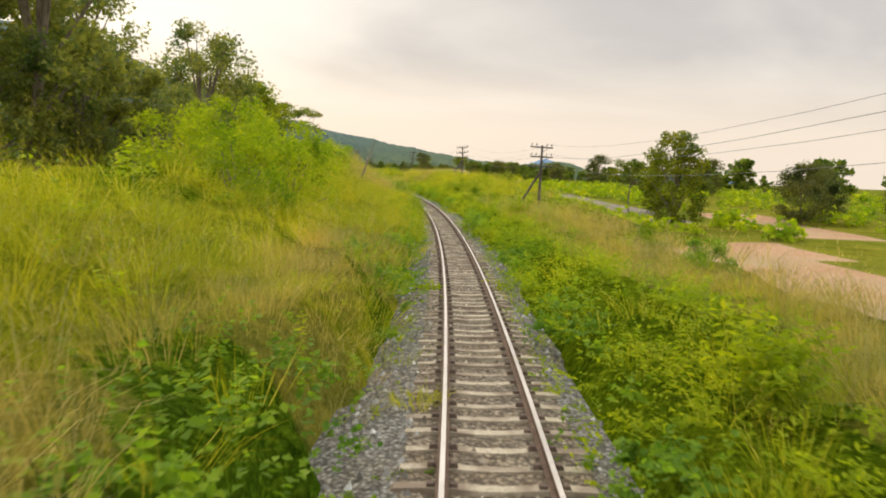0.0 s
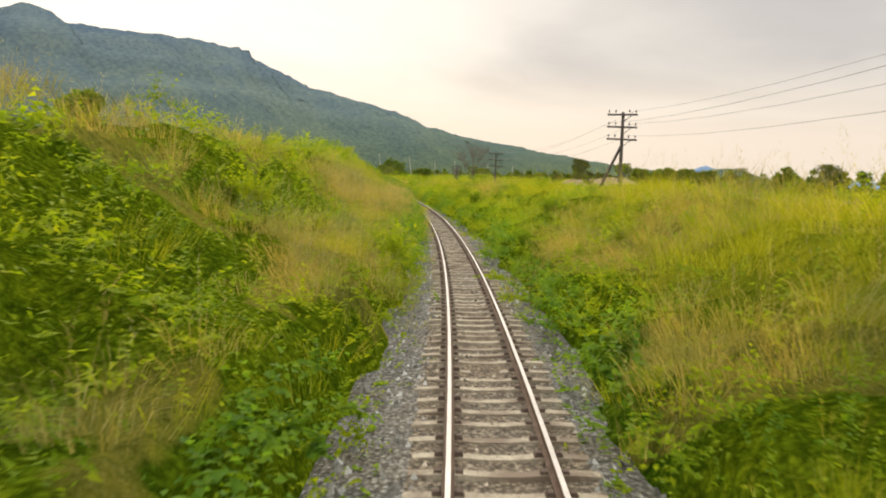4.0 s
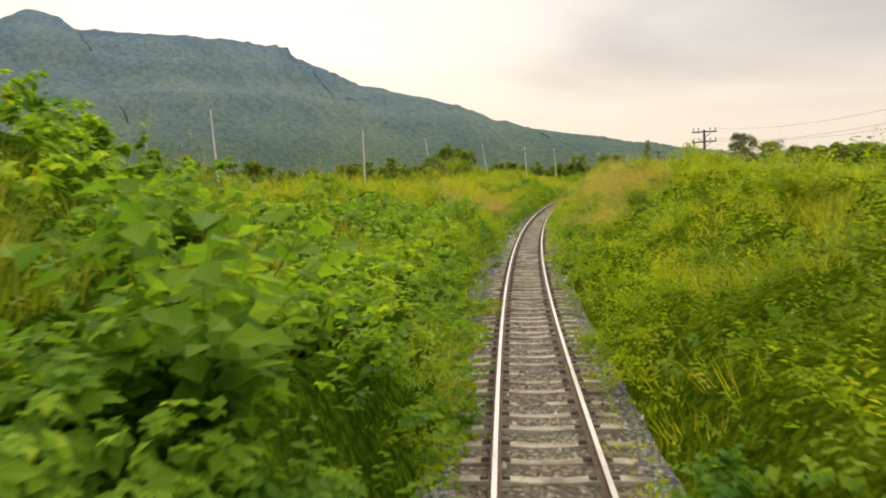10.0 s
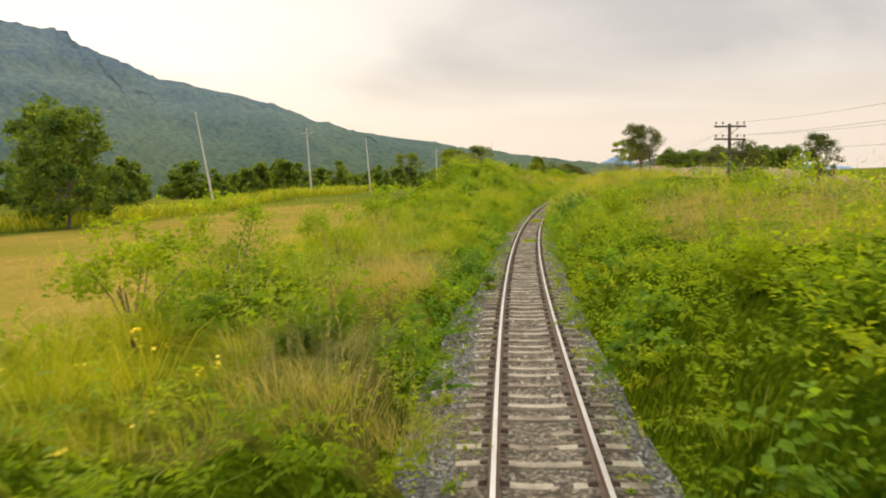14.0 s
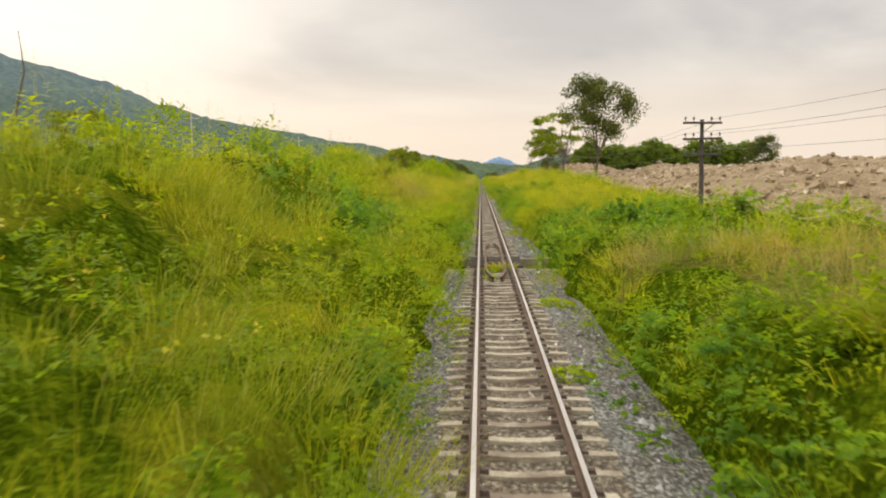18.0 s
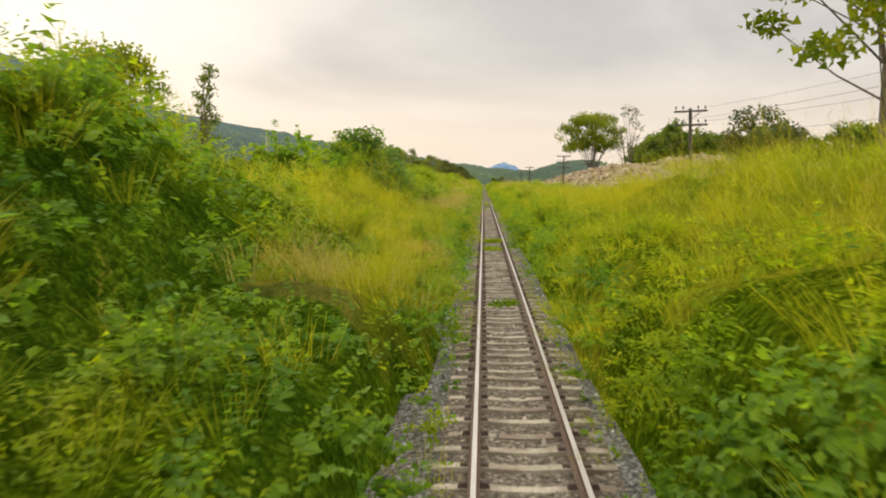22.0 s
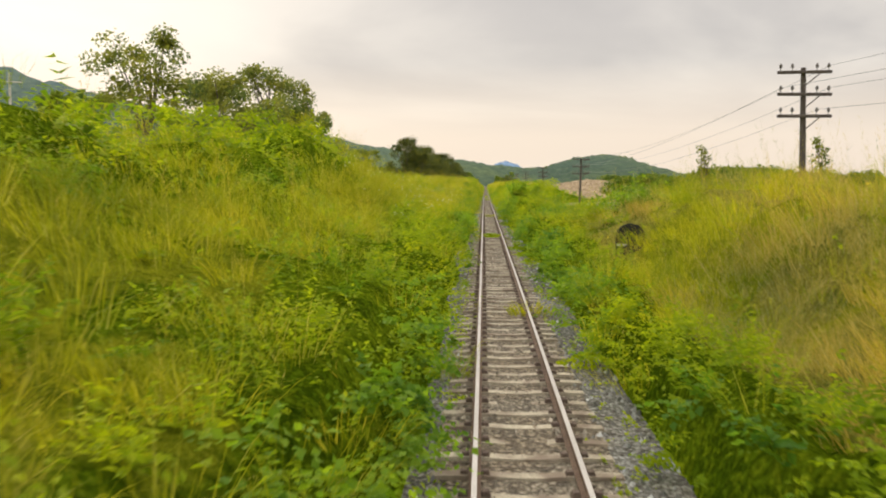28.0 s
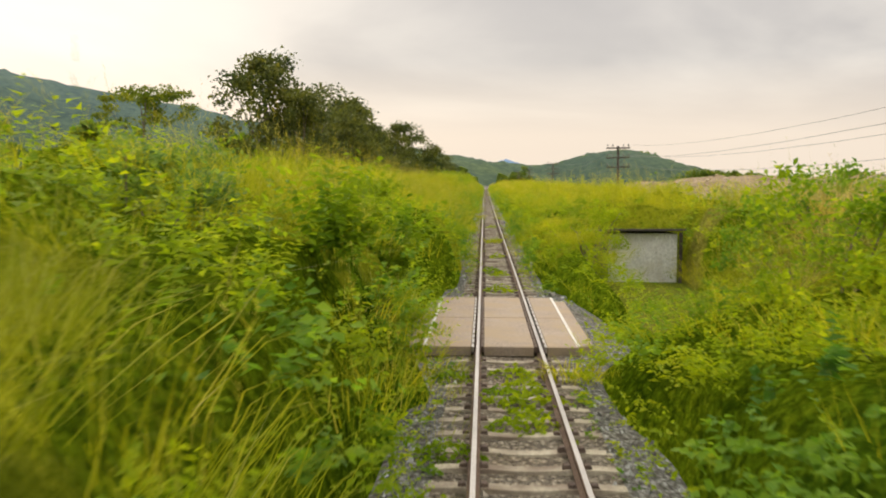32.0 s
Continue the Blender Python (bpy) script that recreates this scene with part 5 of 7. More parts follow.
ring = [base + np.stack([np.cos(ang + q) * r * g, np.sin(ang + q) * r * g, -0.3 * r], -1) for q, g in ((0, 1.0), (1.5, 0.8), (3.0, 1.1), (4.6, 0.9))]
tip = base + np.stack([rng.normal(0, 0.3, n) * r, rng.normal(0, 0.3, n) * r, r * rng.uniform(0.6, 1.1, n)], -1)
sv = np.stack(ring + [tip], 1).reshape(-1, 3)
o = 5 * np.arange(n)[:, None]
sf = np.concatenate([o + [0, 1, 4], o + [1, 2, 4], o + [2, 3, 4], o + [3, 0, 4]])
tagged(new("ballast_stones", quick_mesh("ballast_stones", sv, sf, [M_STONE, M_STONE_IN], np.tile((np.abs(uu) < 0.82) & ~((ss > 103) & (ss < 128)), 4).astype(int))), "loose grey ballast stones lying on the bed", "stones", kind="stuff")

# concrete sleepers, thicker at the rail seats and dished in the middle
SLEEP_U = [-1.0, -0.96, -0.70, -0.40, -0.15, 0.15, 0.40, 0.70, 0.96, 1.0]
SLEEP_T = [-0.19, -0.150, -0.138, -0.142, -0.160, -0.160, -0.142, -0.138, -0.150, -0.19]


def sleeper_shape():
    v, f = [], []
    for uq, tq in zip(SLEEP_U, SLEEP_T):
        v += [(uq, -0.125, -0.30), (uq, -0.085, tq), (uq, 0.085, tq), (uq, 0.125, -0.30)]
    for i in range(len(SLEEP_U) - 1):
        q = 4 * i
        f += [(q, q + 4, q + 5, q + 1), (q + 1, q + 5, q + 6, q + 2), (q + 2, q + 6, q + 7, q + 3)]
    e = 4 * (len(SLEEP_U) - 1)
    f += [(0, 1, 2, 3), (e + 3, e + 2, e + 1, e)]
    return np.array(v, float), np.array(f)


SL_V, SL_F = sleeper_shape()
CROSSING = (1121.9, 1128.6)
positions = [q for q in np.arange(S0, 1500, 0.606) if not (CULVERT[0] < q < CULVERT[1]) and not (CROSSING[0] - 0.2 < q < CROSSING[1] + 0.2)]
PIECE_FROM, PIECE_TO = 540.0, 720.0
sl_mesh = quick_mesh("sleeper", SL_V, SL_F, [M_SLEEPER])
rest = []
for q in positions:
    jit = 0.03 * math.sin(q * 12.9)
    if PIECE_FROM < q < PIECE_TO:
        ob = mesh_part("sleeper", sl_mesh, railway)
        c = CANT * float(np.interp(q, _s, _k))
        ob.matrix_basis = spot(q, jit, 0.012 * math.sin(q * 7.1), 0.6 * math.sin(q * 3.3)) @ pose(0, 0, 0, 0, -math.degrees(c), 0)
    else:
        rest.append((q, jit, 0.012 * math.sin(q * 7.1)))
R = np.array(rest)
k = len(SL_V)
v = at((R[:, :1] + SL_V[None, :, 1]).ravel(), (R[:, 1:2] + SL_V[None, :, 0]).ravel(), (R[:, 2:] + SL_V[None, :, 2]).ravel(), canted=True)
f = (SL_F[None] + k * np.arange(len(R))[:, None, None]).reshape(-1, 4)
tagged(mesh_part("more_sleepers", quick_mesh("more_sleepers", v, f, [M_SLEEPER]), railway, "weathered concrete sleepers half sunk in ballast"), kind="stuff")

# elastic clips and pads beside both rails
cu = np.array([-0.64, -0.425, 0.425, 0.64])
q = np.array([a for a in positions if -10 < a < 1180])
CB = np.array([(-0.05, -0.06, -0.15), (0.05, -0.06, -0.15), (0.05, 0.06, -0.15), (-0.05, 0.06, -0.15), (-0.03, -0.045, -0.098), (0.03, -0.045, -0.098), (0.03, 0.045, -0.098), (-0.03, 0.045, -0.098)])
CF = np.array([(4, 5, 6, 7), (0, 1, 5, 4), (1, 2, 6, 5), (2, 3, 7, 6), (3, 0, 4, 7)])
QS, QU = [a.ravel() for a in np.meshgrid(q, cu, indexing="ij")]
v = at((QS[:, None] + CB[:, 1]).ravel(), (QU[:, None] + CB[:, 0]).ravel(), np.tile(CB[:, 2], len(QS)), canted=True)
f = (CF[None] + 8 * np.arange(len(QS))[:, None, None]).reshape(-1, 4)
tagged(mesh_part("rail_clips", quick_mesh("rail_clips", v, f, [M_CLIP]), railway, "rusted rail clips on the sleepers"), kind="stuff")


# ---- hills ----
def ridge(name, pts, front, back, mat, label, bumps, steps=420, rows=34, seed=20, foot=-2.0):
    """A wooded ridge through crest points (x, y, z), falling to the plain on both sides."""
    P = np.array(pts, float)
    d = np.concatenate([[0], np.cumsum(np.hypot(*np.diff(P[:, :2], axis=0).T))])
    t = np.linspace(0, d[-1], steps)
    C = np.stack([np.interp(t, d, P[:, i]) for i in range(3)], -1)
    tan = np.gradient(C[:, :2], axis=0)
    tan /= np.linalg.norm(tan, axis=1)[:, None]
    nor = np.stack([tan[:, 1], -tan[:, 0]], -1)
    r = np.linspace(-1, 1, rows)
    w = np.where(r < 0, r * back, r * front)
    prof = np.cos(np.clip(np.abs(r), 0, 1) * math.pi / 2) ** 1.25
    X = C[:, None, :2] + nor[:, None] * w[None, :, None]
    T, W = np.meshgrid(t, w, indexing="ij")
    big = (vnoise(T / 90, W / 70, seed) - 0.5) * 1.6
    Z = foot + (C[:, None, 2] - foot) * np.clip(prof[None] * (1 - 0.20 * np.abs(big) * np.sin(np.abs(r[None]) * math.pi)), 0, 1.0)
    Z = Z + bumps * (vnoise(T / (2.2 * bumps), W / (2.2 * bumps), seed + 1) + 0.6 * vnoise(T / (0.9 * bumps), W / (0.9 * bumps), seed + 2) - 0.6) * (prof[None] > 0.02)
    v = np.concatenate([X, Z[..., None]], -1).reshape(-1, 3)
    return tagged(new(name, quick_mesh(name, v, grid_faces(steps, rows), [mat], smooth=True)), label, "hill", kind="structure")


def crest_trees(name, pts, n, size, mat, label, seed, per=16):
    """Tree crowns standing along a far crest."""
    g = np.random.RandomState(seed)
    P = np.array(pts, float)
    d = np.concatenate([[0], np.cumsum(np.hypot(*np.diff(P[:, :2], axis=0).T))])
    t = g.uniform(0, d[-1], n)
    c = np.stack([np.interp(t, d, P[:, i]) for i in range(3)], -1)
    sz = size * g.uniform(0.5, 1.3, n)
    c[:, 2] += sz * g.uniform(-0.75, -0.2, n)
    p = np.repeat(c, per, 0) + np.clip(g.normal(size=(n * per, 3)), -1.2, 1.2) * np.repeat(sz, per)[:, None] * [0.42, 0.42, 0.27]
    v, f = leaf_quads(p, np.repeat(sz, per) * g.uniform(0.25, 0.6, n * per), 0.4, 0.8)
    tagged(new(name, quick_mesh(name, v, f, [mat])), label, "woodland", kind="stuff")


MOUNT = [(-1750, 700, 150), (-1255, 1063, 190), (-1080, 1170, 208), (-992, 1232, 240), (-971, 1262, 219), (-906, 1310, 214), (-873, 1480, 222), (-831, 1537, 218), (-763, 1570, 183), (-699, 1600, 150), (-646, 1660, 131), (-595, 1730, 107), (-539, 1800, 86), (-498, 1870, 78), (-424, 2000, 60), (-360, 2132, 48), (-254, 2285, 34), (-150, 2420, 22), (0, 2600, 14)]
ridge("wooded_mountain", MOUNT, 420, 500, M_MOUNT, "long forested mountain ridge with evening haze in its colour", 7.0, steps=620, rows=60)
crest_trees("mountain_crest_trees", MOUNT, 4200, 9.0, M_FAR, "tree crowns along the mountain crest", 31)
crest_trees("ridge_end_trees", MOUNT[11:], 900, 10.0, M_FAR, "tree crowns along the low end of the ridge", 33)
RIGHT_HILL = [(-150, 1985, 6), (-88, 1996, 16), (-54, 1998, 20), (-14, 2001, 31), (14, 2002, 35), (43, 2004, 32), (71, 2004, 20), (105, 2005, 12), (180, 2010, 5)]
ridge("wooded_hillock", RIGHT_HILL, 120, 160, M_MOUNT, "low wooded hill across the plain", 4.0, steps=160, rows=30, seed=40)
crest_trees("hillock_crest_trees", RIGHT_HILL, 420, 6.5, M_FAR, "tree crowns on the low hill", 32)
ridge("far_blue_hill", [(-420, 4760, 5), (-164, 4764, 52), (-116, 4766, 63), (-75, 4770, 84), (-37, 4773, 99), (-10, 4774, 88), (16, 4774, 82), (52, 4774, 58), (250, 4780, 20), (600, 4790, 40), (760, 4790, 30), (1000, 4800, 5)], 100, 110, M_BLUE, "distant hill on the horizon tinted blue for haze", 5.0, steps=200, rows=14, seed=50)


# ---- trees ----
def tree_meshes(height, spread, base, style, seed, clumps=34, per=46, leaf=0.3, mat=None, trunk_r=0.18, stems=1):
    """Trunk with limbs, and a crown of leaf clumps on the limb ends; foot at the origin."""
    g = np.random.RandomState(seed)
    bm, fine = bmesh.new(), bmesh.new()
    forks = []
    for k in range(stems):
        a, tilt = g.uniform(0, 6.28), (0.05 if stems == 1 else 0.28)
        top = height * (0.80 if style in ("tall", "bare", "thin", "umbrella") else 0.62)
        pts = [(0.15 * k, 0, -0.3)]
        for i in range(1, 6):
            q = i / 5
            pts.append((math.cos(a) * tilt * top * q ** 1.3 + g.normal(0, 0.06 * height / 8), math.sin(a) * tilt * top * q ** 1.3 + g.normal(0, 0.06 * height / 8), top * q))
        tube(bm, pts, [trunk_r * (1.25 - 0.95 * i / 5) for i in range(6)], 7)
        forks.append(pts)
    ends = []
    for c in range(clumps):
        a, rr = g.uniform(0, 6.28), math.sqrt(g.uniform(0.03, 1.0))
        if style == "umbrella":
            z = height * (base + (1 - base) * min(1.0, max(0.0, g.choice([0.3, 0.65, 0.95], p=[0.22, 0.36, 0.42]) + g.normal(0, 0.13)))) * (1 - 0.10 * rr * rr)
        elif style == "tall":
            z = height * g.uniform(base, 1.0)
            rr *= math.sin(math.pi * min(1.0, 0.15 + 0.80 * (z / height - base) / (1 - base))) ** 0.6
        elif style == "thin":
            z = height * (base + (1 - base) * (c + 1) / clumps)
            rr *= 1.25 - 0.9 * (c + 1) / clumps
        else:
            e = g.uniform(-0.75, 1.0)
            z = height * (base + (1 - base) * (0.45 + 0.55 * e))
            rr *= math.sqrt(max(0.05, 1 - e * e * 0.9))
        ends.append(Vector((math.cos(a) * rr * spread / 2, math.sin(a) * rr * spread / 2, z)))
    pts_all = []
    for i, e in enumerate(ends):
        pts = forks[i % stems]
        j = max(1, min(4, int(5 * (e.z / height) * (0.62 if style != "umbrella" else g.uniform(0.65, 1.0)))))
        st = Vector(pts[j])
        if i % (1 if style == "bare" else (3 if style == "umbrella" else (4 if mat is not M_FAR else 9))) == 0 or style == "thin":
            mid = st.lerp(e, 0.5) + Vector((g.normal(0, 0.12), g.normal(0, 0.12), (e - st).length * {"umbrella": -0.04, "bare": 0.17}.get(style, 0.10)))
            w = trunk_r * {"bare": 0.19, "umbrella": 0.34}.get(style, 0.45)
            tube(bm, [st, mid, e], [w, w * 0.6, 0.02], 5)
            if style == "bare":
                for k in range(9):
                    f0 = mid.lerp(e, g.uniform(0.0, 0.95))
                    d = Vector((g.normal(), g.normal(), abs(g.normal()) + 0.5)).normalized()
                    e2 = f0 + d * g.uniform(0.6, 1.6)
                    tube(fine, [f0, f0.lerp(e2, 0.5) + Vector((0, 0, 0.1)), e2], [0.020, 0.014, 0.006], 4)
                    for _ in range(3):
                        f1 = f0.lerp(e2, g.uniform(0.4, 1.0))
                        tube(fine, [f1, f1 + Vector((g.normal(0, 0.35), g.normal(0, 0.35), g.uniform(0.1, 0.6)))], [0.013, 0.006], 3)
        pts_all.append(e)
    me = bpy.data.meshes.new("trunk")
    bm.to_mesh(me)
    bm.free()
    me.materials.append(M_BARK)
    if not per:
        tw = bpy.data.meshes.new("twigs")
        fine.to_mesh(tw)
        fine.free()
        tw.materials.append(M_BARK)
        return me, tw
    fine.free()
    E = np.array([tuple(p) for p in pts_all])
    n = len(E)
    rad = g.uniform(0.55, 1.1, n) * spread * (0.24 if style == "thin" else 0.15 if style in ("umbrella", "tall") else (0.165 if clumps < 90 else 0.105))
    d = g.normal(size=(n, per, 3))
    d /= np.linalg.norm(d, axis=-1)[..., None]
    d *= (rad[:, None] * g.uniform(0.35, 1.1, (n, per)))[..., None] * np.array([1.0, 1.0, 0.45 if style == "umbrella" else 0.75])
    p = (E[:, None] + d).reshape(-1, 3)
    if mat in (M_BUSH, M_DARK, M_BROAD):
        v, f = leaf_quads(p, 1.15 * leaf * g.uniform(0.7, 1.4, len(p)), 0.5, 0.55)
    else:
        v, f = leaf_tris(p, leaf * g.uniform(0.7, 1.5, len(p)), 0.3, 0.8)
    return me, quick_mesh("crown", v, f, [mat or M_TREE])


def make_tree(name, meshes, s, u, z, label, category="tree", group="", turn=0.0, scale=1.0):
    t = thing(name, spot(s, u, z, turn) @ Matrix.Scale(scale, 4), label, category, group)
    mesh_part("trunk", meshes[0], t)
    if meshes[1]:
        c = mesh_part(meshes[1].name.split(".")[0], meshes[1], t)
        if meshes[1].name.startswith("twigs"):
            tagged(c, kind="stuff")
    return t


ROUND = [tree_meshes(10, 8.5, 0.22, "round", q, 64, 130, 0.23, M_MID) for q in (1, 2, 3)]
OPEN = [tree_meshes(10, 7, 0.3, "tall", q, 58, 110, 0.165, M_LACE) for q in (4, 5)]
DUSKY = [tree_meshes(10, 8.5, 0.14, "round", q, 64, 120, 0.24, M_DUSK) for q in (34, 35)]
UMB = [tree_meshes(10, 8, 0.6, "umbrella", q, 30, 130, 0.2, trunk_r=0.14) for q in (6, 7)]
BUSHY = [tree_meshes(5, 5.5, 0.06, "round", q, 40, 105, 0.15, M_BUSH, 0.08, 3) for q in (8, 9, 10)]
THIN = [tree_meshes(9, 2.2, 0.35, "thin", q, 26, 34, 0.17, trunk_r=0.09) for q in (11, 12)]
FAR_ROUND = [tree_meshes(9, 9, 0.1, "round", q, 24, 44, 0.8, M_FAR, 0.2) for q in (13, 14, 15)]
SPREAD = tree_meshes(19, 18, 0.55, "round", 16, 100, 120, 0.34, M_MID, 0.22, 4)
WOOD = [tree_meshes(13, 11, 0.05, "round", q, 48, 90, 0.46, M_FAR, 0.2) for q in (24, 25, 26)]
TALL = tree_meshes(17, 13, 0.48, "tall", 17, 62, 230, 0.23, M_DUSK, 0.2)
FLAT = tree_meshes(14, 10, 0.36, "umbrella", 18, 34, 100, 0.3, M_MID, 0.18, 2)
GREY = tree_meshes(20, 7.5, 0.5, "tall", 19, 40, 26, 0.26, M_DUSK, 0.2, 2)
BARE = tree_meshes(10.5, 11.0, 0.5, "bare", 20, 30, 0, 0.1, None, 0.13, 1)
GLOBE = tree_meshes(17, 11.5, 0.10, "round", 21, 88, 190, 0.40, M_TREE, 0.3)
DARKB = [tree_meshes(4, 4.6, 0.04, "round", q, 38, 95, 0.155, M_DARK, 0.06, 3) for q in (22, 23)]

make_tree("bare_tree", BARE, 325, 15.7, 0.2, "leafless grey tree with fine twigs among scrub", turn=40)
make_tree("tall_tree", TALL, 751, 17.8, 0.6, "tall dark green tree with drooping crown above grass bank")
make_tree("umbrella_tree", FLAT, 786, 15.2, 0.8, "light green tree with layered open branches", turn=70)
make_tree("spreading_tree", SPREAD, 976, 26.5, 0.3, "wide spreading green tree with several stems beside rock heap")
make_tree("grey_tree", GREY, 959, 32.6, 0.2, "thin grey tree with sparse leaves behind rocks", turn=20)
make_tree("globe_tree", GLOBE, 1155, -40.7, 1.2, "large round-crowned green tree standing in grass")

# s, u, foot, top, kind
def plant(rows, pool, height, name, label, group, category="tree"):
    for i, (s, u, z, top) in enumerate(rows):
        make_tree(name, pool[i % len(pool)], s, u, z, label, category, group, turn=(s * 37) % 360, scale=(top - z) / height)


plant([(40, -18.5, 1.5, 16.0), (46, -24, 1.5, 15), (66, -17, 1.5, 12.4), (52, -20.5, 1.5, 12.5), (82, -19, 1.6, 13), (1030, -16.5, 1.4, 11.0), (1024, -23.2, 1.4, 12.9)], OPEN, 10, "tree", "tall dark tree with loose ragged crown on slope", "tall ragged trees")
plant([(1185, -19.6, 1.3, 13.2), (1197, -16.4, 1.3, 11.8), (1213, -17, 1.3, 12.0), (1232, -19, 1.3, 12.6), (1250, -14, 1.3, 11.5), (1275, -13, 1.3, 11.0), (1310, -12, 1.2, 10.0), (1350, -11, 1.2, 9.5), (1181, -15.5, 1.3, 9.6), (1190, -13.5, 1.3, 8.8), (1203, -13, 1.3, 8.6), (1222, -12.5, 1.3, 8.6)], DUSKY, 10, "tree", "dark green rounded tree above the grass bank", "dark trees along the bank")
PLAIN = [tree_meshes(8, 5.6, 0.10, "tall", 33, 64, 130, 0.17, M_TREE)]
plant([(73.5, 20.6, -1.5, 6.7), (89, 24.5, -0.9, 4.9)], PLAIN, 8, "tree", "dark bushy tree leafy almost to the ground", "dark bushy trees")
plant([(55, -23, 1.5, 10.5), (94, -17, 1.6, 10.8), (634, -21, 1.2, 8.6), (789, -17, 1.2, 8.4), (745, -29, 1.2, 7.8), (737, -11, 1.0, 4.9), (743, -12, 1.0, 5.4), (822, -11, 1.0, 6.2), (838, -11.5, 1.0, 6.0), (856, -12, 1.0, 5.2)], ROUND, 10, "tree", "dense rounded green tree behind the verge", "rounded trees")
plant([(126, -14.7, 1.6, 11.4), (115, -19, 1.6, 11.5), (1184, -30, 1.2, 11.2), (712, -46, 1.2, 11.0), (731, -10.5, 1.0, 6.2), (89, 21.4, -0.8, 4.8)], UMB, 10, "umbrella_tree", "slender tree with flat layered crown", "flat-topped trees")
plant([(801, -16.2, 1.2, 9.4), (1031, -13.7, 1.4, 10.2), (441, 9.5, 0.3, 6.4), (446, -13.5, 1.2, 6.6), (868, -13, 1.2, 7.0), (874, -12, 1.2, 7.2), (998, 12, 0.2, 4.4), (1001, 8.5, 0.2, 4.2)], THIN, 9, "sapling", "thin young tree with sparse feathery leaves", "saplings")
plant([(82, 36, -1.5, 4.6), (86, 40, -1.5, 4.2), (150, 58, -0.2, 6.5), (130, 66, -0.3, 6.0), (114.5, 12.2, 0.1, 4.2), (605, 26, 0.3, 6.8), (624, 40, 0.3, 8.0), (668, 30, 0.3, 7.6), (794, 57, 0.2, 10.0), (798, 14, 1.0, 6.4), (227, 70, 0.2, 8.5), (215, 85, 0.2, 8.0), (185, 60, 0.2, 6.0), (64, 44, -1.5, 3.8), (90, 52, -1.2, 4.2), (80, 70, -1.2, 5.5), (105, 85, -0.8, 6.5), (310, 88, 0.2, 7.0), (330, 95, 0.2, 7.5), (345, 80, 0.2, 6.5)], DUSKY, 10, "tree", "small rounded green tree on the open plain", "trees on the plain")
plant([(299, -12.5, 1.4, 8.0), (322, -12, 1.4, 7.0), (312, -14, 1.4, 6.5), (35, -9, 1.0, 5.2), (30, -7.5, 0.8, 4.8), (25.5, -6.4, 0.6, 3.9), (29, -5.7, 0.5, 3.6), (33, -6.2, 0.6, 4.3), (27, -8.6, 0.9, 4.4), (716, -7.4, 0.8, 4.4), (723, -6.8, 0.8, 4.6), (730, -6.4, 0.8, 4.7), (735, -8, 0.9, 5.2), (737.5, -5.9, 0.7, 4.5)] + [(742, -6.8, 0.8, 5.0), (748, -6.2, 0.8, 4.6), (700, -7.8, 0.8, 3.7), (706, -8.4, 0.8, 3.9), (72, -9.5, 1.2, 4.6), (106, -9, 1.4, 6.0), (128, -8, 1.4, 6.0)] + [(134, -10, 1.4, 5.6), (224, -9, 1.5, 6.2), (236, -10, 1.5, 6.4), (252, -10, 1.6, 6.2), (262, -9, 1.6, 5.6), (288, -9, 1.5, 6.2), (340, -9, 1.2, 5.4), (403, -9, 0.9, 3.8), (418, -8.5, 0.8, 4.6), (455, -8, 0.6, 3.8), (484, -5.6, 0.0, 2.4), (490, -6.2, 0.0, 2.6)] + [(497, -5.4, 0.0, 2.2), (508, -6, 0.0, 2.4), (519, -5.6, 0.0, 2.2), (596, -10, 1.0, 5.6), (604, -9, 1.0, 5.4), (630, -8, 1.0, 4.3), (660, -8, 1.0, 4.5), (668, -9.5, 1.0, 4.8), (745, -9, 1.0, 4.8), (752, -10, 1.0, 4.8), (766, -8.5, 1.0, 4.8), (800, -7.6, 0.8, 5.0), (845, -9, 1.0, 4.8), (858, -9.5, 1.0, 5.0), (884, -9, 1.0, 4.8), (992, -9, 1.0, 5.0), (1000, -9, 1.0, 5.6), (1010, -10, 1.0, 5.6)], BUSHY, 5, "bush", "tall bright green bush rising from the bank", "tall bushes", "bush")
plant([(538, -37, 0.3, 9.6), (546, -43, 0.3, 10.8), (531, -42, 0.3, 8.0), ], WOOD, 13, "tree", "broad dark green tree clothed to the ground", "broad clothed trees")
plant([(24, 6.5, -0.4, 1.4), (225, 5.5, -0.1, 2.6), (243, 6.5, 0.0, 2.2), (320, 6, 0.0, 2.8), (370, 7, 0.1, 3.2), (400, 12, 0.2, 4.0), (412, 11, 0.2, 3.9), (452, 6, 0.0, 3.4), (470, 7, 0.0, 3.3), (492, 5.6, 0.0, 2.6), (500, 7, 0.0, 2.6), (526, 5, 0.0, 2.2), (597, 6, 0.0, 2.2), (618, 6, 0.0, 2.2), (626, 4.8, -0.2, 1.7), (700, 5, 0.0, 2.7), (706, 6.4, 0.0, 2.9), (842, 5, 0.0, 2.2)] + [(868, 6, 0.0, 2.6), (880, 7, 0.0, 2.8), (905, 6, 0.0, 2.6), (1018, 5.2, -0.2, 1.8), (1026, 3.8, -0.2, 2.0), (1043, 4.5, -0.2, 2.6), (1048, 5.5, -0.2, 2.6), (1129, 6.9, -0.3, 2.7), (1131, 9.4, -0.2, 3.6), (1135, 2.9, -0.3, 1.9)], DARKB + BUSHY, 4.4, "bush", "leafy green bush on the verge beside ballast", "verge bushes", "bush")

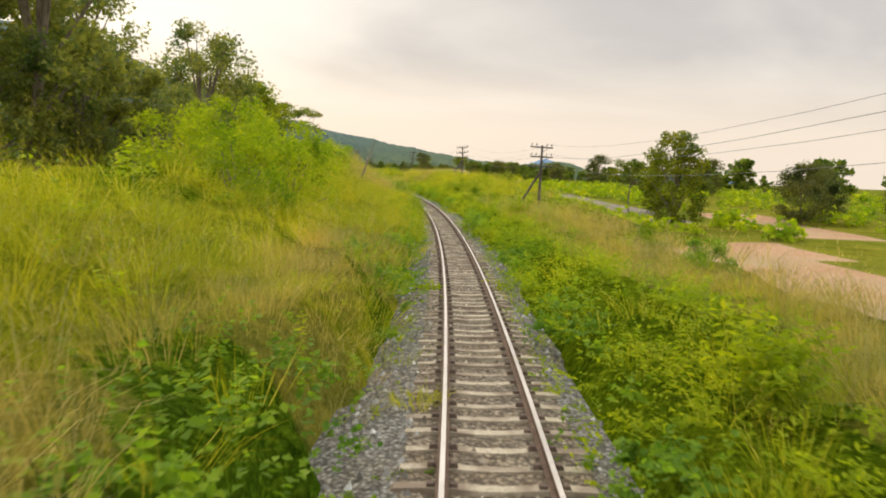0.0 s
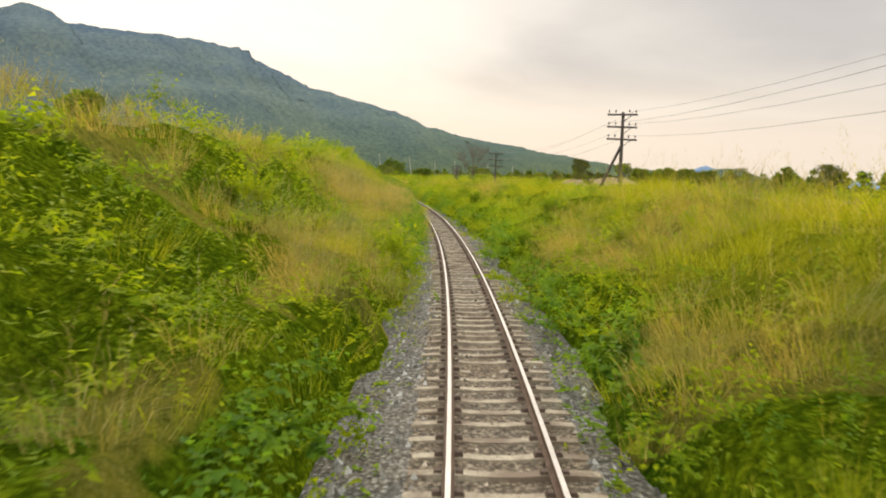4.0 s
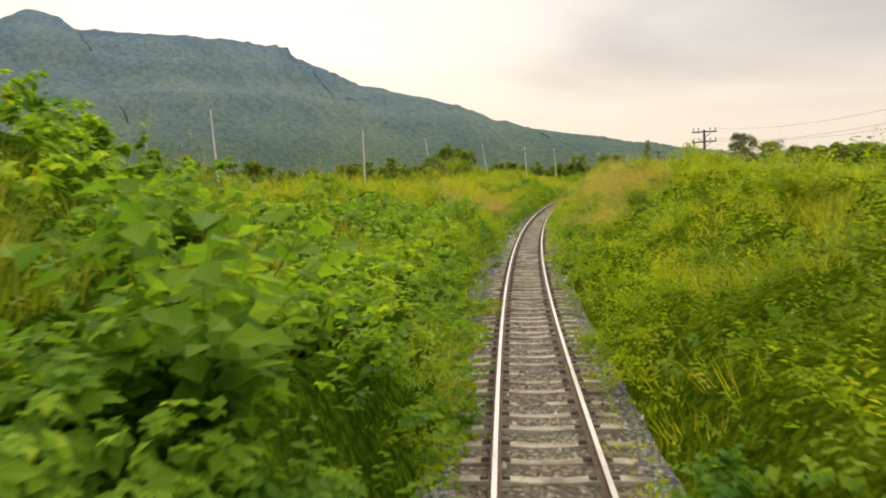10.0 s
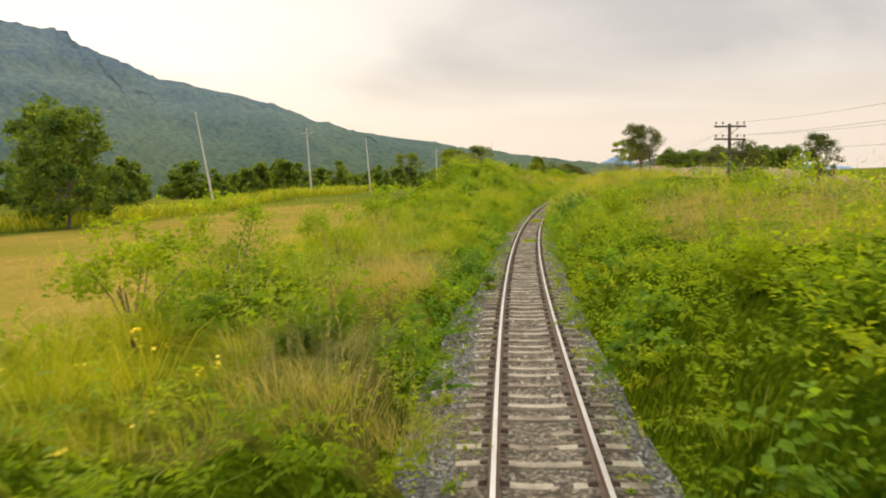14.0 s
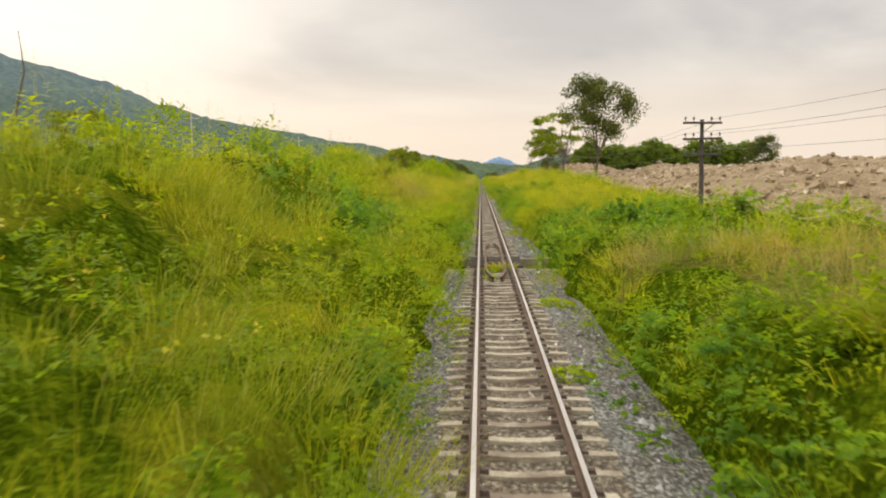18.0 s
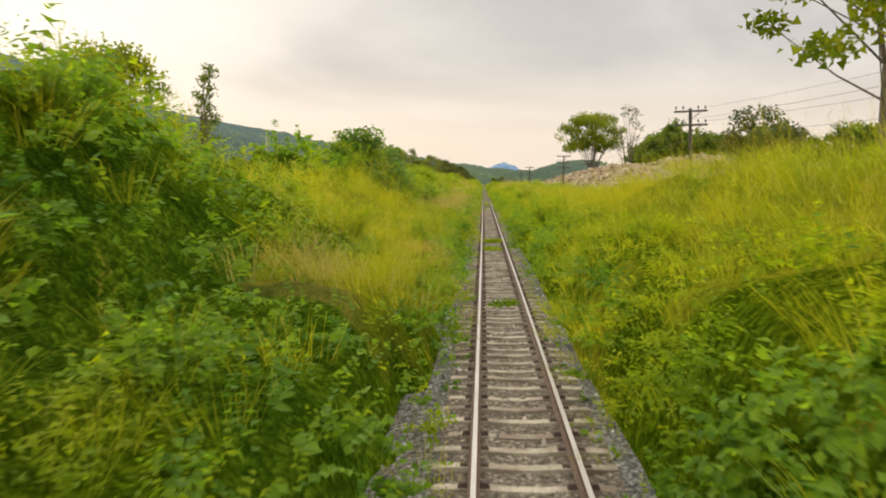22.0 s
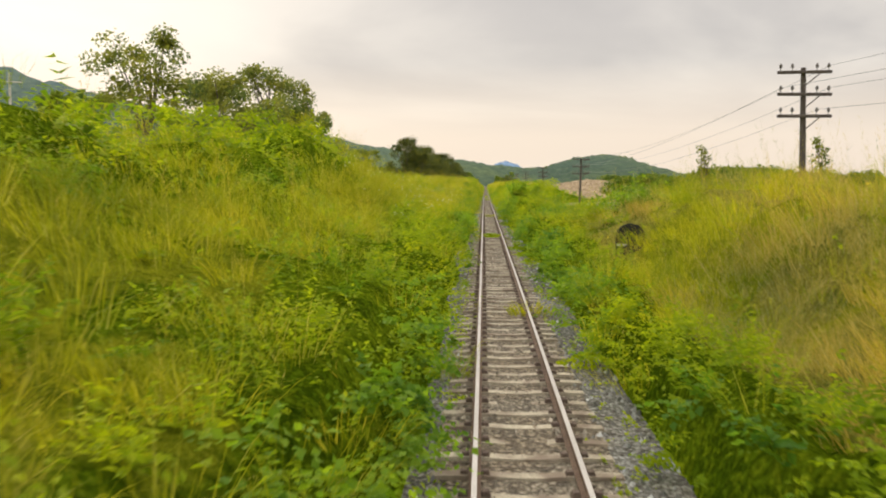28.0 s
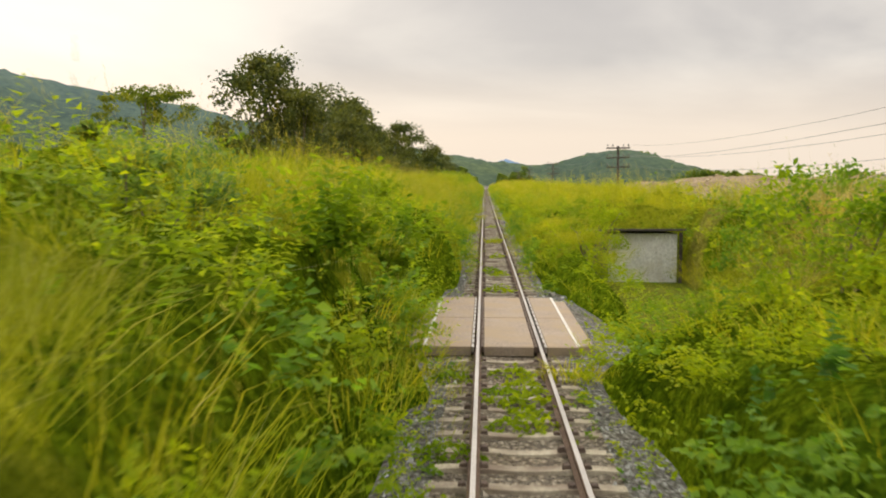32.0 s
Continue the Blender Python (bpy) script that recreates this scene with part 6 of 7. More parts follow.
CLOTHED = [tree_meshes(8, 8.5, 0.02, "round", q, 92, 150, 0.17, M_LACE, 0.14, 2) for q in (29, 30)]
plant([(1027, -14, 1.2, 8.6), (1023, -17.5, 1.2, 9.6), (1032, -17.8, 1.2, 8.2), (1029, -21, 1.2, 9.5), (45, -17.5, 1.4, 8.6), (51, -16.4, 1.4, 7.4), (60, -17.5, 1.4, 7.6), (40, -21, 1.4, 9.5), (512, -33, 0.3, 6.4), (520, -36, 0.3, 7.2), (633, -18, 1.2, 7.6), (619, -14.5, 1.2, 8.2), (623, -17.5, 1.2, 7.2)], CLOTHED, 8, "tree", "dense dark green tree clothed with creepers", "clothed trees")

BROAD = [tree_meshes(5, 4.6, 0.02, "round", q, 64, 110, 0.19, M_BROAD, 0.07, 3) for q in (31, 32)]
plant([(798, -7.2, 0.4, 5.4), (803.5, -7.2, 0.4, 5.1), (809, -7.3, 0.5, 4.9), (815, -7.4, 0.5, 4.6)], BROAD, 5, "shrub", "tall dark green broad-leaved shrub on the bank", "broad-leaved shrubs", "shrub")
plant([(287, -6.6, 0.8, 4.6), (322, -6.0, 0.8, 3.6), (334, -5.6, 0.8, 3.4), (1107.5, -5.4, 0.6, 3.3), (1114, -6.2, 0.6, 3.4), (1117, -4.2, 0.4, 3.1), (1121, -5.2, 0.4, 3.2)], BROAD, 5, "shrub", "leafy dark green shrub rising from the verge", "verge shrubs", "shrub")

plant([(1119.2, 8.6, -0.5, 1.5), (1119.6, 10.6, -0.5, 1.8), (1120, 12.8, -0.5, 1.6), (1118.6, 7.0, -0.5, 1.5), (1131.5, 11.6, -0.5, 2.0), (1119.3, 4.3, -0.4, 2.8), (1117, 5.7, -0.4, 3.3), (1115.5, 3.7, -0.4, 2.1)], BUSHY, 5, "bush", "rounded green bush at the edge of the crossing road", "bushes by the crossing", "bush")

# woods and belts of trees far from the line
far_rows = []
g = np.random.RandomState(77)
wood_rows = [(g.uniform(945, 1020), g.uniform(36, 108), 0.1, g.uniform(11, 16)) for _ in range(52)]
plant(wood_rows, WOOD, 13, "woodland_tree", "dark green tree in a dense wood behind rocks", "wood behind the rock heap")
HEDGE = [tree_meshes(5, 9, 0.0, "round", q, 30, 80, 0.42, M_FAR, 0.1, 3) for q in (27, 28)]
hedge_rows = [(1075 + 150 * q + g.uniform(-4, 4), 29 + 60 * q + g.uniform(-5, 5), -0.6, g.uniform(3.2, 4.8)) for q in np.linspace(0, 1, 30)]
hedge_rows += [(g.uniform(1120, 1330), g.uniform(45, 110), -0.6, g.uniform(3.6, 5.8)) for _ in range(44)]
hedge_rows += [(1134, 25.5, -0.5, 3.3), (1140, 29, -0.5, 3.8), (1146, 33, -0.5, 4.2), (1138, 33.5, -0.5, 3.9), (1130, 30, -0.5, 3.4), (1129, 36, -0.5, 3.6)]
plant(hedge_rows, HEDGE, 5, "hedge_tree", "low dark green tree in a continuous hedge", "hedge behind the bare yard")
for _ in range(240):
    far_rows.append((g.uniform(330, 1000), g.uniform(-100, -50), 0.5, g.uniform(4.5, 8.5)))
for _ in range(46):
    far_rows.append((g.uniform(160, 620), g.uniform(105, 155), -0.5, g.uniform(5, 9)))
for _ in range(26):
    far_rows.append((g.uniform(60, 300), g.uniform(-70, -26), 1.2, g.uniform(5, 9)))
for _ in range(50):
    far_rows.append((g.uniform(1050, 1650), g.uniform(-130, -45), 0.4, g.uniform(7, 13)))
for _ in range(30):
    far_rows.append((g.uniform(1340, 1750), g.uniform(8, 16) * g.choice([-1, 1]), 0.2, g.uniform(4, 8)))
plant(far_rows, FAR_ROUND, 9, "distant_tree", "dark green tree in a far tree belt", "distant trees")


# ---- telegraph line ----
def crossarm_bm(half):
    return box(bmesh.new(), -half, half, -0.045, 0.045, -0.05, 0.05, 0.01)


def insulator_bm():
    bm = bmesh.new()
    return tube(bm, [(0, 0, 0.05), (0, 0, 0.13), (0, 0, 0.14), (0, 0, 0.22), (0, 0, 0.23), (0, 0, 0.27)], [0.012, 0.012, 0.045, 0.05, 0.035, 0.025], 7)


INS = bpy.data.meshes.new("insulator")
_b = insulator_bm()
_b.to_mesh(INS)
_b.free()
INS.materials.append(M_PORC)
ARMS, ARM_U = (-0.05, -0.74, -1.42), (-0.74, -0.38, 0.38, 0.74)


def telegraph_pole(s, u, foot, top, strut=0, lean=0.0, arms=3, turn=0.0, slope=0.0):
    t = thing("telegraph_pole", spot(s, u, foot, turn, 0, lean), "weathered telegraph pole with three crossarms and insulators" + (" and a diagonal strut" if strut else ""), "utility pole", "telegraph poles")
    h = top - foot
    bm = tube(bmesh.new(), [(0, 0, -0.6), (0, 0, h * 0.5), (0, 0, h)], [0.125, 0.105, 0.08], 9)
    part("pole", bm, M_POLE, t)
    for k in range(arms):
        z = h + ARMS[k] - 0.1
        a = part("crossarm", crossarm_bm(0.84), M_POLE, t)
        a.matrix_basis = pose(0, -0.12, z, 0, slope + 1.5 * math.sin(s + k), 0)
        for w in ARM_U:
            i = mesh_part("insulator", INS, a)
            i.matrix_basis = pose(w, 0, 0.0)
        part("brace", tube(bmesh.new(), [(0.5, -0.07, z - 0.04), (0.02, -0.1, z - 0.42)], [0.018, 0.018], 5), M_CLIP, t)
    if strut:
        part("strut", tube(bmesh.new(), [(strut, 0.2, -0.5), (strut * 0.02, 0.1, h - 1.9)], [0.10, 0.08], 7), M_POLE, t)
    if s == 122:
        part("junction_box", box(bmesh.new(), -0.13, 0.13, -0.32, -0.14, 1.5, 1.95, 0.015), M_CPOLE, t, "small pale box")
    return t


POLES = [(6, 7.2, -0.4, 5.0, 0), (64.5, 7.6, -0.8, 5.0, -2.6), (122, 8.6, 0.0, 6.4, -3.4), (182, 9.8, 0.2, 6.7, -2.4), (233, 9.0, 0.0, 5.8, 0), (288, 9.8, 0.0, 5.0, 1.8), (348, 12.2, 0.2, 5.2, 2.0), (399, 11.5, 0.2, 5.6, 1.6), (460.5, 11.1, 0.2, 5.6, 0), (522, 10.8, 0.2, 5.4, 1.8), (588, 11.8, 0.2, 6.6, 0), (650, 9.2, 0.0, 5.2, 0), (724, 10.0, 0.6, 6.2, 0), (797, 10.2, 0.8, 6.6, 0), (864.5, 9.6, 0.2, 6.3, 0), (929, 8.7, 0.0, 6.0, 0)] + [(993, 9.7, 0.1, 6.4, 0), (1052, 8.9, -0.3, 5.2, 0), (1111, 9.2, -0.4, 5.3, 0), (1172, 9.2, -0.4, 5.4, 0), (1235, 9.2, -0.2, 5.5, 0), (1300, 9.2, 0, 5.6, 0), (1365, 9.2, 0, 5.6, 0), (1430, 9.2, 0, 5.6, 0)]
for i, (s, u, z, top, st) in enumerate(POLES):
    telegraph_pole(s, u, z, top, st, lean=1.2 * math.sin(i * 2.3), arms=2 if i in (7, 13) else 3, turn=-24 if s < 200 else 0, slope=-6.0 if s == 122 else 0.0)


WIRES = [(0, 0.74), (1, -0.74), (1, 0.74), (2, 0.38)]
wires = thing("telegraph_wires", pose(0, 0, 0), "thin sagging telegraph wires strung between poles", "wires")
for (s, u, z, top, st), (s2, u2, z2, top2, st2) in zip(POLES, POLES[1:]):
    for arm, w in WIRES:
        a, b = at(s, u + w, top + ARMS[arm] + 0.12), at(s2, u2 + w, top2 + ARMS[arm] + 0.12)
        pts = [tuple(a + (b - a) * q - np.array([0, 0, 0.75 * 4 * q * (1 - q)])) for q in np.linspace(0, 1, 9)]
        part("wire", tube(bmesh.new(), pts, [0.006] * 9, 4), M_WIRE, wires)


# ---- concrete power poles across the field ----
def power_pole(s, u, foot, top, lean, arm):
    t = thing("power_pole", spot(s, u, foot, 25, 0, lean), "pale slender concrete power pole" + (" with a crossarm" if arm else "") + " in the grass", "utility pole", "concrete power poles")
    h = top - foot
    bm = bmesh.new()
    rings = []
    for z, w in ((-0.5, 0.17), (h, 0.09)):
        rings.append([bm.verts.new((x * w, y * w, z)) for x, y in ((-1, -0.8), (1, -0.8), (1, 0.8), (-1, 0.8))])
    for j in range(4):
        bm.faces.new((rings[0][j], rings[0][(j + 1) % 4], rings[1][(j + 1) % 4], rings[1][j]))
    bm.faces.new(rings[1])
    part("pole", bm, M_CPOLE, t)
    if arm:
        a = part("crossarm", box(bmesh.new(), -1.1, 1.1, -0.06, 0.06, -0.06, 0.06, 0.01), M_CPOLE, t)
        a.matrix_basis = pose(0, -0.14, h - 0.9)
        for w in (-1.0, -0.35, 1.0):
            i = mesh_part("insulator", INS, a)
            i.matrix_basis = pose(w, 0, 0.0)


for i, (s, lean, arm) in enumerate([(355, -4, 1), (396, -6, 1), (442, -3, 0), (497, 0, 0), (537.5, -7, 0), (582.5, -8, 0), (623, -2, 1), (664, -3, 0), (746, 0, 1), (829, -2, 1), (931, 0, 1), (1046, 0, 1)]):
    power_pole(s, -44.5, 1.2 if s > 600 else 0.9, 13.1, lean, arm)


# ---- rock heaps and gravel mound ----
def boulder_mesh(seed):
    g = np.random.RandomState(seed)
    bm = bmesh.new()
    bmesh.ops.create_icosphere(bm, subdivisions=1, radius=0.5)
    cuts = [Vector(g.normal(size=3)).normalized() for _ in range(9)]
    for v in bm.verts:
        v.co *= g.uniform(0.9, 1.2)
        for c in cuts:
            d = v.co.dot(c) - 0.27
            if d > 0:
                v.co -= c * d
        v.co.z *= 0.7
    me = bpy.data.meshes.new("boulder")
    bm.to_mesh(me)
    bm.free()
    me.materials.append(M_BLOCK)
    return me


BOULDERS = [boulder_mesh(q) for q in range(8)]


BLOCK_V = np.array([(-1, -1, -1), (1, -1, -1), (1, 1, -1), (-1, 1, -1), (-1, -1, 1), (1, -1, 1), (1, 1, 1), (-1, 1, 1)], float) * 0.5
BLOCK_F = np.array([(3, 2, 1, 0), (4, 5, 6, 7), (0, 1, 5, 4), (1, 2, 6, 5), (2, 3, 7, 6), (3, 0, 4, 7)])


def heap(name, s0, s1, u0, u1, top, label, stones, size, seed, foot=0.0, tilt=0.35, rubble=1500):
    """A tipped heap: mound of spoil with separate blocks bedded in its surface."""
    g = np.random.RandomState(seed)
    t = thing(name, pose(0, 0, 0), label, "rock heap")

    def height(s, u):
        a = np.clip((s - s0) / ((s1 - s0) * 0.16), 0, 1) * np.clip((s1 - s) / ((s1 - s0) * 0.16), 0, 1)
        b = np.clip((u - u0) / ((u1 - u0) * tilt), 0, 1) ** 0.8 * np.clip((u1 - u) / ((u1 - u0) * 0.4), 0, 1)
        h = np.sqrt(np.clip(a * b, 0, 1)) * (0.78 + 0.34 * vnoise(s / 11, u / 8, seed))
        return foot - 0.4 + (top - foot + 0.4) * h + 0.8 * (vnoise(s / 1.8, u / 1.8, seed + 1) - 0.5) * (h > 0.02) + 0.25 * (vnoise(s / 0.7, u / 0.7, seed + 2) - 0.5)

    ns, nu = int((s1 - s0) / 0.7), int((u1 - u0) / 0.7)
    S, U = np.meshgrid(np.linspace(s0, s1, ns), np.linspace(u0, u1, nu), indexing="ij")
    v = at(S.ravel(), U.ravel(), height(S, U).ravel())
    mesh_part("spoil", quick_mesh("spoil", v, grid_faces(ns, nu)[:, ::-1], [M_ROCK]), t)
    rs, ru = g.uniform(s0 + 0.5, s1 - 0.5, rubble), u0 + (u1 - u0) * g.uniform(0.0, 0.72, rubble) ** 1.3
    rr = size * g.uniform(0.2, 0.65, rubble)
    q = np.linalg.qr(g.normal(size=(rubble, 3, 3)))[0]
    bv = BLOCK_V[None] * g.uniform(0.6, 1.25, (rubble, 8, 3)) * rr[:, None, None]
    bv = np.einsum("nij,nkj->nki", q, bv) + at(ru * 0 + rs, ru, height(rs, ru) + 0.1 * rr)[:, None]
    bf = (BLOCK_F[None] + 8 * np.arange(rubble)[:, None, None]).reshape(-1, 4)
    tagged(mesh_part("rubble", quick_mesh("rubble", bv.reshape(-1, 3), bf, [M_BLOCK]), t, "loose broken stone"), kind="stuff")
    for i in range(stones):
        s, u = g.uniform(s0 + 1, s1 - 1), u0 + (u1 - u0) * g.uniform(0.02, 0.75) ** 1.3
        r = size * g.choice([0.6, 0.8, 1.0, 1.5, 2.3], p=[0.34, 0.32, 0.22, 0.09, 0.03])
        b = mesh_part("boulder", BOULDERS[i % 8], t)
        b.matrix_basis = spot(s, u, float(height(np.array(s), np.array(u))) + 0.12 * r, g.uniform(0, 360), g.uniform(-35, 35), g.uniform(-35, 35)) @ Matrix.Scale(r, 4)
    return t


heap("gravel_mound", 632, 804, 12.5, 52, 3.7, "broad mound of brown gravel and broken stone", 200, 0.6, 61, 0.3, rubble=3200)
heap("rock_heap", 822, 1000, 11.5, 46, 5.5, "long heap of pinkish quarried boulders behind scrub", 295, 0.85, 62, 0.1, rubble=4200)
heap("rock_heap", 1015, 1052, 7.8, 17, 0.8, "low heap of pink broken rock at yard edge", 150, 0.7, 63, -0.5, rubble=1600)
heap("sand_bank", 1150, 1290, 16, 48, 3.0, "pale bank of tipped sand behind bare yard", 40, 0.5, 65, -0.5, rubble=500)
heap("rock_heap", 1060, 1100, 22, 34, 0.9, "low bank of rubble on bare sand", 60, 0.7, 64, -0.5, rubble=900)


# ---- culvert with inner guard rails ----
culvert = thing("culvert_bridge", pose(0, 0, 0), "small open culvert with dark timbers and inner guard rails", "bridge")
TIMBER = bpy.data.meshes.new("timber")
_b = box(bmesh.new(), -0.95, 0.95, -0.11, 0.11, -0.34, -0.14, 0.012)
_b.to_mesh(TIMBER)
_b.free()
TIMBER.materials.append(M_TIMBER)
for q in np.linspace(CULVERT[0] + 0.3, CULVERT[1] - 0.3, 7):
    ob = mesh_part("timber", TIMBER, culvert)
    ob.matrix_basis = spot(float(q), 0.0)
for side in (-1, 1):
    gs = np.array([635.4, 636.2, 637.2, 640, 643, 646, 647.4, 648.6])
    gu = side * np.array([0.12, 0.2, 0.29, 0.30, 0.30, 0.29, 0.2, 0.12])
    pr = np.array([(-0.05, -0.14), (0.05, -0.14), (0.012, -0.11), (0.03, -0.03), (0.028, -0.005), (-0.028, -0.005), (-0.03, -0.03), (-0.012, -0.11)])
    k = len(pr)
    v = at(np.repeat(gs, k), (gu[:, None] + pr[:, 0]).ravel(), np.tile(pr[:, 1], len(gs)))
    j, i = np.arange(k), np.arange(len(gs) - 1)[:, None] * k
    f = np.stack([i + j, i + (j + 1) % k, i + k + (j + 1) % k, i + k + j], -1).reshape(-1, 4)
    mesh_part("guard_rail", quick_mesh("guard_rail", v, f, [M_RUST]), culvert, "rusty inner guard rail")
for q in (CULVERT[0] - 0.25, CULVERT[1] + 0.25):
    w = part("abutment", box(bmesh.new(), -2.1, 2.1, -0.25, 0.25, -1.6, -0.22, 0.02), M_SLAB, culvert, "pale concrete abutment wall")
    w.matrix_basis = spot(q, 0.0)
for side in (-1, 1):
    w = part("girder", box(bmesh.new(), -0.12, 0.12, -1.8, 1.8, -0.75, -0.345, 0.01), M_RUST, culvert)
    w.matrix_basis = spot((CULVERT[0] + CULVERT[1]) / 2, 0.5325 * side)

# ---- level crossing ----
crossing = thing("level_crossing", spot(1125.2, 0, 0), "concrete slab level crossing between and beside the rails", "level crossing")
for x0, x1 in ((-1.46, -0.645), (-0.43, 0.43), (0.645, 1.20)):
    for y0, y1 in ((-3.25, -0.02), (0.02, 3.25)):
        part("slab", box(bmesh.new(), x0, x1, y0, y1, -0.17, 0.004, 0.015), M_SLAB, crossing, "weathered sandy concrete slab")
for x in (-0.62, -0.455, 0.455, 0.62):
    part("edge_angle", box(bmesh.new(), x - 0.022, x + 0.022, -3.27, 3.27, -0.10, 0.010, 0.006), M_HEAD if abs(x) > 0.5 else M_CLIP, crossing, "steel edge strip")
    for y in np.arange(-3.0, 3.1, 0.5):
        part("bolt", tube(bmesh.new(), [(x * 0.985, y, 0.0), (x * 0.985, y, 0.022)], [0.022, 0.018], 6), M_CLIP, crossing)
for x in (-1.61, 1.35):
    part("ramp", box(bmesh.new(), x - 0.14, x + 0.14, -2.9, 2.9, -0.40, -0.035, 0.02), M_SLAB, crossing, "cracked approach slab")
for x in (-1.44, 1.18):
    part("kerb_line", box(bmesh.new(), x - 0.03, x + 0.03, -3.2, 3.2, 0.003, 0.016, 0.004), M_CPOLE, crossing, "pale painted edge line")

# ---- trackside hut, black board, snag ----
hut = thing("trackside_hut", spot(1138, 4.7, -0.6, 6), "small hut clad in dull zinc sheet with dark roof edge", "hut")
front = part("front_wall", box(bmesh.new(), -1.1, 1.2, -1.08, -1.04, 0, 1.7), M_ZINC, hut, "corrugated zinc wall")
for i in range(26):
    x = -1.1 + i * 0.088
    part("rib", box(bmesh.new(), x, x + 0.05, -1.11 - 0.012, -1.08, 0, 1.7, 0.006), M_ZINC, front)
part("side_wall", box(bmesh.new(), -1.12, -1.08, -1.1, 1.1, 0, 1.7, 0.004), M_TIMBER, hut, "dark plank side")
part("side_wall", box(bmesh.new(), 1.18, 1.22, -1.1, 1.1, 0, 1.7, 0.004), M_ZINC, hut)
part("back_wall", box(bmesh.new(), -1.1, 1.2, 1.06, 1.1, 0, 1.7, 0.004), M_ZINC, hut)
r = part("roof", box(bmesh.new(), -1.35, 1.45, -1.35, 1.35, -0.04, 0.04, 0.01), M_TIMBER, hut, "dark overhanging roof sheet")
r.matrix_basis = pose(0, 0, 1.76, -3, 0, 0)
for x in (-1.2, 1.3):
    part("post", box(bmesh.new(), x - 0.05, x + 0.05, -1.28, -1.18, -0.2, 1.74, 0.01), M_TIMBER, hut)

board = thing("warning_board", spot(989.5, 3.7, -0.2, -4), "black round-topped board on a short post in grass", "sign")
bm = bmesh.new()
ring = [(-0.42, 0.75), (0.42, 0.75), (0.42, 1.45), (0.36, 1.66), (0.22, 1.80), (0.0, 1.86), (-0.22, 1.80), (-0.36, 1.66), (-0.42, 1.45)]
fr, bk = [bm.verts.new((x, -0.05, z)) for x, z in ring], [bm.verts.new((x, 0.05, z)) for x, z in ring]
bm.faces.new(fr)
bm.faces.new(bk[::-1])
for i in range(len(ring)):
    j = (i + 1) % len(ring)
    bm.faces.new((fr[j], fr[i], bk[i], bk[j]))
part("panel", bm, M_BLACK, board)
part("post", tube(bmesh.new(), [(0, 0.09, -0.3), (0, 0.09, 1.5)], [0.04, 0.04], 8), M_POLE, board)
part("edge_strip", box(bmesh.new(), -0.40, -0.10, -0.062, -0.052, 1.22, 1.27), M_CPOLE, board, "worn pale strip")

snag = thing("dead_tree", spot(61.5, -5.4, 0.6, 60), "bare leaning dead trunk above the bushes", "dead tree")
part("trunk", tube(bmesh.new(), [(0, 0, -0.4), (0.5, 0, 1.6), (1.6, 0.1, 3.1), (2.3, 0.1, 4.2)], [0.09, 0.075, 0.05, 0.02], 7), M_BARK, snag)
part("branch", tube(bmesh.new(), [(1.2, 0.05, 2.5), (1.3, 0.2, 3.3), (1.2, 0.3, 3.8)], [0.04, 0.025, 0.01], 6), M_BARK, snag)

stem = thing("dead_tree", spot(632, -13.5, 1.0, 20), "two thin bare dead stems rising from scrub", "dead tree")
part("stem", tube(bmesh.new(), [(0, 0, -0.3), (0.1, 0, 4.0), (0.05, 0.1, 7.2), (0.2, 0.1, 9.2)], [0.06, 0.045, 0.03, 0.01], 6), M_BARK, stem)
part("stem", tube(bmesh.new(), [(1.2, 0, -0.3), (1.3, 0, 2.8), (1.7, 0.1, 4.6), (1.6, 0.1, 5.6)], [0.05, 0.04, 0.025, 0.01], 6), M_BARK, stem)


# ---- weeds on the track ----
def weed_mesh(seed, grassy):
    g = np.random.RandomState(seed)
    n = 150
    a, r = g.uniform(0, 6.28, n), np.sqrt(g.rand(n)) * 0.42
    p = np.stack([np.cos(a) * r * 1.1, np.sin(a) * r, (0.42 - r) * g.uniform(0.1, 0.62, n)], -1)
    if grassy:
        p[:, 2] = -0.03
        v, f = blade_strips(p, g.uniform(0.15, 0.42, n), g.uniform(0.012, 0.024, n), g.uniform(0.1, 0.7, n), a + g.normal(0, 0.6, n), g.uniform(0.1, 0.5, n))
    else:
        v, f = leaf_quads(p, g.uniform(0.06, 0.14, n), 0.8, 0.6)
    return quick_mesh("leaves", v, f, [M_GRASS if grassy else M_BUSH])


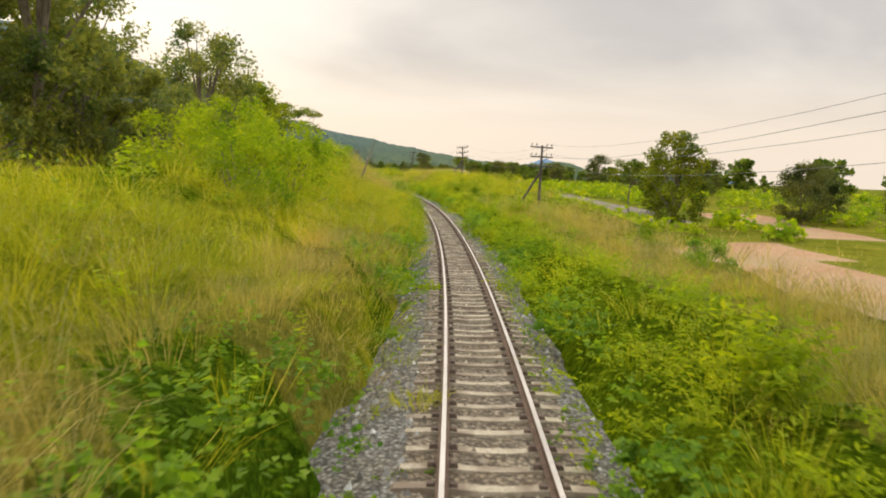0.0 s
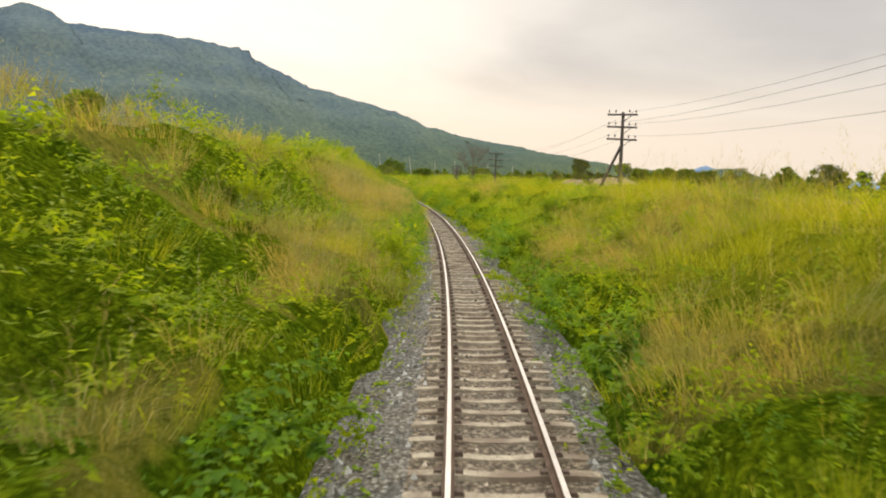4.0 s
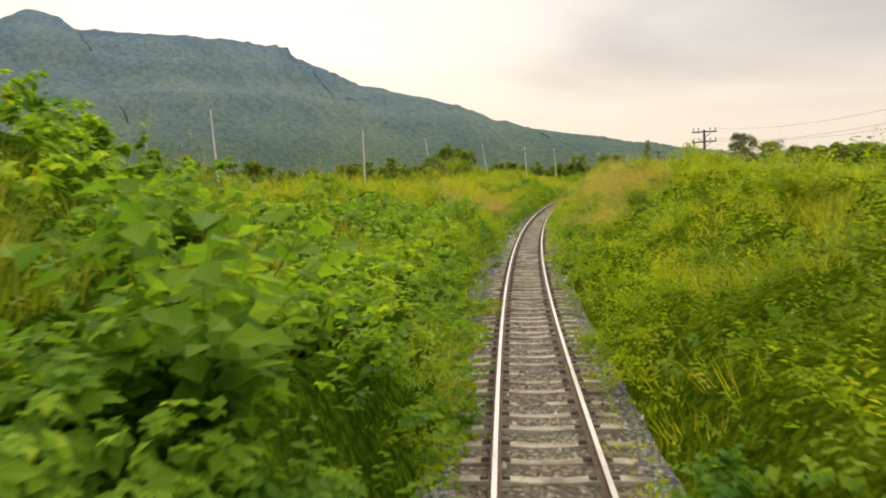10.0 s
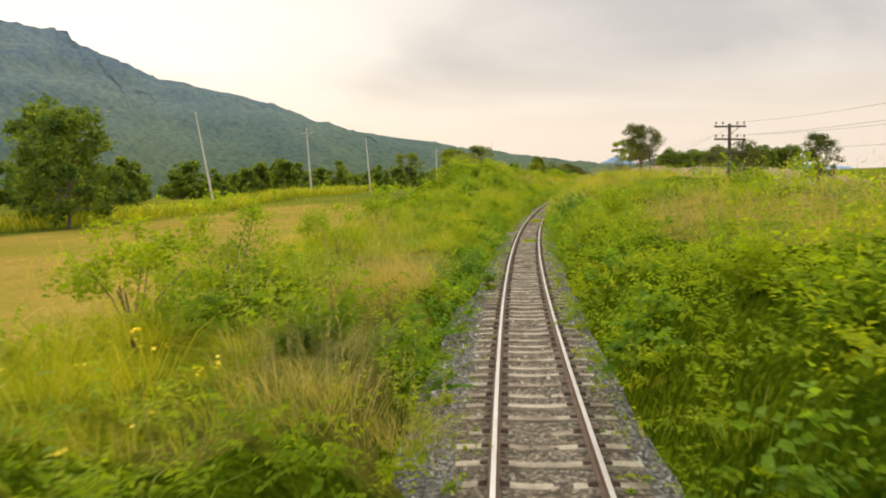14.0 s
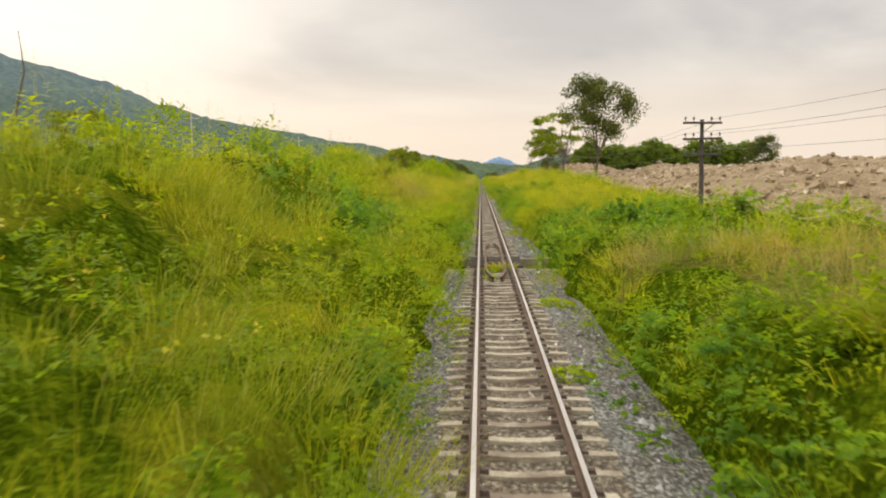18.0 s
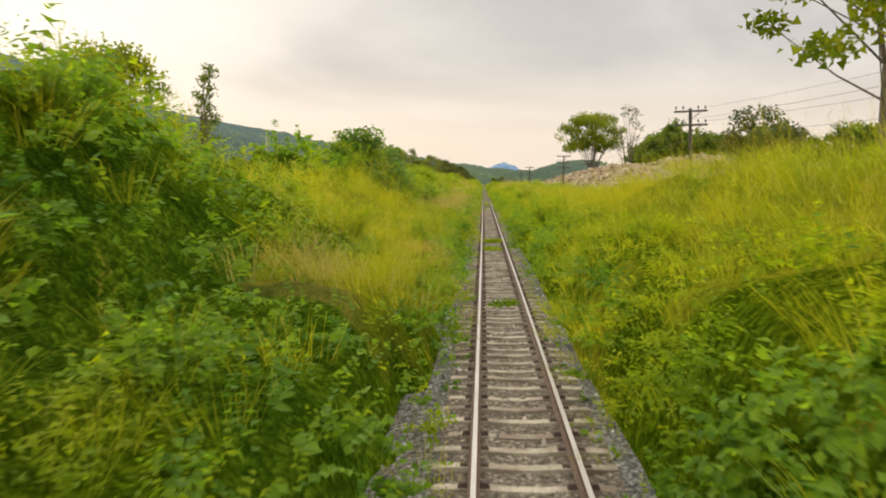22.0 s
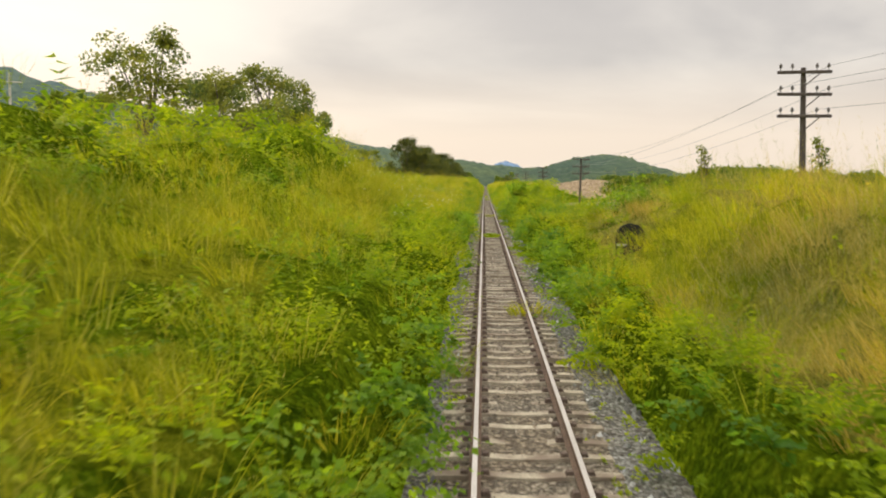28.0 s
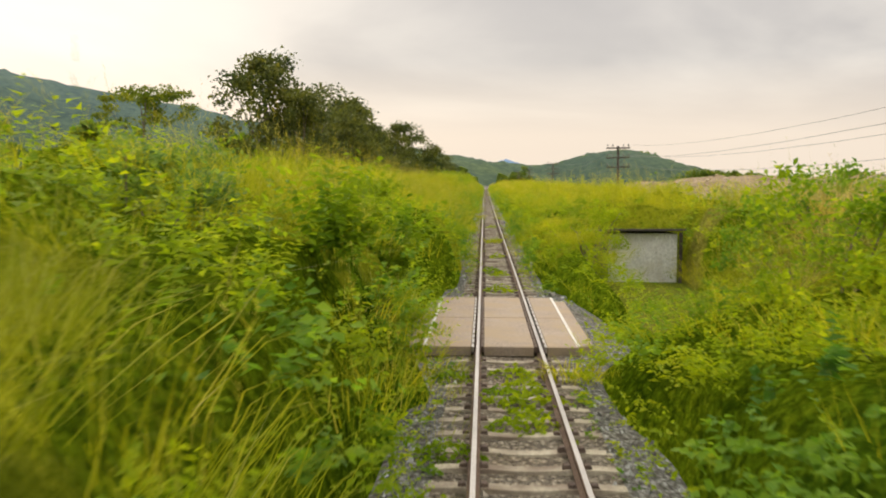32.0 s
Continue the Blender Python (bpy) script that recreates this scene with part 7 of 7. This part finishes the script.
WEEDS = [weed_mesh(90 + i, i == 0) for i in range(6)]
weed_rows = [(214.6, 0.0), (215.1, -0.2), (205, -0.9), (242, 0.1), (243, 0.25), (241.5, 0.8), (240, -1.1), (230, 1.0), (437.5, -0.1), (448, 0.05), (448.6, -0.2), (447.8, 0.2), (454, -0.05), (454.8, 0.2), (465, -0.2), (514, 0.0), (515, 0.2), (516, 0.9), (533, 0.2), (533.8, 0.1), (534.5, 0.3), (545, -0.1), (636.4, -0.2), (638.6, 0.0), (638.8, 0.25), (638.4, -0.25), (772, 0.0), (772.3, 0.2), (790, 0.0), (790.5, -0.2), (795, 0.0), (795.2, 0.22), (795.3, -0.22), (794.7, 0.1), (865, 0.0), (865.3, 0.25), (865.2, -0.25), (867.6, 0.1), (867.8, -0.15), (867.4, 0.3)] + [(877.6, 0.0), (885, 0.1), (885.6, -0.2), (851, -0.1), (902, 0.1), (915, -0.1), (947, 0.2), (950, 0.0), (984, 0.6), (1013, 0.0), (1013.2, 0.28), (1013.1, -0.28), (1013.5, 0.1), (1004, 0.9), (1042, 0.1), (1117.5, 0.1), (1118.6, 0.25), (1119, -0.2), (1119.6, 0.15), (1120.4, 0.0), (1120.2, 0.9), (1120.0, -0.9), (1131, 0.0), (1135, 0.1), (1136, -0.2), (1142, 0.1), (1150, 0.0), (1151, 0.2), (1165, 0.1)]
g = np.random.RandomState(5)
for q in (344, 346, 347.5, 349, 351, 353, 343, 345, 350):
    weed_rows += [(q + 0.3, -1.15 - 0.25 * g.rand()), (q, -1.5 - 0.3 * g.rand()), (q + 0.7, -1.3)]
for _ in range(110):
    weed_rows.append((g.uniform(0, 1150), g.choice([-1, 1]) * g.uniform(0.8, 1.3)))
for i, (s, u) in enumerate(weed_rows):
    w = new("weed_tuft", WEEDS[i % 6])
    w.matrix_basis = spot(s, u, -0.17 + u * CANT * float(np.interp(s, _s, _k)), (s * 53) % 360) @ Matrix.Scale(0.75 + 0.5 * g.rand(), 4)
    tagged(w, "low green weed tuft growing through track ballast", "weed", "weeds on the track")


# ---- scrub scattered over the plain ----
g = np.random.RandomState(8)
n = 1900
s, u = g.uniform(0, 1700, n), g.uniform(19, 125, n) * g.choice([-1, 1], n)
s, u = np.concatenate([s, g.uniform(8, 210, 520)]), np.concatenate([u, 10 + 75 * g.rand(520) ** 1.4])
ok = ~((u > 12) & (u < 75) & (s > 1010) & (s < 1330)) & ~((u < -8) & (u > -60) & (s > 478) & (s < 590)) & ~((u > 10) & (u < 23) & (s > 15) & (s < 66)) & ~((u > 28) & (u < 38) & (s > 64) & (s < 92)) & ~((np.abs(u - 21.5) < 4) & (s > 74) & (s < 195))
s, u = s[ok], u[ok]
n, per = len(s), 42
r = g.uniform(0.7, 2.0, n)
d = g.normal(size=(n, per, 3))
d /= np.linalg.norm(d, axis=-1)[..., None]
d[..., 2] = np.abs(d[..., 2]) * 0.9
d *= (r[:, None] * g.uniform(0.5, 1.05, (n, per)))[..., None]
base = at(s, u, land(s, u))
v, f = leaf_tris((base[:, None] + d).reshape(-1, 3), np.repeat(r, per) * g.uniform(0.22, 0.5, n * per), 0.5, 0.8)
tagged(new("field_scrub", quick_mesh("field_scrub", v, f, [M_BUSH])), "low green scrub dotted over the plain", "scrub", kind="stuff")


# ---- strip of tall green grass behind the straw field ----
n = 9000
s, u = g.uniform(478, 640, n), g.uniform(-43, -38, n)
v, f = blade_strips(at(s, u, land(s, u) - 0.2), g.uniform(1.2, 2.2, n), g.uniform(0.05, 0.12, n), g.uniform(0.1, 0.6, n), g.uniform(0, 6.28, n), g.uniform(0.05, 0.3, n))
tagged(new("field_edge_grass", quick_mesh("field_edge_grass", v, f, [M_GRASS])), "tall bright green grass strip behind straw field", "grass", kind="stuff")
